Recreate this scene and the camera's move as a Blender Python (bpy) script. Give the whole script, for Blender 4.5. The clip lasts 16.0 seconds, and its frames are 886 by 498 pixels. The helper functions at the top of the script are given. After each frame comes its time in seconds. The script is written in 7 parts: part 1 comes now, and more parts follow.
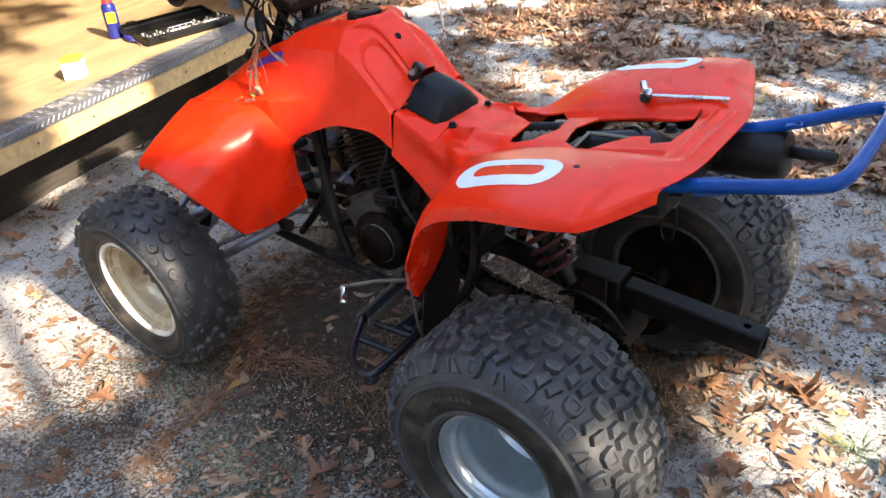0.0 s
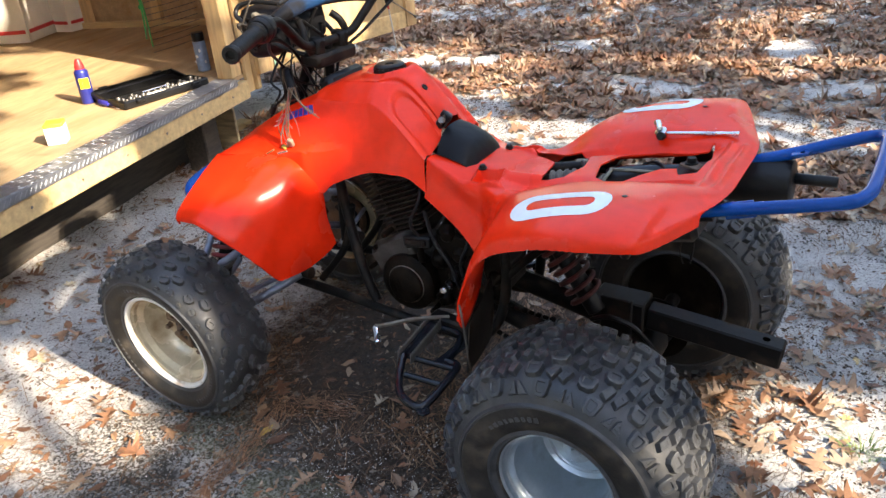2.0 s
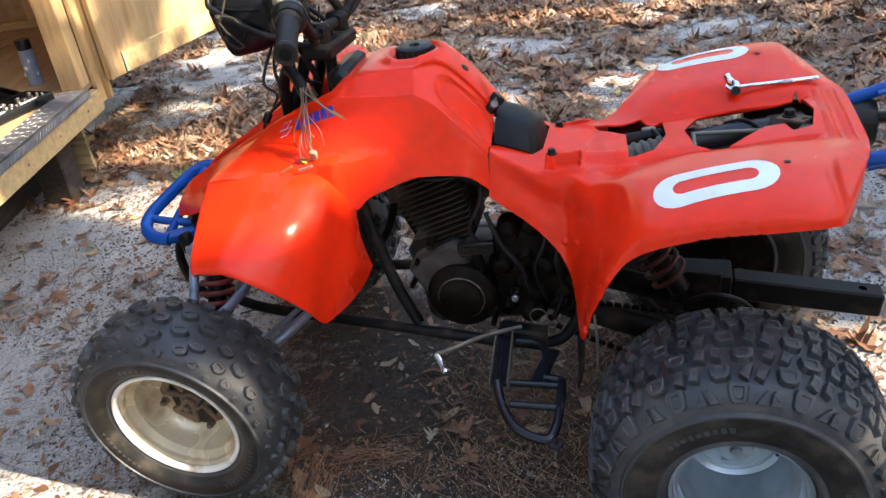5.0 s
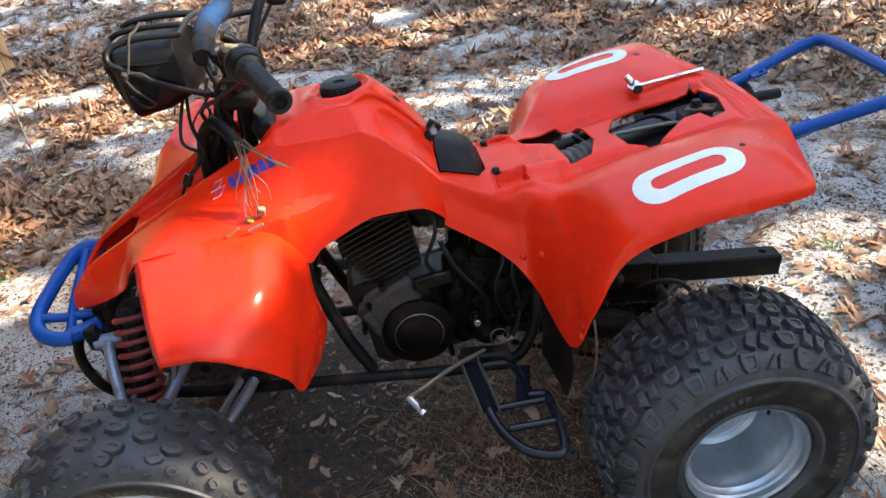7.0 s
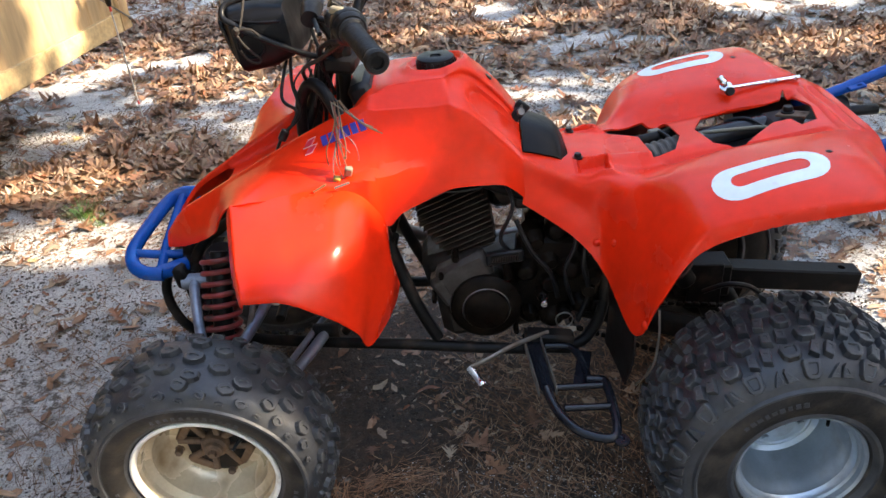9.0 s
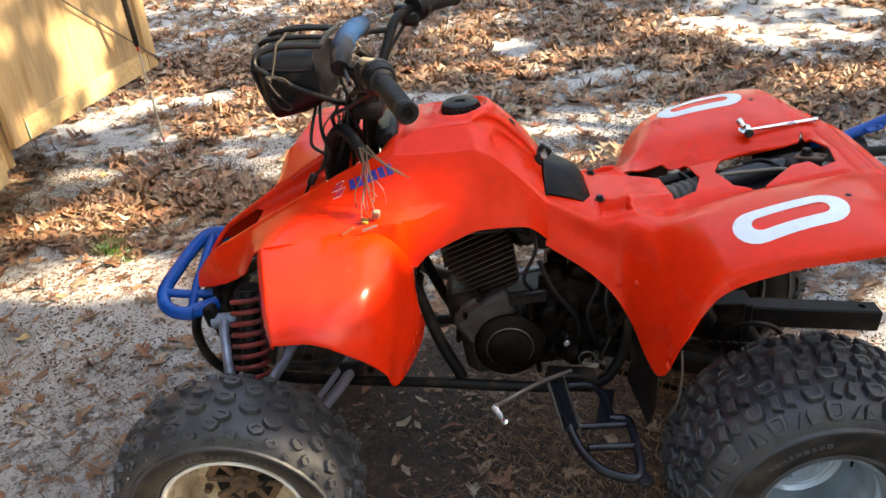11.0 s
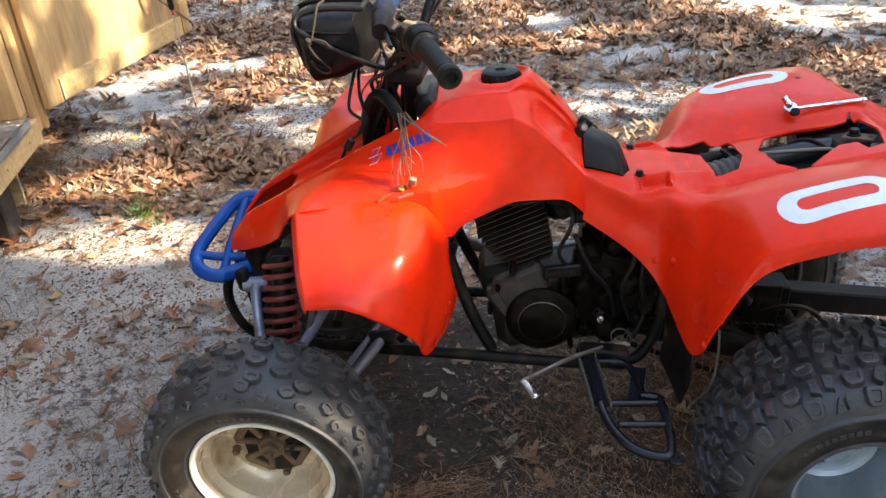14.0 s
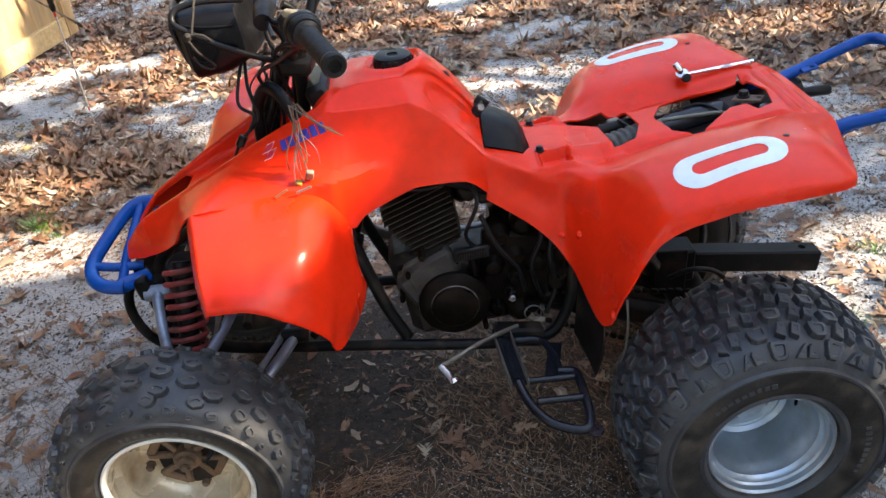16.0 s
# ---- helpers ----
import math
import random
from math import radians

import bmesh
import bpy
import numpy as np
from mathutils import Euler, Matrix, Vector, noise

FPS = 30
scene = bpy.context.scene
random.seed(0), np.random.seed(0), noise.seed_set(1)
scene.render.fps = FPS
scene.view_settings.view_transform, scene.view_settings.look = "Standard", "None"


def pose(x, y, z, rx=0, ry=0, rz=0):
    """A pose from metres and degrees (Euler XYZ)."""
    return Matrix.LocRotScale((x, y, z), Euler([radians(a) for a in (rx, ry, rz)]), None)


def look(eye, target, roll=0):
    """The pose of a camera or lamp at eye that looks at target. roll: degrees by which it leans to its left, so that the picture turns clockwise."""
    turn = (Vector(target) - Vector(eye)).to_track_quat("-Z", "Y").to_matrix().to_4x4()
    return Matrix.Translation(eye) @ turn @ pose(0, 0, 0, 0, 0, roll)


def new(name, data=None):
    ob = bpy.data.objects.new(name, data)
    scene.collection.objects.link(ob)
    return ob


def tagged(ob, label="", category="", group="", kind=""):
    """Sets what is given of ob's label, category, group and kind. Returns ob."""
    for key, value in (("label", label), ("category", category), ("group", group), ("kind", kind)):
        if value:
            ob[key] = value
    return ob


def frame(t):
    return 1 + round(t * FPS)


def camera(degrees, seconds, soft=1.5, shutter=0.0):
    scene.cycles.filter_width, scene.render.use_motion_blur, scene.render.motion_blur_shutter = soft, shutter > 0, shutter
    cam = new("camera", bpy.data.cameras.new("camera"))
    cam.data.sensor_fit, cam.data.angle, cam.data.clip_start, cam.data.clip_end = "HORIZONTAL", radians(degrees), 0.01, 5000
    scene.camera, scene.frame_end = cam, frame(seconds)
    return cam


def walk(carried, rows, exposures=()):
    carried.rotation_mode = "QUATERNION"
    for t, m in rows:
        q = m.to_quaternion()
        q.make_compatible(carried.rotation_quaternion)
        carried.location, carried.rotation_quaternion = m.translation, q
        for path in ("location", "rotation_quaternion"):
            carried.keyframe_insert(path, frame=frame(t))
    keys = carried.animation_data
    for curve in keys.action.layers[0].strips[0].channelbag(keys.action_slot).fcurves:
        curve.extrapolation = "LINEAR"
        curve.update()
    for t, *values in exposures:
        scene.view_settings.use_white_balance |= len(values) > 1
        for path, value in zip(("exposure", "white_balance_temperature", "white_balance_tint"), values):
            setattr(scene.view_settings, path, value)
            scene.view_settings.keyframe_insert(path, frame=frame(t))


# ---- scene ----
cam = camera(55.5, 16.0)
PATH = [
    (0, (0.751, -1.475, 1.391), (-0.348, -0.12, 0.412), -6.2),
    (0.5, (0.656, -1.622, 1.415), (-0.294, -0.111, 0.512), -5.8),
    (1, (0.625, -1.66, 1.439), (-0.303, -0.116, 0.569), -5.2),
    (1.5, (0.621, -1.683, 1.428), (-0.333, -0.152, 0.564), -5.5),
    (2, (0.604, -1.713, 1.425), (-0.374, -0.205, 0.549), -6.2),
    (2.5, (0.567, -1.739, 1.418), (-0.432, -0.246, 0.539), -6.9),
    (3, (0.512, -1.704, 1.424), (-0.478, -0.217, 0.525), -8.1),
    (3.2, (0.477, -1.684, 1.427), (-0.496, -0.19, 0.521), -9.0),
    (5.3, (-0.181, -1.665, 1.427), (-0.645, 0.011, 0.439), -8.9),
    (5.5, (-0.224, -1.621, 1.426), (-0.69, 0.06, 0.447), -10.1),
    (6, (-0.329, -1.519, 1.424), (-0.752, 0.196, 0.485), -12.6),
    (6.5, (-0.437, -1.559, 1.452), (-0.536, 0.192, 0.49), -11.0),
    (7, (-0.563, -1.636, 1.464), (-0.452, 0.088, 0.457), -8.6),
    (7.5, (-0.583, -1.678, 1.462), (-0.482, 0.046, 0.455), -5.9),
    (8, (-0.56, -1.69, 1.445), (-0.565, 0.057, 0.472), -5.0),
    (8.5, (-0.553, -1.695, 1.45), (-0.61, 0.046, 0.466), -5.3),
    (8.7, (-0.557, -1.703, 1.443), (-0.622, 0.034, 0.454), -5.4),
    (10.8, (-0.576, -1.717, 1.476), (-0.674, 0.033, 0.514), -6.0),
    (11, (-0.58, -1.727, 1.484), (-0.684, 0.043, 0.559), -6.0),
    (11.5, (-0.587, -1.724, 1.488), (-0.721, 0.08, 0.636), -6.1),
    (12, (-0.598, -1.728, 1.489), (-0.758, 0.085, 0.66), -5.7),
    (12.5, (-0.605, -1.728, 1.48), (-0.776, 0.074, 0.63), -5.0),
    (13, (-0.606, -1.721, 1.472), (-0.767, 0.05, 0.558), -4.8),
    (13.5, (-0.603, -1.722, 1.467), (-0.761, 0.029, 0.515), -4.8),
    (14, (-0.606, -1.718, 1.465), (-0.768, 0.024, 0.496), -5.0),
    (14.5, (-0.604, -1.71, 1.46), (-0.757, 0.022, 0.471), -5.3),
    (15, (-0.593, -1.709, 1.46), (-0.697, 0.024, 0.467), -6.2),
    (15.5, (-0.575, -1.706, 1.456), (-0.611, 0.03, 0.463), -7.0),
    (16, (-0.568, -1.691, 1.455), (-0.556, 0.031, 0.438), -6.8),
]
walk(cam, [(t, look(eye, target, roll)) for t, eye, target, roll in PATH], exposures=((0, 2.75, 7500, 12), (3.2, 2.75, 7500, 12), (5.3, 2.79, 7550, 12), (8.7, 2.80, 7600, 12), (11.2, 2.79, 8900, 12), (13, 2.79, 8700, 12), (14.5, 2.79, 8000, 12), (16, 2.77, 7600, 12)))

from mathutils.bvhtree import BVHTree

# ---- light ----
SUN = Vector((0.84, -0.17, 0.52)).normalized()
world = bpy.data.worlds.new("world")
scene.world = world
world.use_nodes = True
wn = world.node_tree
sky = wn.nodes.new("ShaderNodeTexSky")
sky.sky_type, sky.sun_disc = "NISHITA", False
sky.sun_elevation = math.asin(SUN.z)
sky.sun_rotation = math.atan2(SUN.x, SUN.y)
wn.links.new(sky.outputs[0], wn.nodes["Background"].inputs[0])
wn.nodes["Background"].inputs[1].default_value = 0.15
sun = new("sun", bpy.data.lights.new("sun", "SUN"))
sun.data.energy, sun.data.angle, sun.data.color = 2.72, radians(0.55), (1.0, 0.93, 0.82)
sun.matrix_world = look(SUN * 30, (0, 0, 0))

# ---- materials ----


def material(name, color, rough=0.5, metal=0.0, var=0.15, scale=8.0, stretch=(1, 1, 1), fine=0.0, fine_scale=120.0,
             bump=0.0, bump_scale=60.0, stain=None, stain_amount=0.35, stain_scale=5.0, coat=0.0, island=0.0, ramp=None, spec=0.5):
    """A procedural surface: base colour varied at two scales, stains, roughness wear and fine relief."""
    m = bpy.data.materials.new(name)
    m.use_nodes = True
    nt = m.node_tree
    N, L = nt.nodes, nt.links
    b = N["Principled BSDF"]
    b.inputs["Roughness"].default_value, b.inputs["Metallic"].default_value = rough, metal
    b.inputs["Coat Weight"].default_value, b.inputs["Specular IOR Level"].default_value = coat, spec
    tc = N.new("ShaderNodeTexCoord")
    mp = N.new("ShaderNodeMapping")
    mp.inputs["Scale"].default_value = stretch
    L.new(tc.outputs["Object"], mp.inputs[0])

    def noise_tex(s, detail=4.0, vec=mp):
        n = N.new("ShaderNodeTexNoise")
        n.inputs["Scale"].default_value, n.inputs["Detail"].default_value = s, detail
        L.new(vec.outputs[0], n.inputs[0])
        return n

    def mix(fac, a, c, kind="MIX"):
        x = N.new("ShaderNodeMix")
        x.data_type, x.blend_type = "RGBA", kind
        for sock, val in ((0, fac), (6, a), (7, c)):
            if isinstance(val, bpy.types.NodeSocket):
                L.new(val, x.inputs[sock])
            else:
                x.inputs[sock].default_value = val if sock == 0 else (*val, 1)
        return x.outputs[2]

    def span(sock, lo, hi):
        r = N.new("ShaderNodeMapRange")
        r.inputs[1].default_value, r.inputs[2].default_value = lo, hi
        L.new(sock, r.inputs[0])
        return r.outputs[0]

    n1 = noise_tex(scale)
    dark = tuple(c * (1 - var) for c in color)
    light = tuple(min(1.0, c * (1 + var)) for c in color)
    if ramp:
        oi = N.new("ShaderNodeNewGeometry" if island else "ShaderNodeObjectInfo")
        cr = N.new("ShaderNodeValToRGB")
        e = cr.color_ramp.elements
        e[0].position, e[0].color = 0.0, (*ramp[0], 1)
        e[1].position, e[1].color = 1.0, (*ramp[-1], 1)
        for k, c in enumerate(ramp[1:-1]):
            x = e.new((k + 1) / (len(ramp) - 1))
            x.color = (*c, 1)
        L.new(oi.outputs["Random Per Island" if island else "Random"], cr.inputs[0])
        out = mix(span(n1.outputs[0], 0.3, 0.7), cr.outputs[0], tuple(1 - var for _ in range(3)), "MULTIPLY")
    else:
        out = mix(span(n1.outputs[0], 0.35, 0.65), dark, light)
    if fine:
        n2 = noise_tex(fine_scale, 6.0)
        out = mix(span(n2.outputs[0], 0.3, 0.7), out, mix(fine, out, (0, 0, 0)))
    if stain:
        n3 = noise_tex(stain_scale, 8.0)
        f = span(n3.outputs[0], 0.62 - stain_amount * 0.5, 0.78 - stain_amount * 0.3)
        out = mix(f, out, stain)
        rr = N.new("ShaderNodeMapRange")
        rr.inputs[3].default_value, rr.inputs[4].default_value = rough, min(1.0, rough + 0.35)
        L.new(f, rr.inputs[0])
        L.new(rr.outputs[0], b.inputs["Roughness"])
        if metal:
            mm = N.new("ShaderNodeMapRange")
            mm.inputs[3].default_value, mm.inputs[4].default_value = metal, 0.0
            L.new(f, mm.inputs[0])
            L.new(mm.outputs[0], b.inputs["Metallic"])
    L.new(out, b.inputs["Base Color"])
    if bump:
        n4 = noise_tex(bump_scale, 8.0)
        bp = N.new("ShaderNodeBump")
        bp.inputs["Strength"].default_value, bp.inputs["Distance"].default_value = bump, 0.01
        L.new(n4.outputs[0], bp.inputs["Height"])
        L.new(bp.outputs[0], b.inputs["Normal"])
    return m


RED = material("red_plastic", (0.85, 0.030, 0.008), 0.23, spec=0.27, var=0.07, scale=3, fine=0.1, fine_scale=40, bump=0.0, bump_scale=25, stain=(0.64, 0.03, 0.015), stain_amount=0.02, stain_scale=6)
WHITE = material("white_paint", (0.75, 0.8, 0.8), 0.5, var=0.06, fine=0.08, fine_scale=60, stain=(0.6, 0.5, 0.46), stain_amount=0.05, stain_scale=30)
BLUE = material("blue_paint", (0.0, 0.062, 0.30), 0.16, spec=0.24, var=0.12, fine=0.12, bump=0.03, bump_scale=40)
DECAL_BLUE = material("decal_blue", (0.03, 0.03, 0.30), 0.4, var=0.05)
DECAL_RED = material("decal_red", (0.62, 0.02, 0.05), 0.4, var=0.05)
DECAL_EDGE = material("decal_edge", (0.8, 0.55, 0.55), 0.4, var=0.05)
FRAME = material("black_frame_paint", (0.010, 0.0092, 0.0088), 0.4, spec=0.13, var=0.2, fine=0.15, bump=0.06, bump_scale=50, stain=(0.05, 0.035, 0.025), stain_amount=0.22, stain_scale=14)
PEG = material("blue_black_enamel", (0.010, 0.0115, 0.015), 0.25, spec=0.35, var=0.2, bump=0.05, bump_scale=50)
PLASTIC = material("black_plastic", (0.009, 0.009, 0.0095), 0.36, spec=0.22, var=0.25, fine=0.2, bump=0.08, bump_scale=80)
VINYL = material("black_vinyl", (0.006, 0.006, 0.007), 0.38, spec=0.14, var=0.25, scale=12, bump=0.25, bump_scale=18)
PADVINYL = material("blue_pad_vinyl", (0.007, 0.036, 0.10), 0.6, spec=0.2, var=0.25, scale=10, bump=0.15, bump_scale=30, stain=(0.010, 0.011, 0.014), stain_amount=0.4, stain_scale=9)
RUBBER = material("tyre_rubber", (0.044, 0.046, 0.050), 0.45, spec=0.5, var=0.3, scale=9, fine=0.3, fine_scale=70, bump=0.12, bump_scale=140, stain=(0.080, 0.077, 0.070), stain_amount=0.2, stain_scale=14)
GRIP = material("grip_rubber", (0.010, 0.0095, 0.009), 0.5, spec=0.25, var=0.3, bump=0.2, bump_scale=160, stain=(0.035, 0.030, 0.024), stain_amount=0.15)
ALLOY = material("rear_rim_alloy", (0.46, 0.52, 0.56), 0.3, metal=0.75, var=0.1, fine=0.08, bump=0.02, stain=(0.3, 0.31, 0.33), stain_amount=0.16, stain_scale=12)
CREAM = material("front_rim_enamel", (0.68, 0.57, 0.39), 0.25, metal=0.25, var=0.12, scale=6, fine=0.1, stain=(0.3, 0.19, 0.09), stain_amount=0.28, stain_scale=9)
RIMLIP = material("rim_lip", (0.84, 0.81, 0.74), 0.3, metal=0.1, var=0.08, stain=(0.36, 0.24, 0.13), stain_amount=0.12, stain_scale=16)
RUSTHUB = material("rusty_hub", (0.17, 0.105, 0.065), 0.75, var=0.35, scale=20, fine=0.3, bump=0.3, bump_scale=60, stain=(0.22, 0.12, 0.06), stain_amount=0.3, stain_scale=18)
# ENGINE, ENGDARK and FINS carry the shade round the engine in their colours
ENGINE = material("engine_aluminium", (0.026, 0.023, 0.020), 0.4, metal=0.4, var=0.35, scale=10, fine=0.3, bump=0.15, bump_scale=60, stain=(0.03, 0.02, 0.014), stain_amount=0.5, stain_scale=12)
ALLOYCASE = material("scuffed_alloy", (0.085, 0.077, 0.070), 0.42, metal=0.5, var=0.25, scale=18, fine=0.25, bump=0.1, bump_scale=60, stain=(0.03, 0.02, 0.014), stain_amount=0.4, stain_scale=22)
ENGDARK = material("shaded_engine_grime", (0.0070, 0.0048, 0.0034), 0.30, spec=0.07, var=0.4, scale=14, fine=0.3, bump=0.3, bump_scale=50, stain=(0.016, 0.011, 0.007), stain_amount=0.25, stain_scale=16)
FINS = material("oxidised_fins", (0.060, 0.042, 0.028), 0.6, metal=0.3, var=0.3, fine=0.3, bump=0.2, bump_scale=70, stain=(0.03, 0.02, 0.013), stain_amount=0.4, stain_scale=15)
SCUFFED = material("scuffed_rubber", (0.125, 0.128, 0.125), 0.75, spec=0.25, var=0.5, scale=30, fine=0.35, fine_scale=150, stain=(0.04, 0.04, 0.042), stain_amount=0.45, stain_scale=25)
SIDEWALL = material("grimy_sidewall", (0.022, 0.020, 0.018), 0.5, spec=0.3, var=0.35, scale=12, fine=0.3, fine_scale=70, bump=0.12, bump_scale=140, stain=(0.075, 0.060, 0.046), stain_amount=0.3, stain_scale=18)
BOOT = material("dusty_rubber", (0.085, 0.080, 0.072), 0.75, var=0.3, scale=30, fine=0.3, bump=0.2, bump_scale=80, stain=(0.16, 0.14, 0.115), stain_amount=0.3, stain_scale=20)
ARMGREY = material("grey_arm_paint", (0.27, 0.31, 0.38), 0.32, metal=0.4, var=0.15, fine=0.15, bump=0.05, stain=(0.08, 0.06, 0.05), stain_amount=0.15, stain_scale=14)
# darker copy of SPRINGRED, with the rear spring's shade in its colour
SPRINGSHADE = material("shaded_red_spring", (0.085, 0.018, 0.016), 0.5, var=0.3, stain=(0.03, 0.018, 0.013), stain_amount=0.4, stain_scale=20)
SPRINGRED = material("faded_red_spring", (0.30, 0.035, 0.03), 0.45, var=0.25, stain=(0.07, 0.03, 0.022), stain_amount=0.3, stain_scale=20)
CHROME = material("chrome", (0.72, 0.73, 0.75), 0.14, metal=1.0, var=0.06, stain=(0.35, 0.33, 0.3), stain_amount=0.08, stain_scale=30)
STEEL = material("dull_steel", (0.19, 0.18, 0.165), 0.4, metal=0.8, var=0.2, stain=(0.1, 0.06, 0.035), stain_amount=0.25, stain_scale=20)
RUSTSTEEL = material("worn_lever_steel", (0.17, 0.15, 0.13), 0.42, metal=0.7, var=0.2, fine=0.2, stain=(0.10, 0.06, 0.035), stain_amount=0.3, stain_scale=25)
PLY = material("plywood_sheet", (0.45, 0.31, 0.165), 0.65, var=0.14, scale=3, stretch=(1, 5, 5), fine=0.2, fine_scale=14, bump=0.1, bump_scale=30, stain=(0.36, 0.22, 0.1), stain_amount=0.16, stain_scale=2.5)
PINE = material("pine_timber", (0.60, 0.40, 0.19), 0.6, var=0.16, scale=4, stretch=(9, 9, 1), fine=0.22, fine_scale=16, bump=0.1, bump_scale=25, stain=(0.34, 0.19, 0.08), stain_amount=0.12, stain_scale=2)
PINEX = material("pine_board", (0.60, 0.42, 0.20), 0.6, var=0.16, scale=4, stretch=(9, 1, 9), fine=0.22, fine_scale=16, bump=0.1, bump_scale=25, stain=(0.36, 0.2, 0.08), stain_amount=0.12, stain_scale=2)
DOORPLY = material("door_plywood", (0.50, 0.34, 0.17), 0.6, var=0.2, scale=3, stretch=(5, 5, 0.8), fine=0.25, fine_scale=10, bump=0.08, bump_scale=20, stain=(0.33, 0.2, 0.09), stain_amount=0.25, stain_scale=3)
OLDWOOD = material("weathered_wood", (0.33, 0.27, 0.17), 0.8, var=0.3, stretch=(8, 1, 8), fine=0.3, bump=0.2)
# wood colour with the shade under the shed put into it
SHADEWOOD = material("shade_dark_wood", (0.045, 0.036, 0.028), 0.85, var=0.35, stretch=(1, 8, 8), fine=0.3, bump=0.2)
PLATE = material("diamond_plate", (0.33, 0.34, 0.36), 0.40, metal=0.8, var=0.12, scale=14, stain=(0.25, 0.24, 0.22), stain_amount=0.15, stain_scale=14)
CANBLUE = material("can_blue", (0.014, 0.02, 0.16), 0.35, var=0.06)
CANYELLOW = material("can_yellow", (0.8, 0.62, 0.03), 0.4, var=0.05)
CANRED = material("can_red", (0.55, 0.03, 0.03), 0.4, var=0.06)
CARTON = material("carton_white", (0.72, 0.7, 0.62), 0.6, var=0.06, fine=0.06)
CARTONY = material("carton_yellow", (0.75, 0.62, 0.05), 0.6, var=0.06)
PAINTCAN = material("paint_can_print", (0.17, 0.22, 0.3), 0.4, var=0.2, scale=30)
GREEN = material("green_rope", (0.03, 0.3, 0.08), 0.6, var=0.25, bump=0.3, bump_scale=200)
RODSTEEL = material("pale_steel", (0.55, 0.53, 0.50), 0.4, metal=0.1, var=0.15, fine=0.15)
TAN = material("wire_tan", (0.16, 0.085, 0.035), 0.5, var=0.2)
WIREG = material("wire_grey", (0.10, 0.10, 0.085), 0.5, var=0.2)
WIRERED = material("wire_red", (0.22, 0.05, 0.04), 0.5, var=0.2)
TWINE = material("brown_twine", (0.026, 0.020, 0.014), 0.8, var=0.3, fine=0.3, fine_scale=300, bump=0.3, bump_scale=300)
PLUG = material("connector_plastic", (0.17, 0.155, 0.11), 0.5, var=0.15)
GREENTAPE = material("green_mark", (0.3, 0.55, 0.36), 0.6, var=0.1)
PLUGY = material("yellowed_plastic", (0.30, 0.20, 0.03), 0.5, var=0.2)
BARK = material("bark", (0.11, 0.085, 0.065), 0.9, var=0.35, scale=6, stretch=(4, 4, 1), fine=0.4, fine_scale=30, bump=0.8, bump_scale=14)
CANOPY = material("tree_leaves", (0.07, 0.08, 0.03), 0.6, var=0.3, island=1.0, ramp=((0.05, 0.08, 0.02), (0.10, 0.09, 0.03), (0.16, 0.09, 0.04)))
LEAF = material("oak_leaf_litter", (0.2, 0.1, 0.05), 0.62, var=0.3, scale=40, island=1.0, fine=0.2, fine_scale=150,
                ramp=((0.11, 0.053, 0.030), (0.20, 0.092, 0.047), (0.28, 0.145, 0.077), (0.38, 0.235, 0.138), (0.27, 0.098, 0.042), (0.43, 0.31, 0.20), (0.15, 0.074, 0.042), (0.34, 0.165, 0.078), (0.48, 0.39, 0.28), (0.19, 0.095, 0.054)))
PALELEAF = material("pale_leaf", (0.38, 0.34, 0.28), 0.6, var=0.2, scale=60, island=1.0, ramp=((0.36, 0.33, 0.28), (0.45, 0.36, 0.2), (0.5, 0.33, 0.1)))
NEEDLE = material("pine_needles", (0.22, 0.12, 0.06), 0.7, island=1.0, ramp=((0.06, 0.03, 0.015), (0.15, 0.075, 0.035), (0.24, 0.13, 0.065), (0.36, 0.24, 0.14)))
REDNEEDLE = material("red_pine_needles", (0.30, 0.15, 0.08), 0.6, island=1.0, ramp=((0.24, 0.11, 0.055), (0.42, 0.20, 0.10), (0.56, 0.33, 0.19), (0.46, 0.22, 0.11)))
YELLOWLEAF = material("yellow_leaf", (0.62, 0.42, 0.10), 0.55, var=0.25, scale=60, stain=(0.42, 0.26, 0.1), stain_amount=0.3, stain_scale=50)
GRIT = material("bark_grit", (0.08, 0.06, 0.045), 0.85, island=1.0, ramp=((0.025, 0.020, 0.016), (0.06, 0.045, 0.034), (0.11, 0.075, 0.05), (0.04, 0.033, 0.027), (0.30, 0.27, 0.23)))
SANDGRAIN = material("white_sand_grain", (0.58, 0.56, 0.53), 0.8, island=1.0, ramp=((0.42, 0.40, 0.37), (0.64, 0.63, 0.61), (0.52, 0.50, 0.46)))
GRASS = material("grass_blades", (0.07, 0.16, 0.03), 0.55, island=1.0, ramp=((0.05, 0.13, 0.02), (0.10, 0.22, 0.04), (0.16, 0.22, 0.07)))


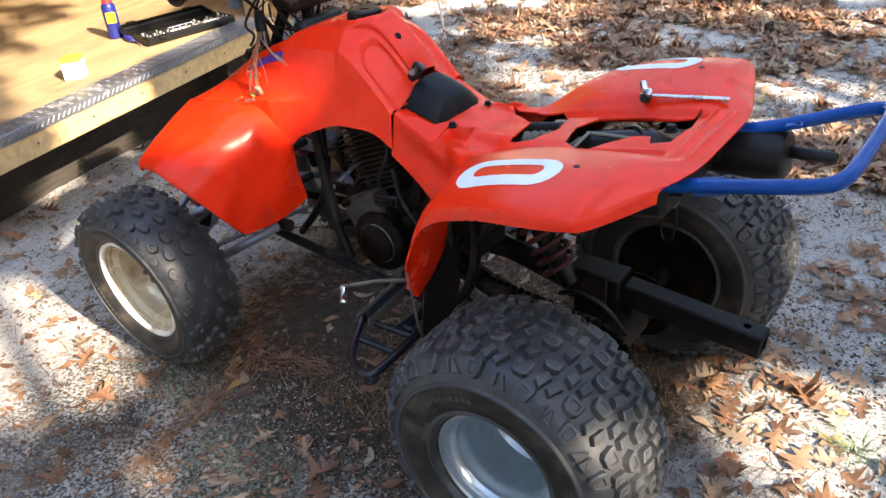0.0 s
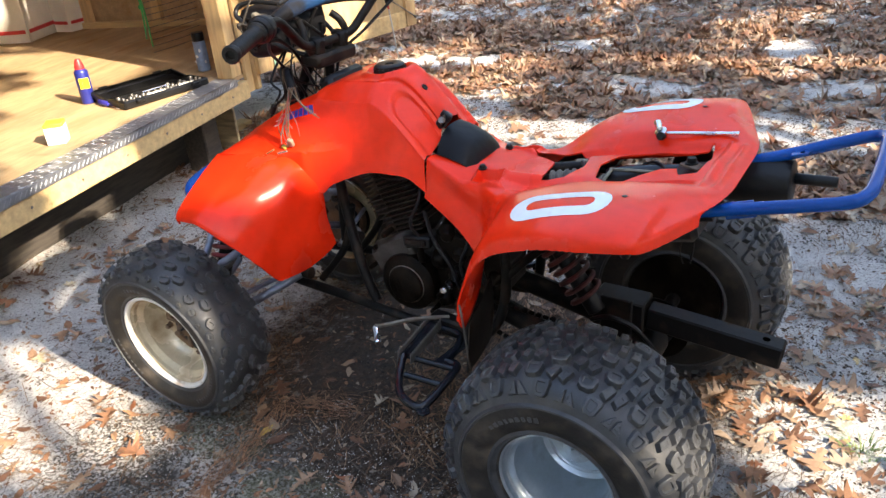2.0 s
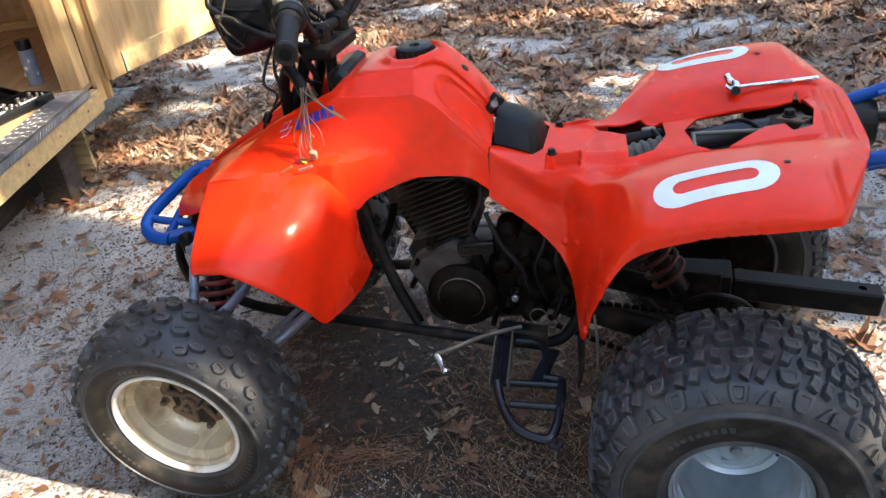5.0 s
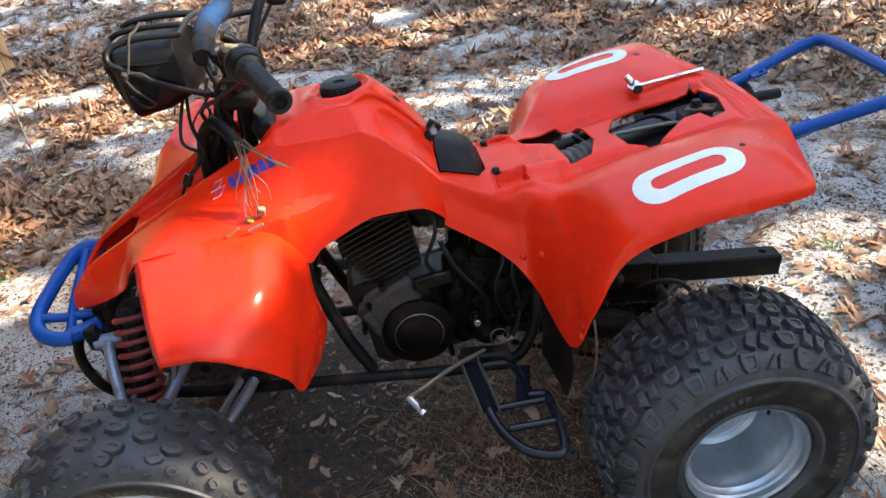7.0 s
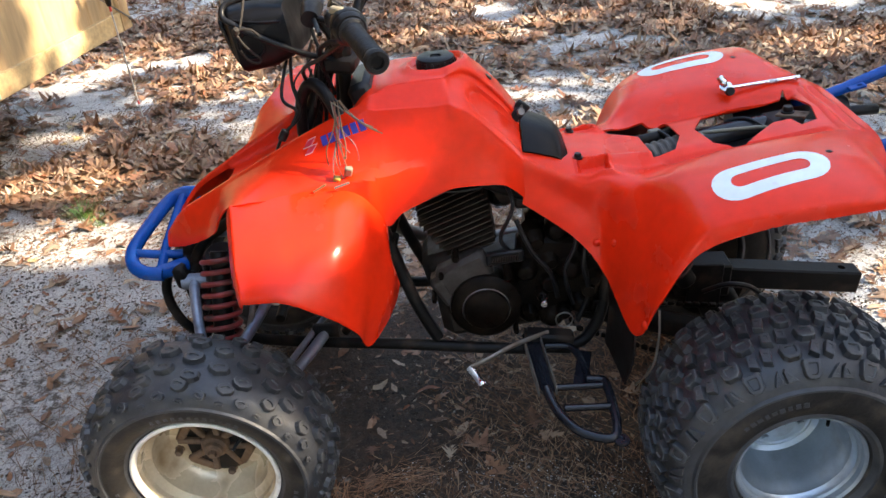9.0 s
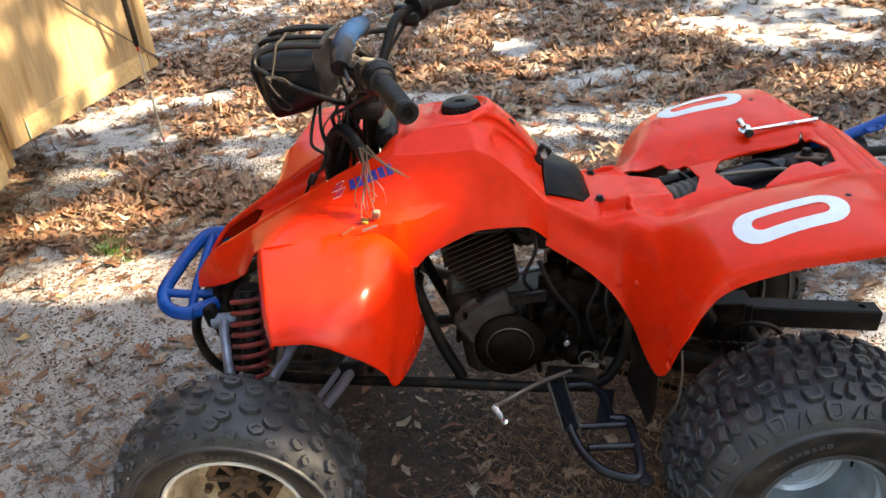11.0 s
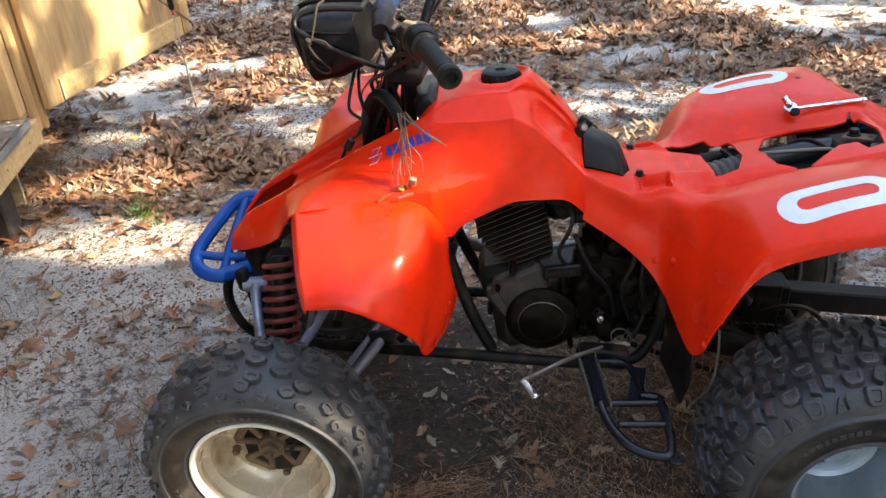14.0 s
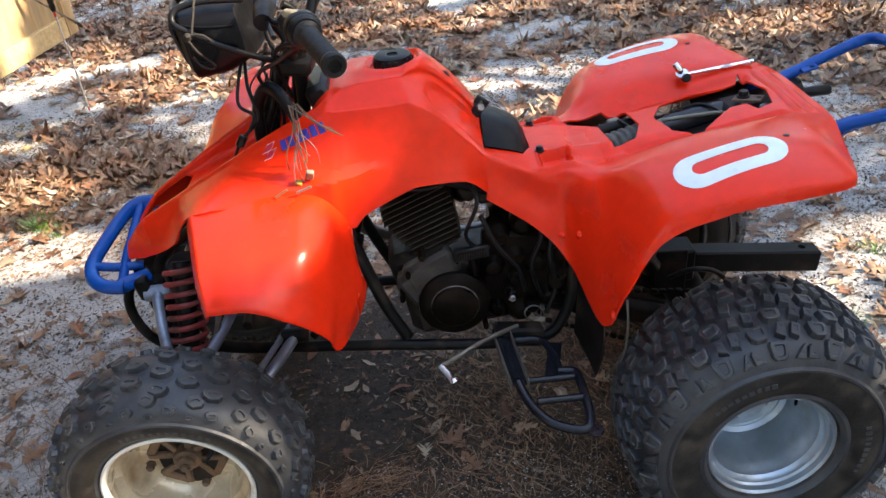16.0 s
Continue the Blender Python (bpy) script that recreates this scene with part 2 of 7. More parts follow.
def ground_material():
    m = bpy.data.materials.new("sandy_soil")
    m.use_nodes = True
    nt = m.node_tree
    N, L = nt.nodes, nt.links
    b = N["Principled BSDF"]
    b.inputs["Roughness"].default_value = 0.92
    tc = N.new("ShaderNodeTexCoord")

    def tex(s, d=8.0, r=0.6):
        n = N.new("ShaderNodeTexNoise")
        n.inputs["Scale"].default_value, n.inputs["Detail"].default_value, n.inputs["Roughness"].default_value = s, d, r
        L.new(tc.outputs["Object"], n.inputs[0])
        return n.outputs[0]

    def span(sock, lo, hi):
        r = N.new("ShaderNodeMapRange")
        r.inputs[1].default_value, r.inputs[2].default_value = lo, hi
        L.new(sock, r.inputs[0])
        return r.outputs[0]

    def mix(f, a, c):
        x = N.new("ShaderNodeMix")
        x.data_type = "RGBA"
        L.new(f, x.inputs[0])
        for k, v in ((6, a), (7, c)):
            if isinstance(v, tuple):
                x.inputs[k].default_value = (*v, 1)
            else:
                L.new(v, x.inputs[k])
        return x.outputs[2]

    sand = mix(span(tex(3.0), 0.35, 0.65), (0.58, 0.57, 0.548), (0.76, 0.747, 0.72))
    sand = mix(span(tex(90.0, 6, 0.75), 0.5, 0.72), sand, (0.20, 0.185, 0.165))
    soil = mix(span(tex(25.0), 0.35, 0.65), (0.075, 0.062, 0.05), (0.19, 0.16, 0.135))
    # humus worked into the sand in blotches of two sizes
    patch = N.new("ShaderNodeMath")
    patch.operation = "ADD"
    L.new(tex(1.3, 6, 0.65), patch.inputs[0])
    L.new(tex(22.0, 6, 0.75), patch.inputs[1])
    c = mix(span(patch.outputs[0], 1.10, 1.20), sand, soil)
    c = mix(span(tex(48.0, 8, 0.8), 0.60, 0.67), c, (0.07, 0.058, 0.046))
    c = mix(span(tex(140.0, 3, 0.6), 0.60, 0.66), c, (0.10, 0.085, 0.07))
    litter = mix(span(tex(75.0, 6, 0.8), 0.60, 0.65), c, (0.16, 0.075, 0.038))
    # a bed of humus and rotted needles, darkened with the bike's shade, pale sand round it
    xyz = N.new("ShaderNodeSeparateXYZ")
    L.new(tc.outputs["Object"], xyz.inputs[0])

    def calc(op, a, c):
        q = N.new("ShaderNodeMath")
        q.operation = op
        for k, v in ((0, a), (1, c)):
            if isinstance(v, float):
                q.inputs[k].default_value = v
            else:
                L.new(v, q.inputs[k])
        return q.outputs[0]

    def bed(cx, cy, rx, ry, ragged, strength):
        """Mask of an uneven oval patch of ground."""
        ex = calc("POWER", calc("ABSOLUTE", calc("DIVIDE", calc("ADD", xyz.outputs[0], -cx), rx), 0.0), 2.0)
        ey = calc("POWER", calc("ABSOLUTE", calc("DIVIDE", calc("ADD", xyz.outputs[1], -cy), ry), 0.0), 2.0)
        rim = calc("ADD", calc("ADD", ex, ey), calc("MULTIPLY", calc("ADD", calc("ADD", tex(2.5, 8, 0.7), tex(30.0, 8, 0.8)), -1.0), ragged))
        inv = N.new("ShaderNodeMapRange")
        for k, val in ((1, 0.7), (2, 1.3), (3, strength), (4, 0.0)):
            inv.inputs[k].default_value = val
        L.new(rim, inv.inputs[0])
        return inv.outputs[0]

    moss = mix(span(tex(105.0, 4, 0.7), 0.47, 0.53), (0.065, 0.056, 0.046), (0.60, 0.585, 0.56))
    moss = mix(span(tex(5.0, 5, 0.65), 0.47, 0.62), moss, mix(span(tex(110.0, 2, 0.5), 0.55, 0.62), (0.045, 0.038, 0.029), (0.30, 0.28, 0.25)))
    moss = mix(span(tex(45.0, 3, 0.6), 0.60, 0.66), moss, (0.15, 0.085, 0.05))
    green = mix(span(tex(130.0, 4, 0.7), 0.42, 0.6), (0.045, 0.06, 0.018), (0.20, 0.21, 0.11))
    moss = mix(bed(-.64, -.62, 0.16, 0.14, 1.4, 0.6), moss, green)
    moss = mix(bed(-.97, -.48, 0.16, 0.09, 1.4, 0.5), moss, green)
    litter = mix(bed(-.50, -.66, 0.90, 0.56, 1.6, 0.97), litter, moss)
    # brown soil with the shade beneath the bike mixed into its colour
    shaded_humus = mix(span(tex(38.0, 8, 0.75), 0.4, 0.68), (0.022, 0.013, 0.008), (0.082, 0.046, 0.026))
    shaded_humus = mix(span(tex(95.0, 8, 0.85), 0.58, 0.66), shaded_humus, (0.26, 0.22, 0.17))
    litter = mix(bed(-.50, 0.05, 0.74, 0.58, 1.8, 0.96), litter, shaded_humus)
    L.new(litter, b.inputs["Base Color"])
    bp = N.new("ShaderNodeBump")
    bp.inputs["Strength"].default_value, bp.inputs["Distance"].default_value = 1.0, 0.018
    add = N.new("ShaderNodeMath")
    add.operation = "ADD"
    L.new(tex(35.0, 8, 0.7), add.inputs[0])
    L.new(tex(160.0, 4, 0.7), add.inputs[1])
    L.new(add.outputs[0], bp.inputs["Height"])
    L.new(bp.outputs[0], b.inputs["Normal"])
    return m


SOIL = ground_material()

# ---- mesh tools ----


class Shape:
    """Vertices and faces gathered into one mesh."""

    def __init__(self):
        self.v, self.f = [], []

    def add(self, verts, faces, m=None):
        k = len(self.v)
        self.v += [tuple(m @ Vector(p)) if m else tuple(p) for p in verts]
        self.f += [tuple(i + k for i in f) for f in faces]
        return self

    def mesh(self, name, mat, smooth=40):
        me = bpy.data.meshes.new(name)
        me.from_pydata(self.v, [], self.f)
        bm = bmesh.new()
        bm.from_mesh(me)
        bmesh.ops.recalc_face_normals(bm, faces=bm.faces)
        bm.to_mesh(me)
        bm.free()
        me.materials.append(mat)
        if smooth:
            me.shade_smooth()
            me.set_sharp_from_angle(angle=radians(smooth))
        return me


def part(name, shape, mat, parent=None, label="", smooth=40, at=None):
    ob = new(name, shape.mesh(name, mat, smooth) if isinstance(shape, Shape) else shape)
    ob.parent = parent
    if at:
        ob.matrix_local = at
    if label:
        ob["label"] = label
    return ob


def empty(name, at=(0, 0, 0), parent=None):
    ob = new(name)
    ob.empty_display_size = 0.05
    ob.location = at
    ob.parent = parent
    return ob


def block(size, at=(0, 0, 0), turn=(0, 0, 0), cut=0.003, shape=None):
    """A box with chamfered edges."""
    s = shape or Shape()
    h = [a / 2 for a in size]
    c = min(cut, *[a * 0.45 for a in h])
    vs, ix = [], {}
    for sx in (-1, 1):
        for sy in (-1, 1):
            for sz in (-1, 1):
                for k in range(3):
                    p = [sx * h[0], sy * h[1], sz * h[2]]
                    for q in range(3):
                        if q != k:
                            p[q] -= (sx, sy, sz)[q] * c
                    ix[sx, sy, sz, k] = len(vs)
                    vs.append(p)
    fs = []
    for k in range(3):
        a, b2 = [q for q in range(3) if q != k]
        for sg in (-1, 1):
            loop = []
            for ua, ub in ((-1, -1), (1, -1), (1, 1), (-1, 1)):
                key = [0, 0, 0]
                key[k], key[a], key[b2] = sg, ua, ub
                loop.append(ix[(*key, k)])
            fs.append(loop)
        for ua in (-1, 1):
            for ub in (-1, 1):
                e = []
                for sg in (-1, 1):
                    key = [0, 0, 0]
                    key[k], key[a], key[b2] = sg, ua, ub
                    e.append((ix[(*key, a)], ix[(*key, b2)]))
                fs.append((e[0][0], e[0][1], e[1][1], e[1][0]))
    for sx in (-1, 1):
        for sy in (-1, 1):
            for sz in (-1, 1):
                fs.append([ix[sx, sy, sz, k] for k in range(3)])
    return s.add(vs, fs, pose(*at, *turn))


def bend(points, n=6, closed=False):
    """A smooth curve through the points."""
    P = [Vector(p) for p in points]
    if len(P) < 3:
        return P
    out = []
    m = len(P)
    for i in range(m if closed else m - 1):
        a, b2, c, d = (P[(i - 1) % m], P[i], P[(i + 1) % m], P[(i + 2) % m]) if closed else (P[max(i - 1, 0)], P[i], P[i + 1], P[min(i + 2, m - 1)])
        for k in range(n):
            t = k / n
            out.append(0.5 * ((2 * b2) + (c - a) * t + (2 * a - 5 * b2 + 4 * c - d) * t * t + (3 * b2 - a - 3 * c + d) * t ** 3))
    if not closed:
        out.append(P[-1])
    return out


def tube(points, r, seg=10, n=6, closed=False, shape=None, flat=1.0, ends=True):
    """A round bar swept along a curve; r may be a number or a function of 0..1."""
    s = shape or Shape()
    pts = bend(points, n, closed)
    m = len(pts)
    up = Vector((0.13, 0.2, 1)).normalized()
    rings = []
    for i, p in enumerate(pts):
        d = (pts[(i + 1) % m] - pts[i - 1]) if closed else (pts[min(i + 1, m - 1)] - pts[max(i - 1, 0)])
        d.normalize()
        side = d.cross(up)
        if side.length < 0.05:
            side = d.cross(Vector((1, 0, 0)))
        side.normalize()
        nrm = side.cross(d).normalized()
        up = nrm
        rr = r(i / (m - 1)) if callable(r) else r
        rings.append([p + (side * math.cos(a) + nrm * math.sin(a) * flat) * rr for a in (2 * math.pi * k / seg for k in range(seg))])
    vs = [p for ring in rings for p in ring]
    fs = []
    for i in range(m if closed else m - 1):
        for k in range(seg):
            fs.append((i * seg + k, i * seg + (k + 1) % seg, (i + 1) % m * seg + (k + 1) % seg, (i + 1) % m * seg + k))
    if ends and not closed:
        fs.append(tuple(range(seg)))
        fs.append(tuple((m - 1) * seg + k for k in range(seg)))
    return s.add(vs, fs)


def lathe(profile, seg=32, m=None, shape=None, closed=False, caps=True):
    """Turns (radius, height) pairs about z."""
    s = shape or Shape()
    vs, fs = [], []
    n = len(profile)
    for r, z in profile:
        for k in range(seg):
            a = 2 * math.pi * k / seg
            vs.append((r * math.cos(a), r * math.sin(a), z))
    for i in range(n if closed else n - 1):
        for k in range(seg):
            j = (i + 1) % n
            fs.append((i * seg + k, i * seg + (k + 1) % seg, j * seg + (k + 1) % seg, j * seg + k))
    if caps and not closed:
        if profile[0][0] > 1e-4:
            fs.append(tuple(range(seg)))
        if profile[-1][0] > 1e-4:
            fs.append(tuple((n - 1) * seg + k for k in range(seg)))
    return s.add(vs, fs, m)


def rod(a, b2, r, seg=12, shape=None, r2=None):
    """A straight bar between two points with softly broken ends."""
    a, b2 = Vector(a), Vector(b2)
    d = b2 - a
    m = Matrix.Translation(a) @ d.to_track_quat("Z", "Y").to_matrix().to_4x4()
    l, e = d.length, min(r * 0.2, 0.002)
    r2 = r if r2 is None else r2
    return lathe([(r - e, 0), (r, e), (r2, l - e), (r2 - e, l)], seg, m, shape)


def spline(vals, t):
    """Catmull-Rom value at t in 0..1 through an array of rows."""
    n = len(vals) - 1
    x = min(max(t, 0.0), 1.0) * n
    i = min(int(x), n - 1)
    f = x - i
    a, b2, c, d = vals[max(i - 1, 0)], vals[i], vals[i + 1], vals[min(i + 2, n)]
    return 0.5 * (2 * b2 + (c - a) * f + (2 * a - 5 * b2 + 4 * c - d) * f * f + (3 * b2 - a - 3 * c + d) * f ** 3)


def sheet(rows, nu, nv, mirror=False):
    """A smooth surface over a net of control points, as vertices and faces."""
    net = np.array(rows, float)
    fine = [np.array([spline(row, k / nv) for k in range(nv + 1)]) for row in net]
    fine = np.array(fine)
    vs = [spline(fine, i / nu) for i in range(nu + 1)]
    vs = np.concatenate(vs)
    fs = [(i * (nv + 1) + k, i * (nv + 1) + k + 1, (i + 1) * (nv + 1) + k + 1, (i + 1) * (nv + 1) + k) for i in range(nu) for k in range(nv)]
    if mirror:
        w = vs * np.array([1, -1, 1])
        n = len(vs)
        fs = fs + [tuple(reversed([q + n for q in f])) for f in fs]
        vs = np.concatenate([vs, w])
    return [tuple(p) for p in vs], fs


def shell(shape, name, mat, thick, cutters=(), weld=0.0015):
    """Gives a surface its thickness, cuts the openings and returns the plain mesh."""
    me = shape.mesh(name, mat, 0)
    bm = bmesh.new()
    bm.from_mesh(me)
    bmesh.ops.remove_doubles(bm, verts=bm.verts, dist=weld)
    bmesh.ops.recalc_face_normals(bm, faces=bm.faces)
    bm.to_mesh(me)
    bm.free()
    ob = new(name, me)
    so = ob.modifiers.new("thickness", "SOLIDIFY")
    so.thickness, so.offset = thick, 0
    cut_obs = []
    for c in cutters:
        co = new("cutter", c.mesh("cutter", mat, 0))
        cut_obs.append(co)
        bo = ob.modifiers.new("cut", "BOOLEAN")
        bo.object, bo.operation, bo.solver = co, "DIFFERENCE", "EXACT"
    bpy.context.view_layer.update()
    done = bpy.data.meshes.new_from_object(ob.evaluated_get(bpy.context.evaluated_depsgraph_get()))
    done.name = name
    bpy.data.objects.remove(ob)
    for co in cut_obs:
        bpy.data.objects.remove(co)
    done.shade_smooth()
    done.set_sharp_from_angle(angle=radians(34))
    return done


def prism(plan, z0, z1):
    """An upright prism over a plan outline."""
    n = len(plan)
    return Shape().add([(x, y, z0) for x, y in plan] + [(x, y, z1) for x, y in plan],
                       [tuple(range(n)), tuple(range(n, 2 * n))] + [(k, (k + 1) % n, n + (k + 1) % n, n + k) for k in range(n)])

# ---- quad bike ----
YC = 0.01
bike = empty("quad_bike", (0, YC, 0))
tagged(bike, "red plastic sport quad bike without seat on sandy ground", "quad bike")

# front cover: x, then (y, z) from the crown outwards
NOSE = [
    (-1.240, (0, .590, -.034, .590, -.049, .596, -.058, .596, -.068, .588, -.074, .578, -.077, .568)),
    (-1.190, (0, .640, -.050, .640, -.064, .652, -.078, .648, -.093, .624, -.102, .600, -.105, .583)),
    (-1.110, (0, .680, -.068, .680, -.081, .700, -.099, .695, -.126, .672, -.147, .645, -.155, .630)),
    (-1.040, (0, .700, -.080, .701, -.096, .740, -.116, .737, -.160, .732, -.202, .728, -.235, .726)),
    (-0.920, (0, .745, -.092, .748, -.110, .804, -.130, .798, -.164, .777, -.201, .750, -.225, .732)),
    (-0.840, (0, .800, -.097, .802, -.115, .845, -.136, .831, -.171, .796, -.200, .760, -.215, .735)),
]
TANK = [
    (-0.765, (0, .880, -.093, .878, -.112, .875, -.128, .867, -.140, .852, -.188, .762, -.207, .702)),
    (-0.735, (0, .893, -.086, .890, -.100, .886, -.128, .868, -.138, .854, -.180, .755, -.197, .642)),
    (-0.700, (0, .903, -.078, .901, -.088, .897, -.128, .868, -.137, .855, -.168, .755, -.187, .665)),
    (-0.630, (0, .906, -.074, .905, -.084, .900, -.126, .868, -.134, .855, -.158, .770, -.175, .692)),
    (-0.600, (0, .909, -.072, .906, -.083, .900, -.124, .870, -.133, .856, -.155, .770, -.169, .700)),
]
TAIL = [
    (-0.584, (0, .913, -.060, .910, -.068, .898, -.122, .870, -.136, .852, -.153, .768, -.168, .702)),
    (-0.545, (0, .911, -.042, .906, -.050, .884, -.124, .846, -.138, .830, -.152, .758, -.167, .702)),
    (-0.490, (0, .857, -.038, .852, -.046, .832, -.126, .790, -.139, .774, -.150, .732, -.161, .695)),
    (-0.450, (0, .800, -.038, .796, -.046, .781, -.126, .743, -.138, .729, -.142, .700, -.147, .656)),
]


def section(x, flat):
    return [(x, flat[k], flat[k + 1]) for k in range(0, len(flat), 2)]


front = Shape()
vs, fs = sheet([section(*r) for r in NOSE + TANK + TAIL], 152, 79, True)


def smooth(t):
    t = min(1.0, max(0.0, t))
    return t * t * (3 - 2 * t)


def along(t, pairs):
    """Value at t on a run of straight pieces."""
    for (a, va), (b2, vb) in zip(pairs, pairs[1:]):
        if t <= b2:
            return va + (vb - va) * max(0.0, (t - a) / (b2 - a))
    return pairs[-1][1]


def far_lift(p):
    """The off side of the front plastics is bent up."""
    x, y, z = p
    return (x, y, z + .42 * max(0.0, y - .12) * smooth((x + 1.125) / .06) * (1 - .75 * smooth((x + .90) / .14)))


def ridged(p):
    """The shelf that runs back from the fender top, the rim round the filler and the bevelled knee recess."""
    x, y, z = p
    a = abs(y)
    d = along(x, [(-.90, 0), (-.80, .016), (-.76, .030), (-.71, .024), (-.645, 0)])
    drop = along(x, [(-.93, .738), (-.855, .755), (-.785, .763), (-.68, .766)]) - z
    if d > 0 and a > .13:
        y += math.copysign(d * smooth(drop / .009) * max(0.0, 1 - drop / .10) ** 1.3, y)
    r = math.hypot((x + .613) * .92, y)
    if z > .885 and -.72 < x < -.52:
        z += .008 * smooth((r - .047) / .006) * (1 - smooth((r - .056) / .018))
    if x > -.60:
        # knee scoop with a rounded front end
        out = math.hypot(min(0.0, x + .522), a - .086) - .037
        g = .013 * smooth(-out / .007)
        y, z = y - math.copysign(g * .45, y), z - g * .85
    return far_lift((x, y, z))


front.add([ridged(p) for p in vs], fs)
FENDER_F = [
    [(-1.046, -.236, .708), (-1.032, -.30, .690), (-1.014, -.38, .662), (-.994, -.440, .636), (-.988, -.447, .628)],
    [(-1.038, -.233, .728), (-1.023, -.30, .710), (-1.006, -.38, .683), (-.988, -.447, .656), (-.984, -.456, .641)],
    [(-1.022, -.231, .731), (-1.008, -.30, .713), (-.992, -.38, .686), (-.976, -.449, .658), (-.972, -.457, .642)],
    [(-.915, -.225, .737), (-.910, -.30, .717), (-.905, -.38, .688), (-.900, -.455, .652), (-.898, -.463, .636)],
    [(-.835, -.212, .741), (-.826, -.29, .729), (-.822, -.37, .682), (-.830, -.435, .605), (-.832, -.44, .585)],
    [(-.778, -.200, .724), (-.771, -.27, .702), (-.776, -.34, .632), (-.793, -.40, .540), (-.795, -.40, .522)],
    [(-.740, -.190, .656), (-.747, -.25, .628), (-.760, -.32, .572), (-.789, -.366, .490), (-.793, -.364, .474)],
    [(-.741, -.186, .572), (-.732, -.245, .548), (-.749, -.30, .512), (-.783, -.348, .468), (-.789, -.352, .457)],
    [(-.729, -.181, .493), (-.735, -.22, .478), (-.752, -.272, .462), (-.773, -.328, .456), (-.780, -.345, .454)],
]


def folded(p, side):
    """The two soft folds pressed into the fender."""
    x, y, z = p
    a = abs(y)
    z += .0045 * max(0.0, 1 - abs(x + .912 + .03 * (a - .3)) / .06)
    u = (x + .90) * .75 + (a - .44) * 1.0
    g = max(0.0, 1 - abs(u + .02) / .03) * smooth((x + .90) / .03) * (1 - smooth((x + .81) / .05))
    return (x - .002 * g, y + math.copysign(.0045 * g, y), z + .004 * g)


cuts = [prism([(-.985, -.05), (-.96, -.064), (-.80, -.085), (-.775, -.075), (-.775, .075), (-.80, .085), (-.96, .064), (-.985, .05)], 0.3, 1.2)]
cuts.append(prism([(-1.232, -.036), (-1.19, -.060), (-1.115, -.076), (-1.098, -.066), (-1.098, .066), (-1.115, .076), (-1.19, .060), (-1.232, .036)], 0.3, 1.2))
cuts.append(lathe([(0.046, 0.905), (0.046, 1.1)], 28, pose(-0.615, 0, 0)))
fenders = {}
for side in (-1, 1):
    fen = Shape()
    vs, fs = sheet([[(x, -side * y, z) for x, y, z in row] for row in FENDER_F], 72, 34)
    fen.add([far_lift(folded(p, side)) for p in vs], fs)
    fenders[side] = part("front_fender", shell(fen, "front_fender", RED, 0.004), RED, bike, "glossy red moulded front fender")
front_cover = part("front_cover", shell(front, "front_cover", RED, 0.004, cuts), RED, bike, "glossy red nose cowl and tank shroud")

# rear cover: control rows from the seat deck outwards to the fender lip
DECK_A = [
    [(-.449, 0, .720), (-.449, -.06, .725), (-.449, -.100, .735), (-.449, -.118, .738), (-.449, -.127, .733), (-.450, -.135, .700), (-.452, -.142, .665), (-.455, -.146, .643)],
    [(-.335, 0, .707), (-.335, -.05, .707), (-.335, -.082, .698), (-.335, -.122, .683), (-.335, -.136, .670), (-.338, -.134, .622), (-.345, -.148, .585), (-.352, -.153, .560)],
    [(-.290, 0, .702), (-.290, -.055, .702), (-.287, -.092, .694), (-.285, -.131, .685), (-.282, -.146, .671), (-.280, -.158, .600), (-.288, -.172, .530), (-.290, -.190, .485)],
    [(-.250, 0, .697), (-.250, -.06, .697), (-.246, -.100, .688), (-.240, -.142, .683), (-.230, -.190, .668), (-.235, -.250, .600), (-.250, -.300, .510), (-.256, -.345, .432)],
]
DECK_B = [
    [(-.200, 0, .698), (-.200, -.06, .698), (-.200, -.100, .680), (-.192, -.165, .690), (-.185, -.220, .706), (-.190, -.310, .672), (-.212, -.375, .600), (-.226, -.405, .540)],
    [(-.145, 0, .701), (-.145, -.06, .701), (-.145, -.105, .690), (-.145, -.170, .712), (-.145, -.240, .728), (-.145, -.325, .722), (-.155, -.398, .690), (-.160, -.413, .650)],
    [(-.050, 0, .712), (-.050, -.06, .712), (-.050, -.110, .706), (-.050, -.170, .738), (-.050, -.250, .751), (-.050, -.330, .754), (-.050, -.415, .732), (-.050, -.428, .700)],
    [(.060, 0, .730), (.060, -.06, .726), (.060, -.110, .722), (.060, -.170, .752), (.060, -.250, .767), (.060, -.330, .771), (.060, -.426, .750), (.060, -.440, .720)],
]
DECK_C = [
    [(.150, 0, .744), (.150, -.06, .738), (.150, -.110, .736), (.150, -.170, .757), (.150, -.250, .767), (.150, -.330, .770), (.150, -.426, .754), (.150, -.438, .730)],
    [(.205, 0, .745), (.205, -.06, .741), (.205, -.110, .740), (.200, -.160, .750), (.195, -.220, .756), (.190, -.290, .752), (.183, -.388, .744), (.183, -.397, .723)],
    [(.262, 0, .735), (.262, -.05, .735), (.262, -.090, .735), (.260, -.125, .735), (.255, -.160, .735), (.245, -.200, .734), (.232, -.240, .733), (.230, -.250, .712)],
]
rear = Shape()


def dip(d, half, soft):
    return min(1.0, max(0.0, (half - abs(d)) / soft + .5))


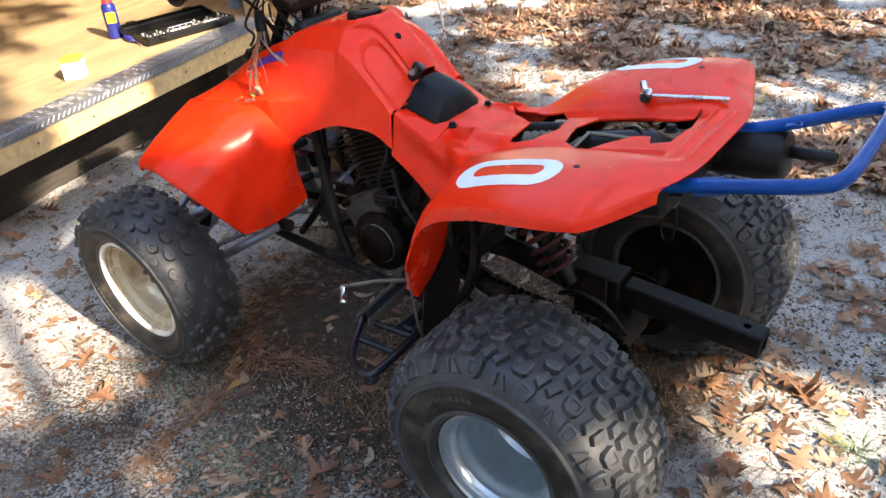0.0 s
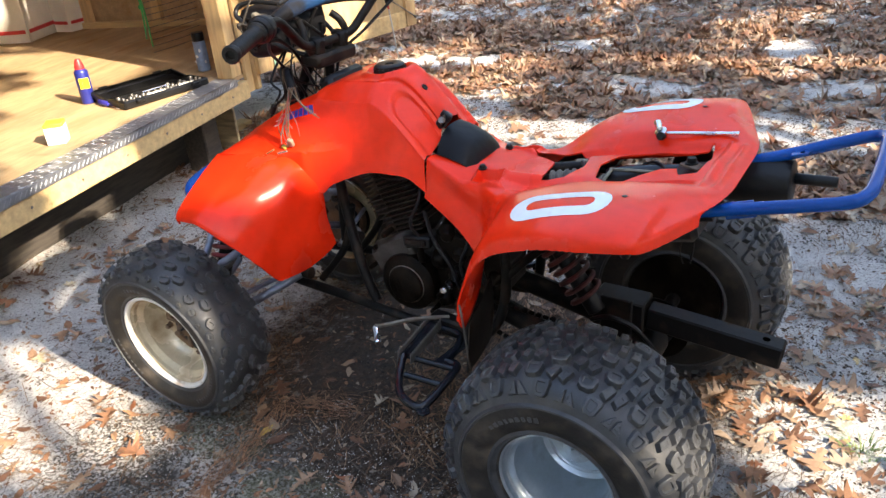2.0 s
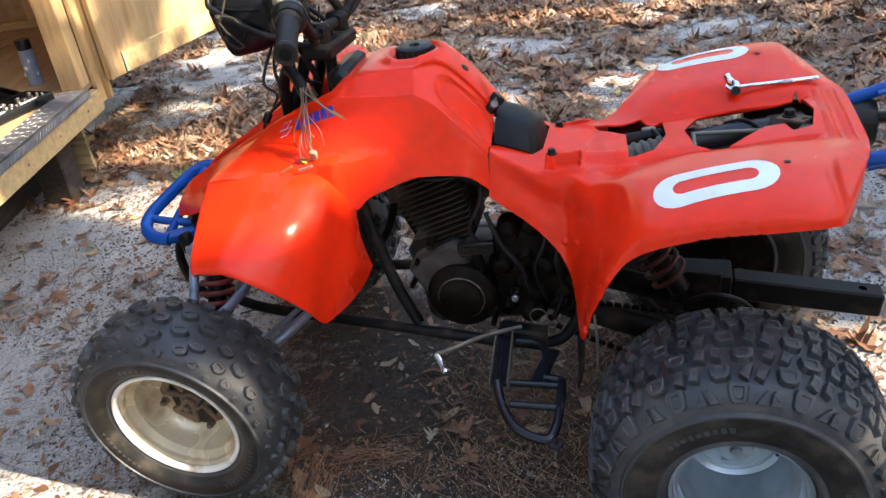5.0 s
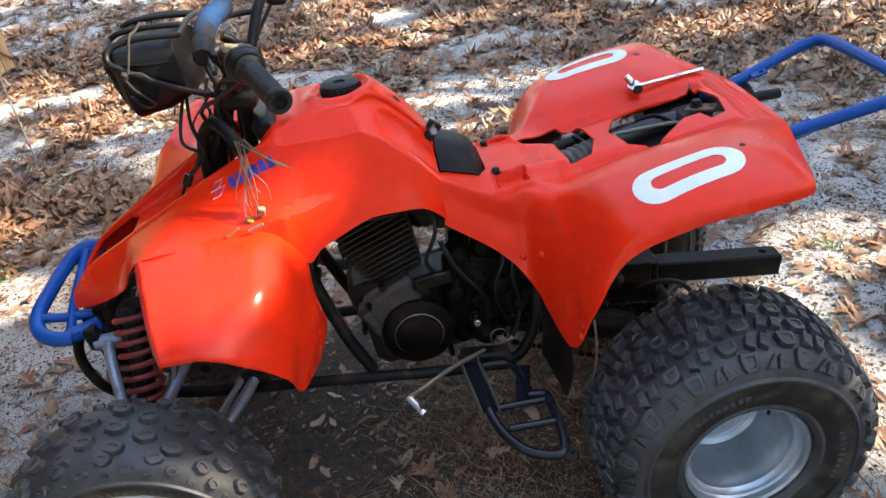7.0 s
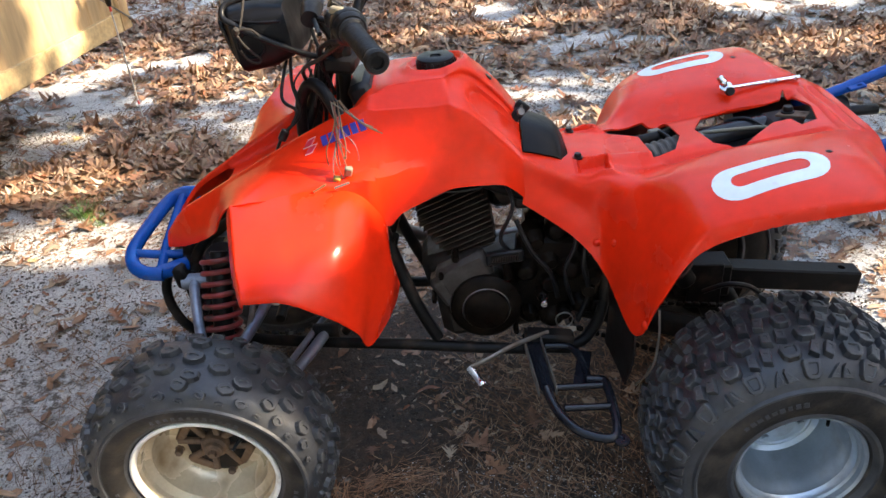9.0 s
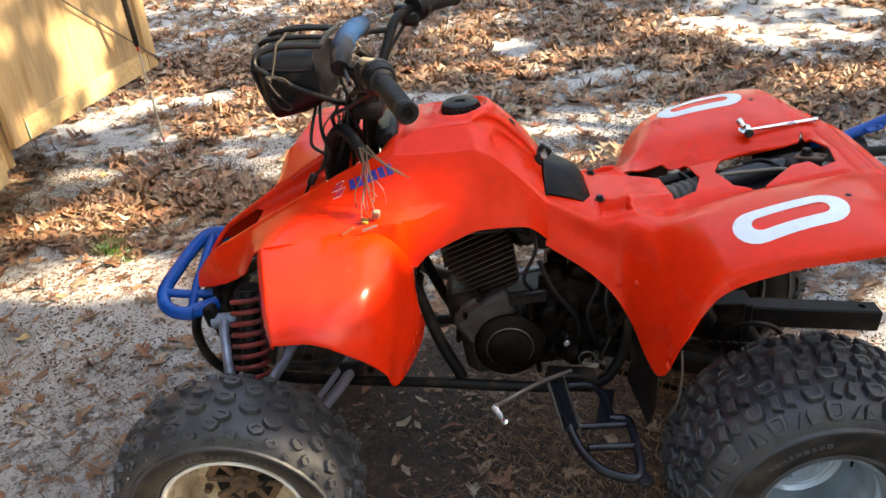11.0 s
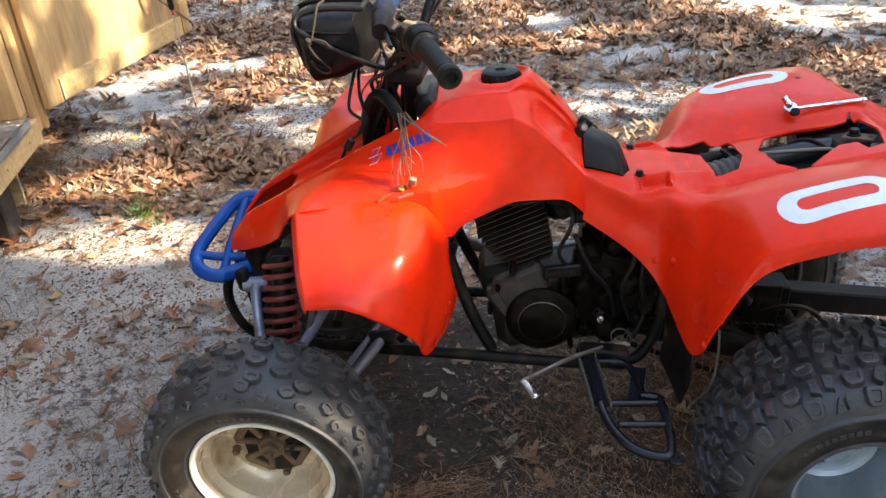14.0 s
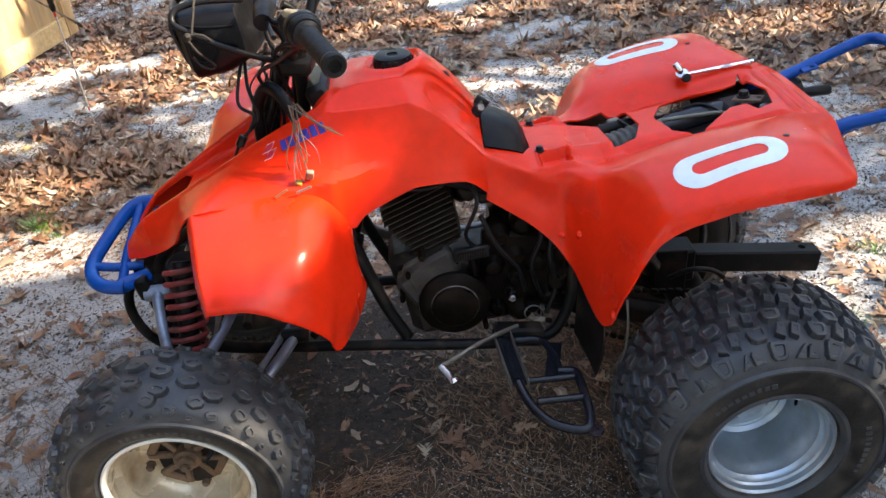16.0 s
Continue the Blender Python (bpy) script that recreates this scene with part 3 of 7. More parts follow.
def moulded(p):
    """Pockets, steps and ribs pressed into the rear deck."""
    x, y, z = p
    a = abs(y)
    if z < .60:
        return p
    z -= .017 * dip(x + .300, .030, .006) * dip(a - .098, .022, .006)
    # raised bead round the pocket and along the deck edge
    z += .006 * dip(a - .127, .004, .006) * dip(x + .300, .046, .012) + .005 * dip(x + .300, .038, .006) * dip(a - .098, .030, .006) * (1 - dip(x + .300, .030, .006) * dip(a - .098, .022, .006))
    z -= .010 * dip(x - .015, .165, .014) * dip(a - .107, .012, .010)
    z += .006 * dip(x - .205, .006, .008) * dip(a, .13, .02) + .006 * dip(x - .232, .006, .008) * dip(a, .13, .02)
    z += .007 * dip(x + .225, .055, .02) * dip(a - .075, .012, .012)
    return (x, y, z)


vs, fs = sheet(DECK_A + DECK_B + DECK_C, 160, 96, True)
rear.add([moulded(p) for p in vs], fs)
cuts = [prism([(-.50, -.084), (-.365, -.084), (-.348, -.06), (-.348, .06), (-.365, .084), (-.50, .084)], 0.6, 0.9),
        prism([(-.268, .085), (-.226, .117), (-.153, .121), (-.110, .09), (-.098, -.005), (-.122, -.068), (-.172, -.082), (-.182, .02), (-.242, .055)], 0.55, 0.9),
        prism([(-.062, .01), (-.035, .062), (.035, .088), (.120, .100), (.155, .108), (.166, .128), (.186, .02), (.174, -.056), (.138, -.068), (.126, -.036), (.09, -.036), (.005, -.104), (-.045, -.07)], 0.55, 0.9)]
rear_cover = part("rear_cover", shell(rear, "rear_cover", RED, 0.004, cuts), RED, bike, "glossy red rear cover with flared fenders and cut-outs in the deck")


def on_cover(target, plan, lift):
    """Heights of a cover's upper side under plan points."""
    out = []
    bm = bmesh.new()
    bm.from_mesh(target.data)
    from_top = BVHTree.FromBMesh(bm)
    for x, y in plan:
        hit = from_top.ray_cast(Vector((x, y, 2)), Vector((0, 0, -1)))
        out.append(Vector((x, y, (hit[0].z if hit[0] else 0.7) + lift)))
    bm.free()
    return out


def stadium(a, b2, n=10, flat=12):
    """Outline of a slot of half length a and half width b2, with points along its straights."""
    e = b2 * 0.85
    out = []
    for sg in (1, -1):
        for k in range(flat):
            out.append((sg * (-a + e + (2 * a - 2 * e) * k / flat), -sg * b2))
        for k in range(n):
            t = -math.pi / 2 + math.pi * k / n
            out.append((sg * (a - e + e * math.cos(t)), sg * b2 * math.sin(t)))
    return out


def zero_decal(side):
    outer, inner = stadium(0.103, 0.051), stadium(0.070, 0.019)
    n = len(outer)
    rings = []
    for k in range(7):
        f = k / 6
        rings.append([(o[0] * (1 - f) + i[0] * f, o[1] * (1 - f) + i[1] * f) for o, i in zip(outer, inner)])
    ca, sa = math.cos(radians(4)), math.sin(radians(4))
    s = Shape()
    pts = [(-0.018 + x * ca - y * sa, side * (0.328 - (x * sa + y * ca))) for ring in rings for x, y in ring]
    top = on_cover(rear_cover, pts, 0.0012)
    fs = [(i * n + k, i * n + (k + 1) % n, (i + 1) * n + (k + 1) % n, (i + 1) * n + k) for i in range(6) for k in range(n)]
    s.add(top, fs)
    part("painted_zero", s, WHITE, bike, "white painted numeral zero", 60)


zero_decal(-1)
zero_decal(1)



def beside(target, x, z, side):
    """Seat of a rivet on the outer face of a cover, pointing outwards."""
    bm = bmesh.new()
    bm.from_mesh(target.data)
    hit = BVHTree.FromBMesh(bm).ray_cast(Vector((x, side * 1.0, z)), Vector((0, -side, 0)))
    bm.free()
    if hit[0] is None:
        return None
    n = hit[1] if hit[1].y * side > 0 else -hit[1]
    return Matrix.Translation(hit[0]) @ n.to_track_quat("Z", "Y").to_matrix().to_4x4()


rivet_mesh = lathe([(0.0, 0.0055), (0.005, 0.0048), (0.0085, 0.0015), (0.009, -0.003)], 12).mesh("rivet", RED, 50)
for side in (-1, 1):
    # rivets on the fender flaps
    for target, x, z in ((fenders[-side], -.750, .555), (fenders[-side], -.768, .500), (fenders[-side], -.784, .472), (rear_cover, -.302, .543), (rear_cover, -.272, .559), (rear_cover, -.221, .540), (rear_cover, -.245, .478)):
        seat = beside(target, x, z, side)
        if seat:
            part("rivet", rivet_mesh, None, bike, at=seat)
for x, y in ((-.329, -.072), (-.329, .072)):
    b0 = part("seat_bolt", lathe([(0.0, 0.012), (0.006, 0.012), (0.0075, 0.009), (0.0075, 0.004), (0.011, 0.004), (0.011, 0.0)], 12), PLASTIC, bike, at=pose(x, y, 0.703))
for x, y in ((.10, -.29), (.10, .29)):
    z = on_cover(rear_cover, [(x, y)], 0.0006)[0].z
    part("screw_hole", lathe([(0.0, 0.001), (0.005, 0.001), (0.006, 0.0)], 12), ENGDARK, bike, at=pose(x, y, z))
part("shroud_hole", lathe([(0.0, 0.001), (0.008, 0.0015), (0.009, 0.0)], 14), ENGDARK, bike, at=pose(-0.506, -0.014, 0.878, 0, 48, 0))
# fuel cap and the tank top round it
cap = Shape()
prof = [(0.0, 0.026), (0.010, 0.026), (0.011, 0.029), (0.032, 0.030), (0.036, 0.027), (0.037, 0.004), (0.039, 0.002), (0.039, -0.006)]
lathe(prof, 40, shape=cap)
ribs = []
for k in range(18):
    a = 2 * math.pi * k / 18
    ribs.append(block((0.0025, 0.005, 0.018), (0.0372 * math.cos(a), 0.0375 * math.sin(a), 0.014), (0, 0, math.degrees(a)), 0.001))
fuel_cap = part("fuel_cap", cap, PLASTIC, bike, "black ribbed plastic fuel cap", at=pose(-0.613, 0, 0.897) @ Matrix.Scale(1.08, 4))
for r in ribs:
    part("cap_rib", r, PLASTIC, fuel_cap)
part("fuel_tank", block((0.20, 0.16, 0.14), (-0.645, 0, 0.79), (0, 0, 0), 0.03), PLASTIC, bike, "black fuel tank under the shroud")
part("tank_front", block((0.05, 0.15, 0.07), (-0.765, 0, 0.87), (0, -20, 0), 0.015), PLASTIC, bike)
# key switch at the rear of the shroud
sw = Shape()
block((0.022, 0.030, 0.030), (-0.452, -0.035, 0.800), (0, 40, 0), 0.004, sw)
block((0.030, 0.012, 0.018), (-0.440, -0.035, 0.815), (0, 40, 0), 0.003, sw)
part("fuel_tap", sw, PLASTIC, bike, "small black and chrome tap")
# vinyl pad between the shroud and the deck
pad = Shape()
pad.add(*sheet([[(-.445, -.085, .735), (-.445, -.05, .775), (-.445, 0, .785), (-.445, .05, .775), (-.445, .085, .735)],
                [(-.405, -.088, .725), (-.405, -.05, .762), (-.405, 0, .770), (-.405, .05, .762), (-.405, .088, .725)],
                [(-.370, -.086, .710), (-.368, -.05, .738), (-.366, 0, .745), (-.368, .05, .738), (-.370, .086, .710)],
                [(-.355, -.082, .675), (-.350, -.05, .690), (-.348, 0, .695), (-.350, .05, .690), (-.355, .082, .675)]], 14, 20))
part("vinyl_pad", shell(pad, "vinyl_pad", VINYL, 0.006), VINYL, bike, "black vinyl pad ahead of the seat mount")

# maker's decal on each side of the nose, as plain bars
bm = bmesh.new()
bm.from_mesh(front_cover.data)
cover_tree = BVHTree.FromBMesh(bm)
bm.free()
for side in (-1, 1):
    def spot(u, v, lift=0.0035):
        a, b2 = Vector((-.885, -.150, .806)), Vector((-.752, -.152, .853))
        d = (b2 - a).normalized()
        nrm = Vector((-.12, -.80, .58)).normalized()
        w = nrm.cross(d).normalized()
        p = a + d * u + w * v
        hit = cover_tree.ray_cast(p + nrm * .05, -nrm)
        p = (hit[0] if hit[0] else p) + nrm * (lift - .002)
        return (p.x, side * -p.y, p.z)

    def quad(pts, mat, name, lift=0.0035):
        f = [spot(u, v, lift) for u, v in pts]
        g = [spot(u, v, lift - 0.004) for u, v in pts]
        n = len(pts)
        part(name, Shape().add(f + g, [tuple(range(n)), tuple(range(n, 2 * n))] + [(k, (k + 1) % n, n + (k + 1) % n, n + k) for k in range(n)]), mat, bike)

    for grow, mat, nm, up in ((.0016, DECAL_EDGE, "decal_mark_backing", .0025), (0, DECAL_RED, "decal_mark", .0035)):
        quad([(-.004 - grow, .002 - grow), (.010, .015 + grow), (.026 + grow, .015 + grow), (.014, .002 - grow)], mat, nm, up)
        quad([(-.004 - grow, -.013 - grow), (.012, -.013 - grow), (.026 + grow, grow), (.010, grow)], mat, nm, up)
    for k in range(6):
        u = 0.037 + k * 0.0165
        quad([(u, -.011), (u + .0125, -.011), (u + .0125, .011), (u, .011)], DECAL_BLUE, "decal_bar")


# ---- wheels ----


def tyre_shape(R, W, rim, knobs, bead=1.0):
    """Tyre turned about z with moulded tread blocks. knobs: rows of (place across, count, shift, length, width, style, height)."""
    h = W / 2
    prof = [(rim - .004, h * .60 * bead), (rim + .006, h * .78 * bead), (rim + .016, h * .89 * bead), (rim + (R - rim) * .36, h * .99), (rim + (R - rim) * .62, h * .98),
            (rim + (R - rim) * .84, h * .86), (R * .968, h * .66), (R * .988, h * .36), (R * .994, 0)]
    prof = prof + [(r, -z) for r, z in reversed(prof[:-1])]
    P = np.array(prof)
    P = np.array([spline(P, k / 200) for k in range(201)])
    run = np.concatenate([[0], np.cumsum(np.hypot(*np.diff(P, axis=0).T))])
    half = run[-1] / 2
    P = np.array([[np.interp(q, run, P[:, c]) for c in (0, 1)] for q in np.linspace(0, run[-1], 49)])
    s = lathe([tuple(p) for p in P], 72, caps=False)
    s.wall = [k for k, f in enumerate(s.f) if max(math.hypot(*s.v[q][:2]) for q in f) < rim + (R - rim) * .60]
    s.worn = []
    # rim guard and bead rings on each sidewall
    for sg in (-1, 1):
        lathe([(rim + (R - rim) * .585, sg * h * .985), (rim + (R - rim) * .60, sg * h * 1.022), (rim + (R - rim) * .625, sg * h * 1.018), (rim + (R - rim) * .65, sg * h * .97)], 72, shape=s, caps=False)
        lathe([(rim + .012, sg * h * .85 * bead), (rim + .017, sg * h * .93 * bead), (rim + .022, sg * h * .955 * bead), (rim + .029, sg * h * .94 * bead)], 72, shape=s, caps=False)

    def place(v, lift):
        k = (1 - v) / 2
        p = spline(P, k)
        d = spline(P, min(k + .01, 1)) - spline(P, max(k - .01, 0))
        n = np.array([d[1], -d[0]]) / (np.hypot(*d) + 1e-9)
        if n[0] < 0:
            n = -n
        return p + n * lift

    rnd = random.Random(3)
    for v0, count, shift, ln, wd, style, hgt in knobs:
        for k in range(count):
            th0 = 2 * math.pi * (k + shift) / count
            tw = rnd.uniform(-.12, .12) + (.45 if style == "hex" else 0.0) * (1 if k % 2 else -1)
            flip = -1 if v0 < 0 else 1
            if style == "pair":
                outs = [[(-.5, -.28), (-.16, -.5), (-.05, .28), (-.34, .5)], [(.06, -.32), (.36, -.5), (.5, .24), (.17, .5)]]
            elif style == "wedges":
                outs = [[(-.5, .5), (-.04, .5), (-.06, -.3), (-.16, -.5)], [(.06, .5), (.5, .5), (.22, -.3), (.10, -.5)]]
            elif style == "hex":
                outs = [[(-.5, -.05), (-.32, -.42), (.2, -.5), (.46, -.28), (.5, .05), (.32, .42), (-.2, .5), (-.46, .28)]]
            else:
                outs = [[(-.42, -.5), (.42, -.5), (.5, -.3), (.44, .3), (.24, .5), (-.24, .5), (-.44, .3), (-.5, -.3)]]
            slot = (.52, .26) if style == "hex" else (.5, .5) if style == "ring" else (.35, .3)
            sink = .0035 if style in ("hex", "ring") else .0012
            for o in outs:
                n = len(o)
                cx, cy = sum(p[0] for p in o) / n, sum(p[1] for p in o) / n
                vs = []
                for lift, sx, sy in ((-.004, 1.20, 1.20), (hgt * .3, 1.07, 1.07), (hgt - .0012, .98, .98), (hgt, .88, .88), (hgt, slot[0] + .08, slot[1] + .08), (hgt - sink, *slot)):
                    for a, b2 in o:
                        a, b2 = cx + (a - cx) * sx, (cy + (b2 - cy) * sy) * flip
                        a, b2 = a * math.cos(tw) - b2 * math.sin(tw), a * math.sin(tw) + b2 * math.cos(tw)
                        r, z = place(v0 + b2 * wd / half, lift)
                        th = th0 + a * ln / R
                        vs.append((r * math.cos(th), r * math.sin(th), z))
                fs = [(i * n + q, i * n + (q + 1) % n, (i + 1) * n + (q + 1) % n, (i + 1) * n + q) for i in range(5) for q in range(n)]
                fs.append(tuple(5 * n + q for q in range(n)))
                s.worn += [len(s.f) + i * n + q for i in (2, 4) for q in range(n)]
                s.add(vs, fs)
    return s


def tyre_mesh(shape):
    """Tyre with scuffed block edges and grimy sidewalls."""
    me = shape.mesh("tyre", RUBBER, 32)
    for mat, faces in ((SCUFFED, shape.worn), (SIDEWALL, shape.wall)):
        me.materials.append(mat)
        for k in faces:
            me.polygons[k].material_index = len(me.materials) - 1
    return me


REAR_KNOBS = []
for v, st, sh, ln, wd, hg in ((0.0, "pair", 0, .052, .036, .0135), (0.0, "ring", .5, .032, .030, .0135), (.155, "ring", .25, .035, .029, .0135), (.155, "pair", .75, .050, .033, .0135),
                              (.30, "pair", .1, .048, .033, .0135), (.30, "ring", .6, .035, .029, .0135), (.425, "ring", .35, .034, .032, .011), (.44, "wedges", .85, .048, .024, .008)):
    for sg in ((1, -1) if v else (1,)):
        REAR_KNOBS.append((v * sg, 15, sh + (.5 if sg < 0 else 0), ln, wd, st, hg))
FRONT_KNOBS = []
for v, n, sh, ln, wd, hg in ((0.0, 15, 0, .042, .027, .0125), (.115, 15, .5, .040, .027, .0125), (.225, 16, .1, .037, .026, .0125), (.325, 18, .55, .032, .023, .0115), (.41, 19, .2, .026, .017, .009), (.465, 19, .7, .018, .010, .006)):
    for sg in ((1, -1) if v else (1,)):
        FRONT_KNOBS.append((v * sg, n, sh, ln, wd, "hex", hg))
# the front wheel is drawn at a round size and set to FRONT_SIZE
REAR_R, REAR_W, FRONT_R, FRONT_W, FRONT_SIZE = 0.267, 0.268, 0.2655, 0.198, 0.93
rear_tyre = tyre_mesh(tyre_shape(REAR_R, REAR_W, 0.118, REAR_KNOBS))
front_tyre = tyre_mesh(tyre_shape(FRONT_R, FRONT_W, 0.149, FRONT_KNOBS, 0.87))


def rim_barrel(rad, h, steps, floor, hole):
    """Deep-dish rim: stepped barrel with a centre disc at depth floor."""
    path = [(rad + .006, h - .006), (rad + .007, h - .001), (rad + .004, h + .001), (rad - .001, h - .003), (rad - .003, h - .014)]
    for r, z in steps:
        path.append((r, z))
    path += [(hole, floor), (hole, floor - .005)]
    back = [(steps[-1][0] + .006, floor - .006), (rad - .008, -h + .02), (rad, -h + .008), (rad + .006, -h), (rad + .003, -h - .002), (rad - .004, -h + .006), (rad - .012, -h + .02), (rad - .014, 0.0), (rad - .004, h - .02), (rad + .002, h - .010)]
    return lathe(path + back, 60, closed=True)


rear_rim_mesh = rim_barrel(.121, .112, [(.114, .094), (.112, .086), (.107, .080), (.105, .068), (.100, .060), (.098, .045), (.094, .000), (.090, -.028), (.082, -.036)], -.038, .030).mesh("rim", ALLOY, 30)
front_rim_mesh = rim_barrel(.152, .078, [(.142, .060), (.140, .050), (.126, .036), (.121, .012), (.114, -.012), (.104, -.022)], -.024, .070).mesh("rim", CREAM, 30)


front_hub_mesh = lathe([(0, .014), (.0145, .014), (.020, .010), (.0215, .002), (.029, -.002), (.032, -.012), (.032, -.05), (.090, -.05), (.094, -.06), (.094, -.08), (0, -.08)], 36).mesh("hub", RUSTHUB, 30)
rear_hub_mesh = lathe([(0, .004), (.010, .004), (.012, -.004), (.030, -.006), (.034, -.012), (.034, -.034), (.070, -.0335), (.073, -.030), (.076, -.033), (.076, -.05), (0, -.05)], 40).mesh("hub", ALLOY, 30)
nut_mesh = lathe([(0, .010), (.0075, .010), (.009, .007), (.009, -.004), (.011, -.004), (.011, -.008)], 6).mesh("wheel_nut", RUSTHUB, 30)
bolt_mesh = lathe([(0, .008), (.007, .008), (.008, .0), (.010, 0), (.010, -.004)], 6).mesh("wheel_nut", ALLOY, 30)
axle_nut_mesh = lathe([(0, .024), (.008, .024), (.010, .020), (.010, .012)], 6).mesh("axle_nut", RUSTHUB, 30)
arm = Shape()
for e in (-23, 23):
    p, q = Vector((.026 * math.cos(radians(e * .6)), .026 * math.sin(radians(e * .6)), 0)), Vector((.079 * math.cos(radians(e)), .079 * math.sin(radians(e)), 0))
    d = q - p
    block((d.length + .010, .015, .013), tuple((p + q) / 2 + Vector((0, 0, -.016))), (0, 0, math.degrees(math.atan2(d.y, d.x))), .004, arm)
block((.019, .062, .013), (.074, 0, -.018), (0, 0, 0), .004, arm)
spider_mesh = arm.mesh("hub_arm", RUSTHUB, 30)
valve_mesh = lathe([(0, .03), (.003, .03), (.004, .012), (.006, .008), (.006, 0)], 10, pose(.098, 0, .03, 0, -35, 0)).mesh("valve", PLASTIC, 30)
back_mesh = lathe([(0, -.060), (.088, -.060), (.092, -.066), (.092, -.076), (0, -.080)], 36).mesh("backing_plate", ENGDARK, 30)
# added dark disc that stands for the shade inside the rear rims
shade_disc_mesh = lathe([(0, -.112), (.124, -.113), (.129, -.116), (.128, -.120), (.08, -.126), (0, -.128)], 40).mesh("dust_plate", ENGDARK, 30)


def lettering(radius, depth, arcs):
    """Worn raised lettering on a sidewall, as plain bars."""
    s = Shape()
    rnd = random.Random(int(radius * 1000))
    for start, count in arcs:
        for k in range(count):
            a = radians(start + k * 4.6)
            block((rnd.uniform(.008, .012), rnd.uniform(.006, .010), .0024), (radius * math.cos(a), radius * math.sin(a), depth), (0, 0, math.degrees(a)), .0006, s)
    return s


front_mark_mesh = lettering(.196, FRONT_W * .5 - .0005, ((20, 12), (150, 9), (260, 12))).mesh("sidewall_lettering", RUBBER, 30)
rear_mark_mesh = lettering(.178, REAR_W * .5 - .0005, ((60, 9), (190, 7), (300, 9))).mesh("sidewall_lettering", RUBBER, 30)
lip_mesh = lathe([(.1475, .068), (.1500, .0765), (.1525, .0795), (.157, .0805), (.1605, .0785), (.160, .074)], 60, caps=False).mesh("rim_lip", RIMLIP, 40)
STEER = -5.0
for side in (-1, 1):
    # outward axle: side * y; each wheel is set by the centre of its outer rim lip
    for nm, x, y, z, tm, rm, hm, lip, size, toe, camber, lab in (
            ("front_wheel", -1.128, .486, .265, front_tyre, front_rim_mesh, front_hub_mesh, .0785, FRONT_SIZE, -1.2, 5.1, "small-block knobbly front tyre"),
            ("rear_wheel", .033, .525, .222, rear_tyre, rear_rim_mesh, rear_hub_mesh, .113, 1.0, 0, .5, "wide knobbly rear tyre with worn blocks")):
        w = empty(nm, (0, 0, 0), bike)
        w.matrix_local = pose(x, side * y, z) @ pose(0, 0, 0, 0, 0, toe) @ pose(0, 0, 0, -camber * side - 90 * side, 0, 0) @ Matrix.Scale(size, 4) @ pose(0, 0, -lip, 0, 0, 37)
        w["label"] = "cream enamelled rim with a rusty hub" if nm == "front_wheel" else "silver deep-dish rim"
        part("tyre", tm, RUBBER, w, lab)
        part("rim", rm, None, w)
        part("hub", hm, None, w)
        for k in range(4):
            if nm == "front_wheel":
                part("hub_arm", spider_mesh, None, w, at=pose(0, 0, 0, 0, 0, 90 * k + 20))
            a = radians(90 * k + (65 if nm == "front_wheel" else 35))
            r = .089 if nm == "front_wheel" else .055
            part("wheel_nut", nut_mesh if nm == "front_wheel" else bolt_mesh, None, w, at=pose(r * math.cos(a), r * math.sin(a), -.014 if nm == "front_wheel" else -.032))
        if nm == "front_wheel":
            part("axle_nut", axle_nut_mesh, None, w)
        part("sidewall_lettering", front_mark_mesh if nm == "front_wheel" else rear_mark_mesh, None, w, "worn raised lettering")["kind"] = "stuff"
        if nm == "front_wheel":
            part("rim_lip", lip_mesh, None, w, "bright worn rim lip")
        part("valve", valve_mesh, None, w)
        part("backing_plate", back_mesh, None, w)
        if nm == "rear_wheel":
            part("dust_plate", shade_disc_mesh, None, w)

# ---- chassis, engine, suspension ----
for side in (-1, 1):
    part("lower_rail", tube([(-1.20, side * .055, .36), (-1.10, side * .09, .315), (-.75, side * .135, .300), (-.40, side * .140, .262), (-.30, side * .12, .30), (-.27, side * .10, .45), (-.30, side * .09, .64)], .0135, 10), FRAME, bike)
    part("down_tube", tube([(-.815, side * .03, .80), (-.77, side * .075, .62), (-.71, side * .115, .42), (-.66, side * .13, .305)], .014, 10), FRAME, bike)
    part("front_strut", tube([(-.735, side * .085, .56), (-.78, side * .085, .43), (-.88, side * .09, .312)], .011, 10), FRAME, bike)
    part("top_rail", tube([(-.80, side * .035, .77), (-.60, side * .075, .70), (-.40, side * .085, .62), (-.10, side * .085, .61), (.22, side * .09, .665)], .0125, 10), FRAME, bike)
    part("seat_stay", tube([(-.30, side * .10, .40), (-.18, side * .095, .52), (-.02, side * .09, .62)], .011, 10), FRAME, bike)
    part("nose_frame", tube([(-1.20, side * .055, .36), (-1.215, side * .055, .45), (-1.17, side * .05, .56), (-1.0, side * .045, .66), (-.83, side * .03, .76)], .0125, 10), FRAME, bike)
    part("swingarm", tube([(-.33, side * .075, .335), (-.15, side * .085, .28), (.01, side * .09, .230)], .023, 10, flat=1.3), FRAME, bike)
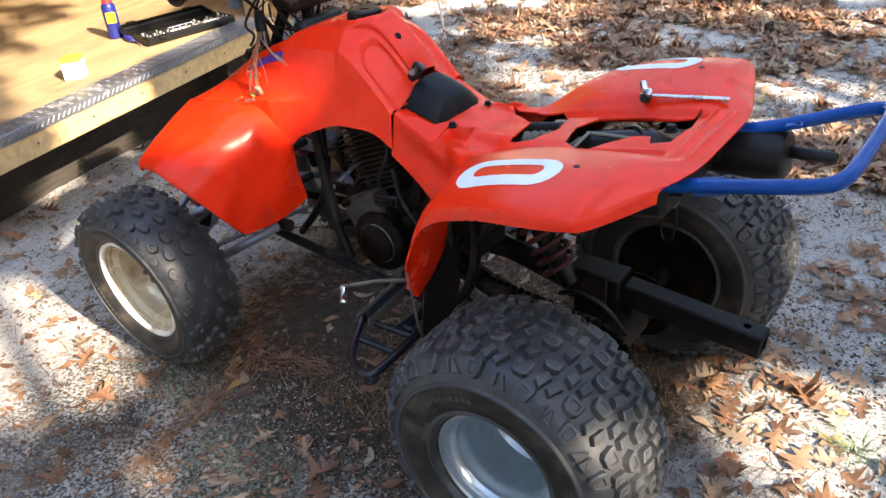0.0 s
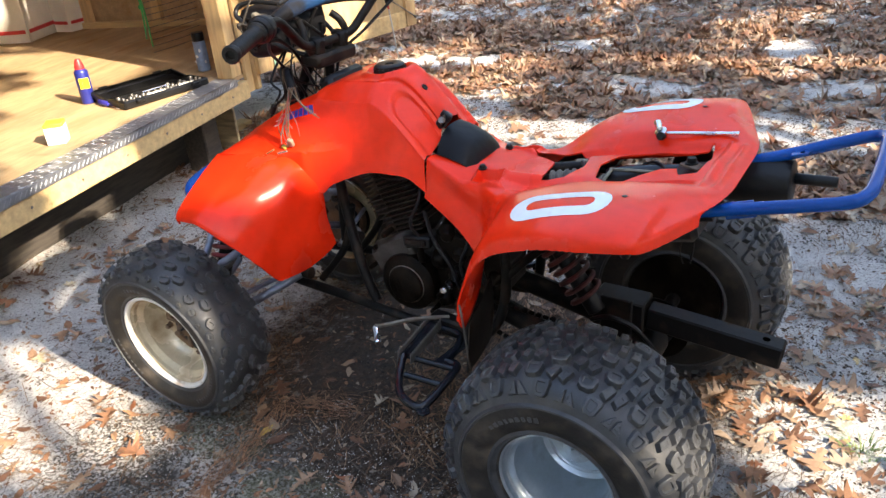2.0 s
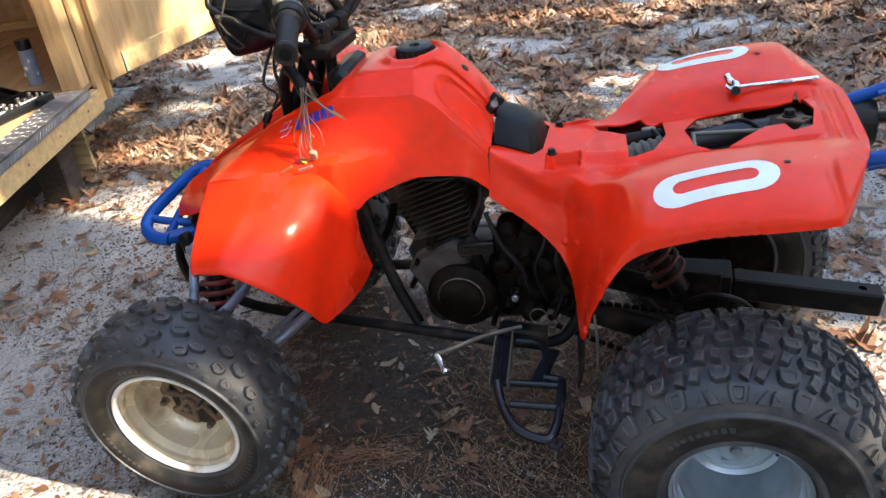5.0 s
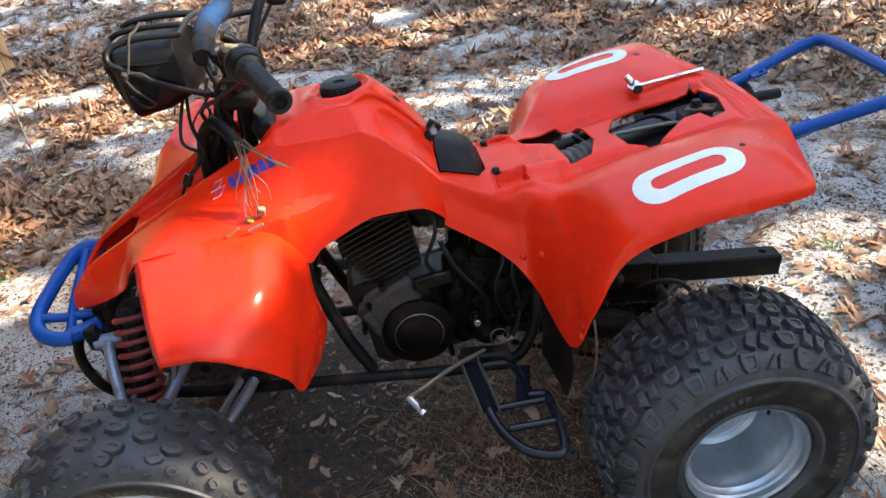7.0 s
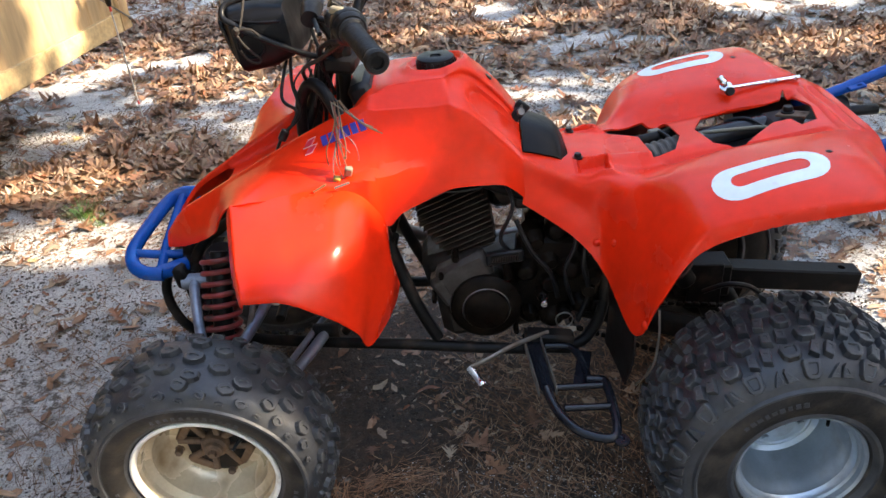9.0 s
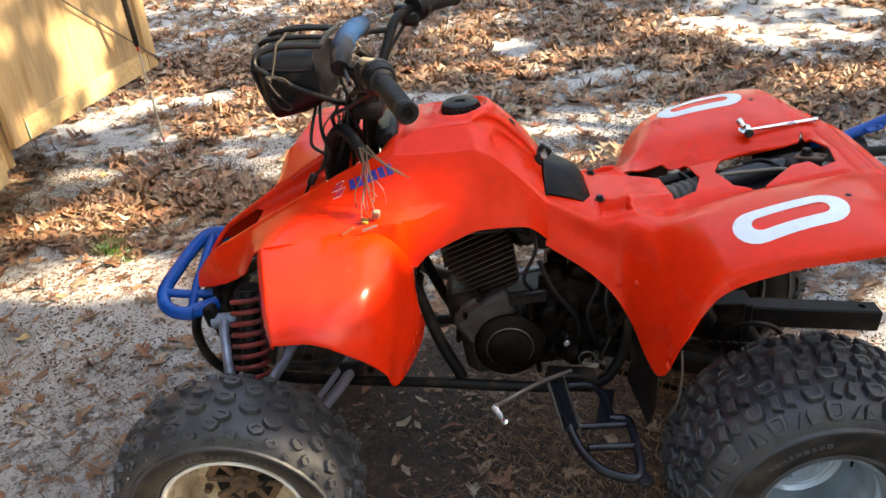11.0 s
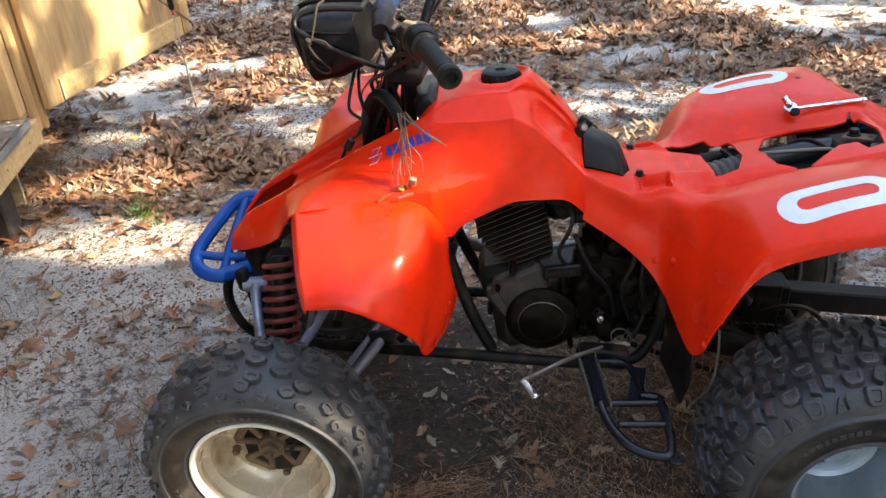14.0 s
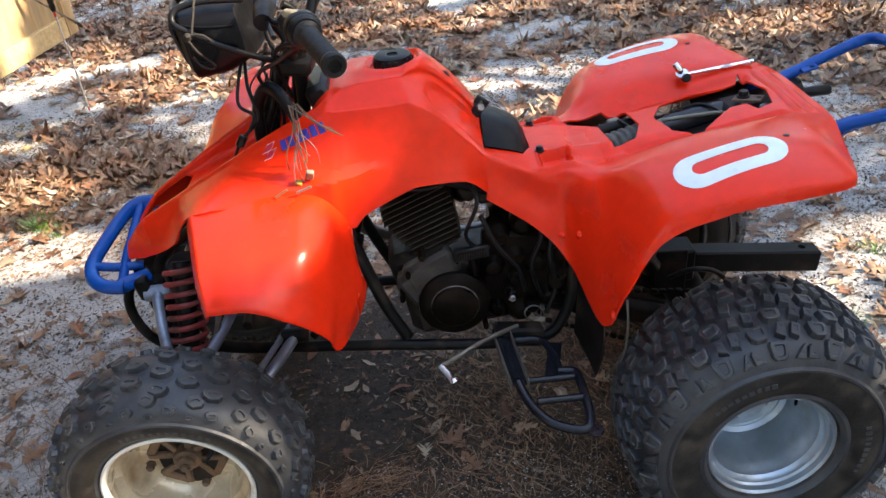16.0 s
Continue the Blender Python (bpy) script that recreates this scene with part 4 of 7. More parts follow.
# skid plate at the nose with two lightening holes
sk = Shape()
block((.012, .16, .22), (-1.222, 0, .44), (0, -8, 0), .004, sk)
part("nose_plate", shell(sk, "nose_plate", FRAME, .001, [rod((-1.4, sy * .045, .45), (-1.0, sy * .045, .45), .028, 20) for sy in (-1, 1)]), FRAME, bike)
for z in (.395, .505):
    part("nose_crossmember", rod((-1.20, -.10, z), (-1.20, .10, z), .012, 10), FRAME, bike)
    part("nose_crossmember", rod((-1.02, -.11, z - .02), (-1.02, .11, z - .02), .012, 10), FRAME, bike)
part("steering_stem", rod((-.845, 0, .40), (-.80, 0, .98), .0135, 14), FRAME, bike)
part("stem_bush", lathe([(.024, 0), (.026, .004), (.026, .045), (.024, .05)], 18, pose(-.822, 0, .70, 0, 4.5, 0)), FRAME, bike)

eng = Shape()
block((.27, .19, .17), (-.52, .0, .365), (0, -6, 0), .025, eng)
block((.13, .17, .12), (-.36, 0, .40), (0, 4, 0), .025, eng)
block((.12, .14, .10), (-.62, 0, .44), (0, -12, 0), .02, eng)
part("crankcase", eng, ENGINE, bike, "grimy alloy crankcase, darkened as in shade")
cov = Shape()
m = pose(-.545, -.095, .385, 90, 0, 0)
lathe([(.0, .062), (.044, .062), (.050, .058), (.052, .050), (.072, .047), (.080, .040), (.083, .020), (.083, 0)], 44, m, cov)
part("starter_cover", cov, ENGDARK, bike, "round dark recoil starter cover")
part("cover_rim", lathe([(.0515, .0500), (.0530, .0525), (.0545, .0500)], 48, m, closed=True), STEEL, bike, "worn bright rim")
al = Shape()
block((.12, .045, .085), (-.585, -.105, .460), (0, -24, 0), .016, al)
block((.06, .05, .09), (-.625, -.100, .425), (0, -30, 0), .018, al)
part("side_case", al, ALLOYCASE, bike, "dull alloy side casing")
em = Shape()
block((.082, .016, .030), (-.497, -.140, .515), (0, -4, 0), .006, em)
part("starter_pull_grip", em, PLASTIC, bike, "black pull-start grip")
part("pull_grip_face", block((.060, .006, .016), (-.497, -.149, .516), (0, -4, 0), .002), ENGDARK, bike)
for k in range(11):
    part("pull_grip_rib", block((.0022, .003, .012), (-.524 + .0054 * k, -.1525, .514 + .0004 * k), (0, 8, 0), .0008), ENGINE, bike)
part("pull_grip_stem", rod((-.497, -.135, .505), (-.492, -.135, .455), .010, 10), ENGDARK, bike)
for k in range(14):
    t = k / 13
    fin = block((.165 - .007 * abs(k - 8), .175, .0024), (-.565 - .06 * t, 0, .505 + .160 * t), (0, -21, 0), .0008)
    part("cooling_fin", fin, FINS, bike, "brown oxidised cooling fin")
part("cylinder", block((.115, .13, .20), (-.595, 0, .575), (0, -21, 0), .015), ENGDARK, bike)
hd = Shape()
block((.12, .12, .045), (-.635, 0, .668), (0, -21, 0), .012, hd)
for k in range(4):
    lathe([(0, .012), (.008, .012), (.009, 0)], 6, pose(-.635 + (.04 if k % 2 else -.04), (.045 if k > 1 else -.045), .69, 0, -21, 0), hd)
part("cylinder_head", hd, ENGINE, bike)
cb = Shape()
lathe([(0, .0), (.028, .0), (.030, .006), (.030, .07), (.024, .08), (.020, .11)], 20, pose(-.50, -.01, .60, 0, 60, 0), cb)
block((.05, .05, .06), (-.445, -.01, .60), (0, 0, 0), .010, cb)
lathe([(.0, .0), (.020, .0), (.022, .01), (.014, .03), (.008, .06)], 16, pose(-.462, -.045, .645, 20, 0, 0), cb)
part("carburettor", cb, ENGINE, bike, "alloy carburettor")
part("airbox_boot", tube([(-.43, 0, .60), (-.34, 0, .60), (-.24, .01, .615)], lambda t: .028 + .003 * math.sin(t * 40), 16), PLASTIC, bike)
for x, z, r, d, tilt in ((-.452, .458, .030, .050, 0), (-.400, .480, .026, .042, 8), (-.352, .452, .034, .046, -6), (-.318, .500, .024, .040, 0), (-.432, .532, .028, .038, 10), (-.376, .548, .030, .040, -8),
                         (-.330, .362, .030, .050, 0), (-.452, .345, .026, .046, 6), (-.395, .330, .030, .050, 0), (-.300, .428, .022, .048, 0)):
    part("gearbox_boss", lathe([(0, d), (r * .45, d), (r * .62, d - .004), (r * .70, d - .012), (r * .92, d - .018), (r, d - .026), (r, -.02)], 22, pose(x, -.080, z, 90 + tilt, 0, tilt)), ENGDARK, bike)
part("gearbox_cover", block((.20, .05, .20), (-.378, -.082, .43), (0, 6, 0), .022), ENGDARK, bike, "oily gearbox cover, darkened as in shade")
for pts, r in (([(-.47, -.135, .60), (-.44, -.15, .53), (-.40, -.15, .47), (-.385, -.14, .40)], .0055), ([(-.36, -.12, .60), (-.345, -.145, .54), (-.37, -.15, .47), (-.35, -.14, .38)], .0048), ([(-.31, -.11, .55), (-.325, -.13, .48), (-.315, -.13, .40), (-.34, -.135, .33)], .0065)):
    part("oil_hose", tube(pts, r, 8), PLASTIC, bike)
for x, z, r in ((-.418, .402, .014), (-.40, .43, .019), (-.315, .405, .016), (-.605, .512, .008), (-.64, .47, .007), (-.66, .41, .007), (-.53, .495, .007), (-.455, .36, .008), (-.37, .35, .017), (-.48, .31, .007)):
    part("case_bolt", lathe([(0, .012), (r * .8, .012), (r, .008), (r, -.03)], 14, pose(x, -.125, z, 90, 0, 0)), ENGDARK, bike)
part("kick_spline", lathe([(0, .030), (.007, .030), (.009, .027), (.009, -.02)], 14, pose(-.418, -.14, .402, 90, 0, 0)), CHROME, bike, "bright splined shaft end")
part("clamp_ring", tube([(-.372 + .019 * math.cos(a), -.150, .345 + .019 * math.sin(a)) for a in (math.pi * k / 5 for k in range(10))], .0018, 6, 2, True), STEEL, bike)
part("clutch_cable", tube([(-.50, -.09, .70), (-.475, -.14, .64), (-.505, -.15, .57), (-.49, -.14, .53)], .0045, 8), PLASTIC, bike)
part("spark_lead", tube([(-.655, -.02, .69), (-.63, -.08, .66), (-.55, -.09, .66), (-.47, -.06, .68)], .0045, 8), PLASTIC, bike)
part("exhaust_header", tube([(-.665, .05, .62), (-.74, .07, .56), (-.72, .13, .45), (-.50, .16, .40), (-.2, .16, .48), (.03, .175, .62)], .017, 12), STEEL, bike, "dull exhaust pipe")
mu = Shape()
lathe([(.0, 0), (.040, 0), (.052, .02), (.056, .04), (.056, .25), (.052, .265), (.046, .268), (.0, .268)], 28, pose(.065, .17, .650, 0, 90, 0), mu)
part("muffler", mu, PLASTIC, bike, "matt black muffler with a straight tail pipe")
part("tail_pipe", lathe([(.012, 0), (.013, .002), (.013, .088), (.0115, .09), (.0105, .088), (.0105, .0)], 18, pose(.332, .19, .652, 0, 90, 0), closed=True), PLASTIC, bike)
ab = Shape()
block((.27, .275, .08), (.06, .01, .632), (0, -8, 0), .012, ab)
part("airbox", ab, PLASTIC, bike, "open black airbox")
rk = Shape()
tube([(-.055, .040, .668), (.0, .046, .676), (.07, .054, .684), (.16, .062, .690)], .026, 16, shape=rk)
part("intake_duct", rk, PEG, bike, "glossy black intake duct")
lt = Shape()
block((.062, .034, .005), (.150, .016, .728), (0, -5, -38), .002, lt)
part("latch_plate", shell(lt, "latch_plate", RUSTHUB, .0004, [rod((.168, .002, .69), (.168, .002, .77), .0065, 14)]), RUSTHUB, bike, "grimy steel latch plate with two holes")
part("latch_bolt", lathe([(0, .014), (.009, .014), (.011, .010), (.011, .004), (.015, .003), (.015, 0)], 16, pose(.142, .024, .730)), FRAME, bike)
part("latch_block", block((.085, .11, .05), (.145, .03, .690), (0, -4, 6), .010), FRAME, bike)
part("rubber_bush", lathe([(0, .02), (.016, .02), (.020, .014), (.020, -.02)], 18, pose(.168, -.045, .712)), PEG, bike, "glossy black rubber bush")
# ribbed intake hose across the forward opening
hose = []
for k in range(26):
    u = k / 25
    hose.append((.037 + .0045 * (1 if k % 4 in (0, 1) else 0), .11 * u))
part("rubber_boot", lathe(hose, 28, pose(-.178, -.008, .648, 0, 84, 14), caps=False), BOOT, bike, "dusty ribbed rubber intake hose")
part("cross_tube", tube([(-.255, .040, .662), (-.19, .048, .676), (-.10, .068, .680), (-.02, .08, .67)], .0135, 12), FRAME, bike)
part("boot_wire", tube([(-.128, .060, .694), (-.112, .030, .690), (-.108, -.005, .688), (-.120, -.045, .675)], .0042, 8), PLASTIC, bike)
part("wire_plug", block((.030, .018, .014), (-.135, .075, .686), (0, 0, 20), .004), PLUG, bike, "dusty grey wiring plug")
for k in range(6):
    part("dry_debris", block((.012, .006, .004), (-.235 + .014 * k, .075 + .006 * (k % 3), .672), (0, 12 * k, 40 * k), .0015), OLDWOOD, bike)
part("filter_frame", tube([(-.040, -.055, .688), (-.043, .020, .694), (-.036, .030, .695), (.075, .018, .703), (.098, .006, .704), (.104, -.018, .703), (.100, -.06, .698)], .0042, 8), PLUG, bike, "dusty grey filter frame wire")
part("filter_frame", tube([(-.055, .010, .686), (-.056, -.03, .684), (-.045, -.07, .68)], .005, 8), WIREG, bike)
part("duct_strap", tube([(.02, .070, .700), (.055, .056, .712), (.082, .030, .708), (.094, .005, .700)], .0034, 8), PLASTIC, bike)

part("battery_tray", block((.15, .36, .008), (-.155, .04, .648), (0, 0, 0), .003), FRAME, bike)
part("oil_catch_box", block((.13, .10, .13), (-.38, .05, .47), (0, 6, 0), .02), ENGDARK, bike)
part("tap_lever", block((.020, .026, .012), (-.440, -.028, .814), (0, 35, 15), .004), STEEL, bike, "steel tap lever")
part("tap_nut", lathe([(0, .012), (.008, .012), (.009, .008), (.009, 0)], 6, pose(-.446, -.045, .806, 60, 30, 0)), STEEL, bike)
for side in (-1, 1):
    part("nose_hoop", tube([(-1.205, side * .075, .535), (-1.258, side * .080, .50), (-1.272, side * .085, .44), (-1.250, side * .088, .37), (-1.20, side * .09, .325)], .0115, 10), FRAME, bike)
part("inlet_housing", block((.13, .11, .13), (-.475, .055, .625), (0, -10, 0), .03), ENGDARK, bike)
# rear axle and hitch
part("rear_axle", rod((.036, -.37, .226), (.036, .37, .226), .019, 16), FRAME, bike)
ah = Shape()
lathe([(.045, 0), (.05, .004), (.05, .15), (.045, .154)], 24, pose(.036, .077, .226, 90, 0, 0), ah)
part("axle_housing", ah, FRAME, bike)
sp = Shape()
for k in range(30):
    a = 2 * math.pi * k / 30
    block((.010, .006, .008), (.036 + .094 * math.cos(a), -.115, .226 + .094 * math.sin(a)), (0, -math.degrees(a), 0), .002, sp)
lathe([(.06, .004), (.094, .003), (.094, -.003), (.06, -.004)], 40, pose(.036, -.115, .226, 90, 0, 0), sp, closed=True)
part("sprocket", sp, ENGDARK, bike)
ch = Shape()
path = [(.036 + .098 * math.cos(a), .226 + .098 * math.sin(a)) for a in (math.pi / 2 - math.pi * k / 14 for k in range(15))]
path += [(.036 - .378 * t, .128 + .169 * t) for t in (k / 20 for k in range(1, 21))] + [(-.36, .335)] + [(-.342 + .378 * t, .372 - .048 * t) for t in (k / 20 for k in range(1, 20))]
for k, (x, z) in enumerate(path):
    x2, z2 = path[(k + 1) % len(path)]
    block((.016, .012 if k % 2 else .009, .010), ((x + x2) / 2, -.115, (z + z2) / 2), (0, -math.degrees(math.atan2(z2 - z, x2 - x)), 0), .003, ch)
part("drive_chain", ch, ENGDARK, bike, "oily drive chain")
part("brake_disc", lathe([(.05, .002), (.088, .002), (.088, -.002), (.05, -.002)], 40, pose(.036, .125, .226, 90, 0, 0), closed=True), ENGDARK, bike)
ht = Shape()
block((.13, .075, .085), (-.02, .03, .325), (0, 3, 0), .004, ht)
block((.08, .012, .12), (-.02, -.015, .320), (0, 3, 0), .003, ht)
part("hitch_bracket", ht, FRAME, bike, "black welded hitch bracket")
towb = shell(block((.32, .052, .056), (.205, .035, .298), (0, 7.5, 0), .004), "tow_bar", FRAME, .0008, [rod((.325, .035, .2), (.325, .035, .4), .009, 16), block((.06, .040, .044), (.37, .035, .276), (0, 7.5, 0), .002)])
part("tow_bar", towb, FRAME, bike, "black square-tube tow bar")
part("axle_guard", tube([(-.05, -.10, .36), (.0, -.115, .385), (.06, -.11, .365), (.11, -.10, .30)], .006, 8), PLASTIC, bike)
part("brake_cable", tube([(.10, .07, .60), (.13, .085, .55), (.135, .09, .50), (.13, .085, .45)], .003, 8), PLASTIC, bike)
part("loose_wire", tube([(.09, .05, .60), (.115, .06, .54), (.11, .065, .49), (.12, .06, .46)], .0018, 6), FRAME, bike)
part("reservoir", block((.05, .04, .06), (.12, .08, .58), (0, 10, 0), .012), PLUG, bike, "stained plastic bottle under the rear cover")
part("heat_shield", tube([(-.02, .01, .575), (.06, .02, .59), (.15, .03, .61)], .048, 14), RUSTHUB, bike)
part("tail_peg", lathe([(.008, 0), (.010, .004), (.010, .05), (.007, .055)], 12, pose(.115, -.33, .665)), PLASTIC, bike)


def coil(name, a, b2, r, wire, turns, mat, parent, lab):
    a, b2 = Vector(a), Vector(b2)
    d = b2 - a
    m = Matrix.Translation(a) @ d.to_track_quat("Z", "Y").to_matrix().to_4x4()
    n = int(turns * 14)
    pts = [m @ Vector((r * math.cos(2 * math.pi * k / 14), r * math.sin(2 * math.pi * k / 14), d.length * k / n)) for k in range(n + 1)]
    return part(name, tube(pts, wire, 8, 1), mat, parent, lab)


for side in (-1, 1):
    top, low = (-1.112, side * .135, .580), (-1.125, side * .235, .345)
    sh = part("front_shock", rod(top, low, .022, 16), PLASTIC, bike, "black damper body")
    coil("spring", (-1.113, side * .140, .568), (-1.122, side * .212, .40), .037, .0062, 7.5, SPRINGRED, bike, "faded red coil spring")
    part("shock_cap", lathe([(0, .01), (.03, .01), (.036, .004), (.036, 0)], 20, pose(-1.112, side * .137, .570, -20 * side, 0, 0)), FRAME, bike)
    kx, ky = -1.12, side * .345
    part("upper_arm", tube([(-1.185, side * .125, .500), (-1.178, side * .165, .495), (-1.160, side * .24, .43), (kx, ky, .40)], .0115, 10), ARMGREY, bike, "silver-grey suspension arm")
    part("upper_arm", tube([(-1.02, side * .125, .470), (-1.03, side * .18, .455), (-1.07, side * .26, .42), (kx, ky, .40)], .0115, 10), ARMGREY, bike)
    part("lower_arm", tube([(-1.19, side * .105, .330), (-1.16, side * .22, .30), (kx, ky, .255)], .0125, 10), ARMGREY, bike)
    part("lower_arm", tube([(-.915, side * .130, .345), (-.96, side * .20, .32), (-1.04, side * .28, .28), (kx, ky, .255)], .0125, 10), ARMGREY, bike)
    for x, z, y in ((-1.185, .500, .12), (-1.02, .470, .12), (-.915, .345, .125)):
        part("arm_pivot", rod((x - .030, side * y, z), (x + .030, side * y, z), .018, 16), FRAME if x > -1 else ARMGREY, bike)
    part("arm_bracket", block((.030, .035, .055), (-1.215, side * .115, .515), (0, -10, 0), .006), FRAME, bike)
    part("knuckle", block((.035, .035, .17), (kx, side * .350, .325), (8 * side, 0, STEER), .01), FRAME, bike)
    part("tie_rod", rod((-.90, side * .03, .36), (-1.03, side * .34, .33), .007, 10), ARMGREY, bike)
    part("brake_hose", tube([(-1.045, side * .15, .52), (-1.05, side * .21, .46), (-1.075, side * .24, .40), (-1.12, side * .32, .36)], lambda t: .0065 + .0007 * math.sin(t * 160), 8, 14), STEEL, bike, "ribbed grey brake hose")
    part("brake_drum", lathe([(.06, 0), (.075, .005), (.075, .05), (.06, .055), (0, .055)], 28, pose(-1.122, side * (.395 if side > 0 else .34), .267, 90, 0, STEER)), FRAME, bike)

rs = ((-.195, -.02, .55), (-.065, -.025, .34))
part("rear_shock", rod(*rs, .024, 16), PLASTIC, bike)
coil("rear_spring", (-.188, -.02, .535), (-.085, -.025, .37), .041, .0062, 7, SPRINGSHADE, bike, "faded red rear coil spring darkened as in shade")

# blue tube bumper and grab bar
part("front_bumper", tube([(-1.245, -.140, .535), (-1.285, -.138, .541), (-1.314, -.118, .553), (-1.322, -.075, .568), (-1.303, .0, .588), (-1.284, .055, .603), (-1.264, .090, .613), (-1.240, .105, .616), (-1.205, .105, .612)], .0155, 14), BLUE, bike, "bright blue tubular front bumper")
part("bumper_strut", tube([(-1.245, .100, .614), (-1.250, .03, .590), (-1.254, -.06, .562), (-1.252, -.130, .538)], .0105, 10), BLUE, bike)
for side in (-1, 1):
    part("bumper_stay", tube([(-1.318 if side < 0 else -1.268, side * .088, .566 if side < 0 else .611), (-1.27, side * .085, .556 if side < 0 else .60), (-1.215, side * .075, .548 if side < 0 else .585)], .010, 10), BLUE, bike)
    part("bumper_clamp", rod((-1.258, side * (.135 if side < 0 else .108), .535 if side < 0 else .612), (-1.205, side * .09, .530 if side < 0 else .595), .017, 14), BLUE, bike)
gb = [(.20, -.145, .695), (.30, -.158, .720), (.41, -.180, .750), (.475, -.185, .766), (.505, -.165, .775), (.514, -.10, .779), (.514, .10, .779), (.505, .165, .775), (.475, .185, .766), (.41, .180, .746), (.30, .165, .712), (.20, .150, .690)]
part("grab_bar", tube(gb, .0135, 14), BLUE, bike, "bright blue tubular rear grab bar")
part("grab_bar_tab", shell(block((.036, .022, .006), (.345, .148, .728), (0, -14, 0), .003), "grab_bar_tab", BLUE, .0006, [rod((.350, .146, .70), (.350, .146, .76), .006, 12)]), BLUE, bike)
part("grab_bar_gusset", block((.06, .008, .035), (.285, -.150, .712), (0, -14, 0), .003), BLUE, bike)

# footpegs, shifter
for side in (-1, 1):
    part("foot_peg", tube([(-.436, side * .345, .316), (-.430, side * .365, .304), (-.416, side * .400, .292), (-.388, side * .442, .284), (-.352, side * .464, .280), (-.318, side * .468, .279), (-.306, side * .440, .283), (-.304, side * .390, .287), (-.305, side * .335, .289), (-.312, side * .305, .290), (-.345, side * .300, .292)], .0100, 10), PEG, bike, "blue-black enamelled tube foot peg")
    tr = part("foot_tread", block((.030, .172, .003), (-.440, side * .262, .309), (0, 4, -side * 5), .002), PEG, bike, "blue-black foot tread with serrated edges")
    for e in (-1, 1):
        edge = Shape()
        for k in range(17):
            u = (k - 8) * .0102
            # saw teeth standing on the edge of the tread
            x, y = -.440 + e * .0185 + math.sin(radians(5)) * u, side * (.262 + u)
            edge.add([(x - .0015, y - .0050, .310), (x + .0015, y - .0050, .310), (x + .0015, y + .0050, .310), (x - .0015, y + .0050, .310), (x - .0012, y - .0012, .3225), (x + .0012, y - .0012, .3225), (x + .0012, y + .0012, .3225), (x - .0012, y + .0012, .3225)],
                     [(0, 1, 2, 3), (4, 5, 6, 7), (0, 1, 5, 4), (1, 2, 6, 5), (2, 3, 7, 6), (3, 0, 4, 7)])
        block((.003, .176, .014), (-.440 + e * .0185, side * .262, .303), (0, 0, -side * 5), .001, edge)
        part("serrated_edge", edge, STEEL, tr, "worn bright saw-tooth edge", 20)
    for x0, y0, x1, y1 in ((-.425, .325, -.306, .318), (-.405, .392, -.304, .386)):
        part("peg_bar", rod((x0, side * y0, .296), (x1, side * y1, .288), .0078, 10), PEG, bike)
    part("peg_gusset", block((.030, .11, .004), (-.348, side * .262, .292), (6, 0, side * 14), .002), PEG, bike)
    part("peg_stay", tube([(-.42, side * .185, .300), (-.365, side * .195, .300), (-.345, side * .25, .294), (-.340, side * .315, .289)], .0085, 10), PEG, bike)
    part("peg_mount", block((.11, .04, .05), (-.41, side * .160, .298), (0, 8, 0), .006), FRAME, bike)
    part("peg_mount", tube([(-.46, side * .14, .300), (-.448, side * .20, .304), (-.438, side * .335, .306)], .0095, 10), PEG, bike)
    eye = lathe([(.006, 0), (.015, .0), (.016, .002), (.016, .005), (.015, .007), (.006, .007)], 18, pose(-.303, side * .477, .275), closed=True)
    part("peg_eyelet", eye, PEG, bike)
    part("peg_tab", block((.026, .018, .006), (-.312, side * .470, .2785), (0, 0, side * 30), .002), PEG, bike)
    part("heel_guard", tube([(-.225, side * .405, .53), (-.222, side * .40, .46), (-.228, side * .385, .38), (-.250, side * .34, .30)], .0025, 8), STEEL, bike, "thin bare wire")
    hg = Shape()
    hg.add(*sheet([[(-.275, side * .17, .48), (-.258, side * .25, .46), (-.250, side * .33, .44)], [(-.275, side * .17, .38), (-.262, side * .25, .37), (-.256, side * .34, .36)], [(-.285, side * .18, .30), (-.275, side * .26, .295), (-.270, side * .33, .295)]], 6, 6))
    part("heel_shield", shell(hg, "heel_shield", FRAME, .003), FRAME, bike)
part("shift_lever", tube([(-.41, -.165, .325), (-.455, -.185, .324), (-.50, -.205, .320), (-.545, -.228, .312), (-.578, -.240, .304), (-.590, -.243, .302)], .0036, 10, flat=1.6), RUSTSTEEL, bike, "dull steel shift lever")
part("shift_toe_peg", lathe([(0, 0), (.0075, 0), (.009, .0015), (.009, .010), (.0075, .012), (.0075, .040), (.009, .042), (.009, .050), (.0075, .052), (0, .052)], 16, Matrix.Translation((-.592, -.238, .297)) @ Vector((.52, -.72, -.42)).to_track_quat("Z", "Y").to_matrix().to_4x4()), CHROME, bike, "chromed toe peg")
part("brake_pedal", tube([(-.40, .165, .33), (-.50, .19, .325), (-.57, .21, .315)], .007, 10), STEEL, bike)

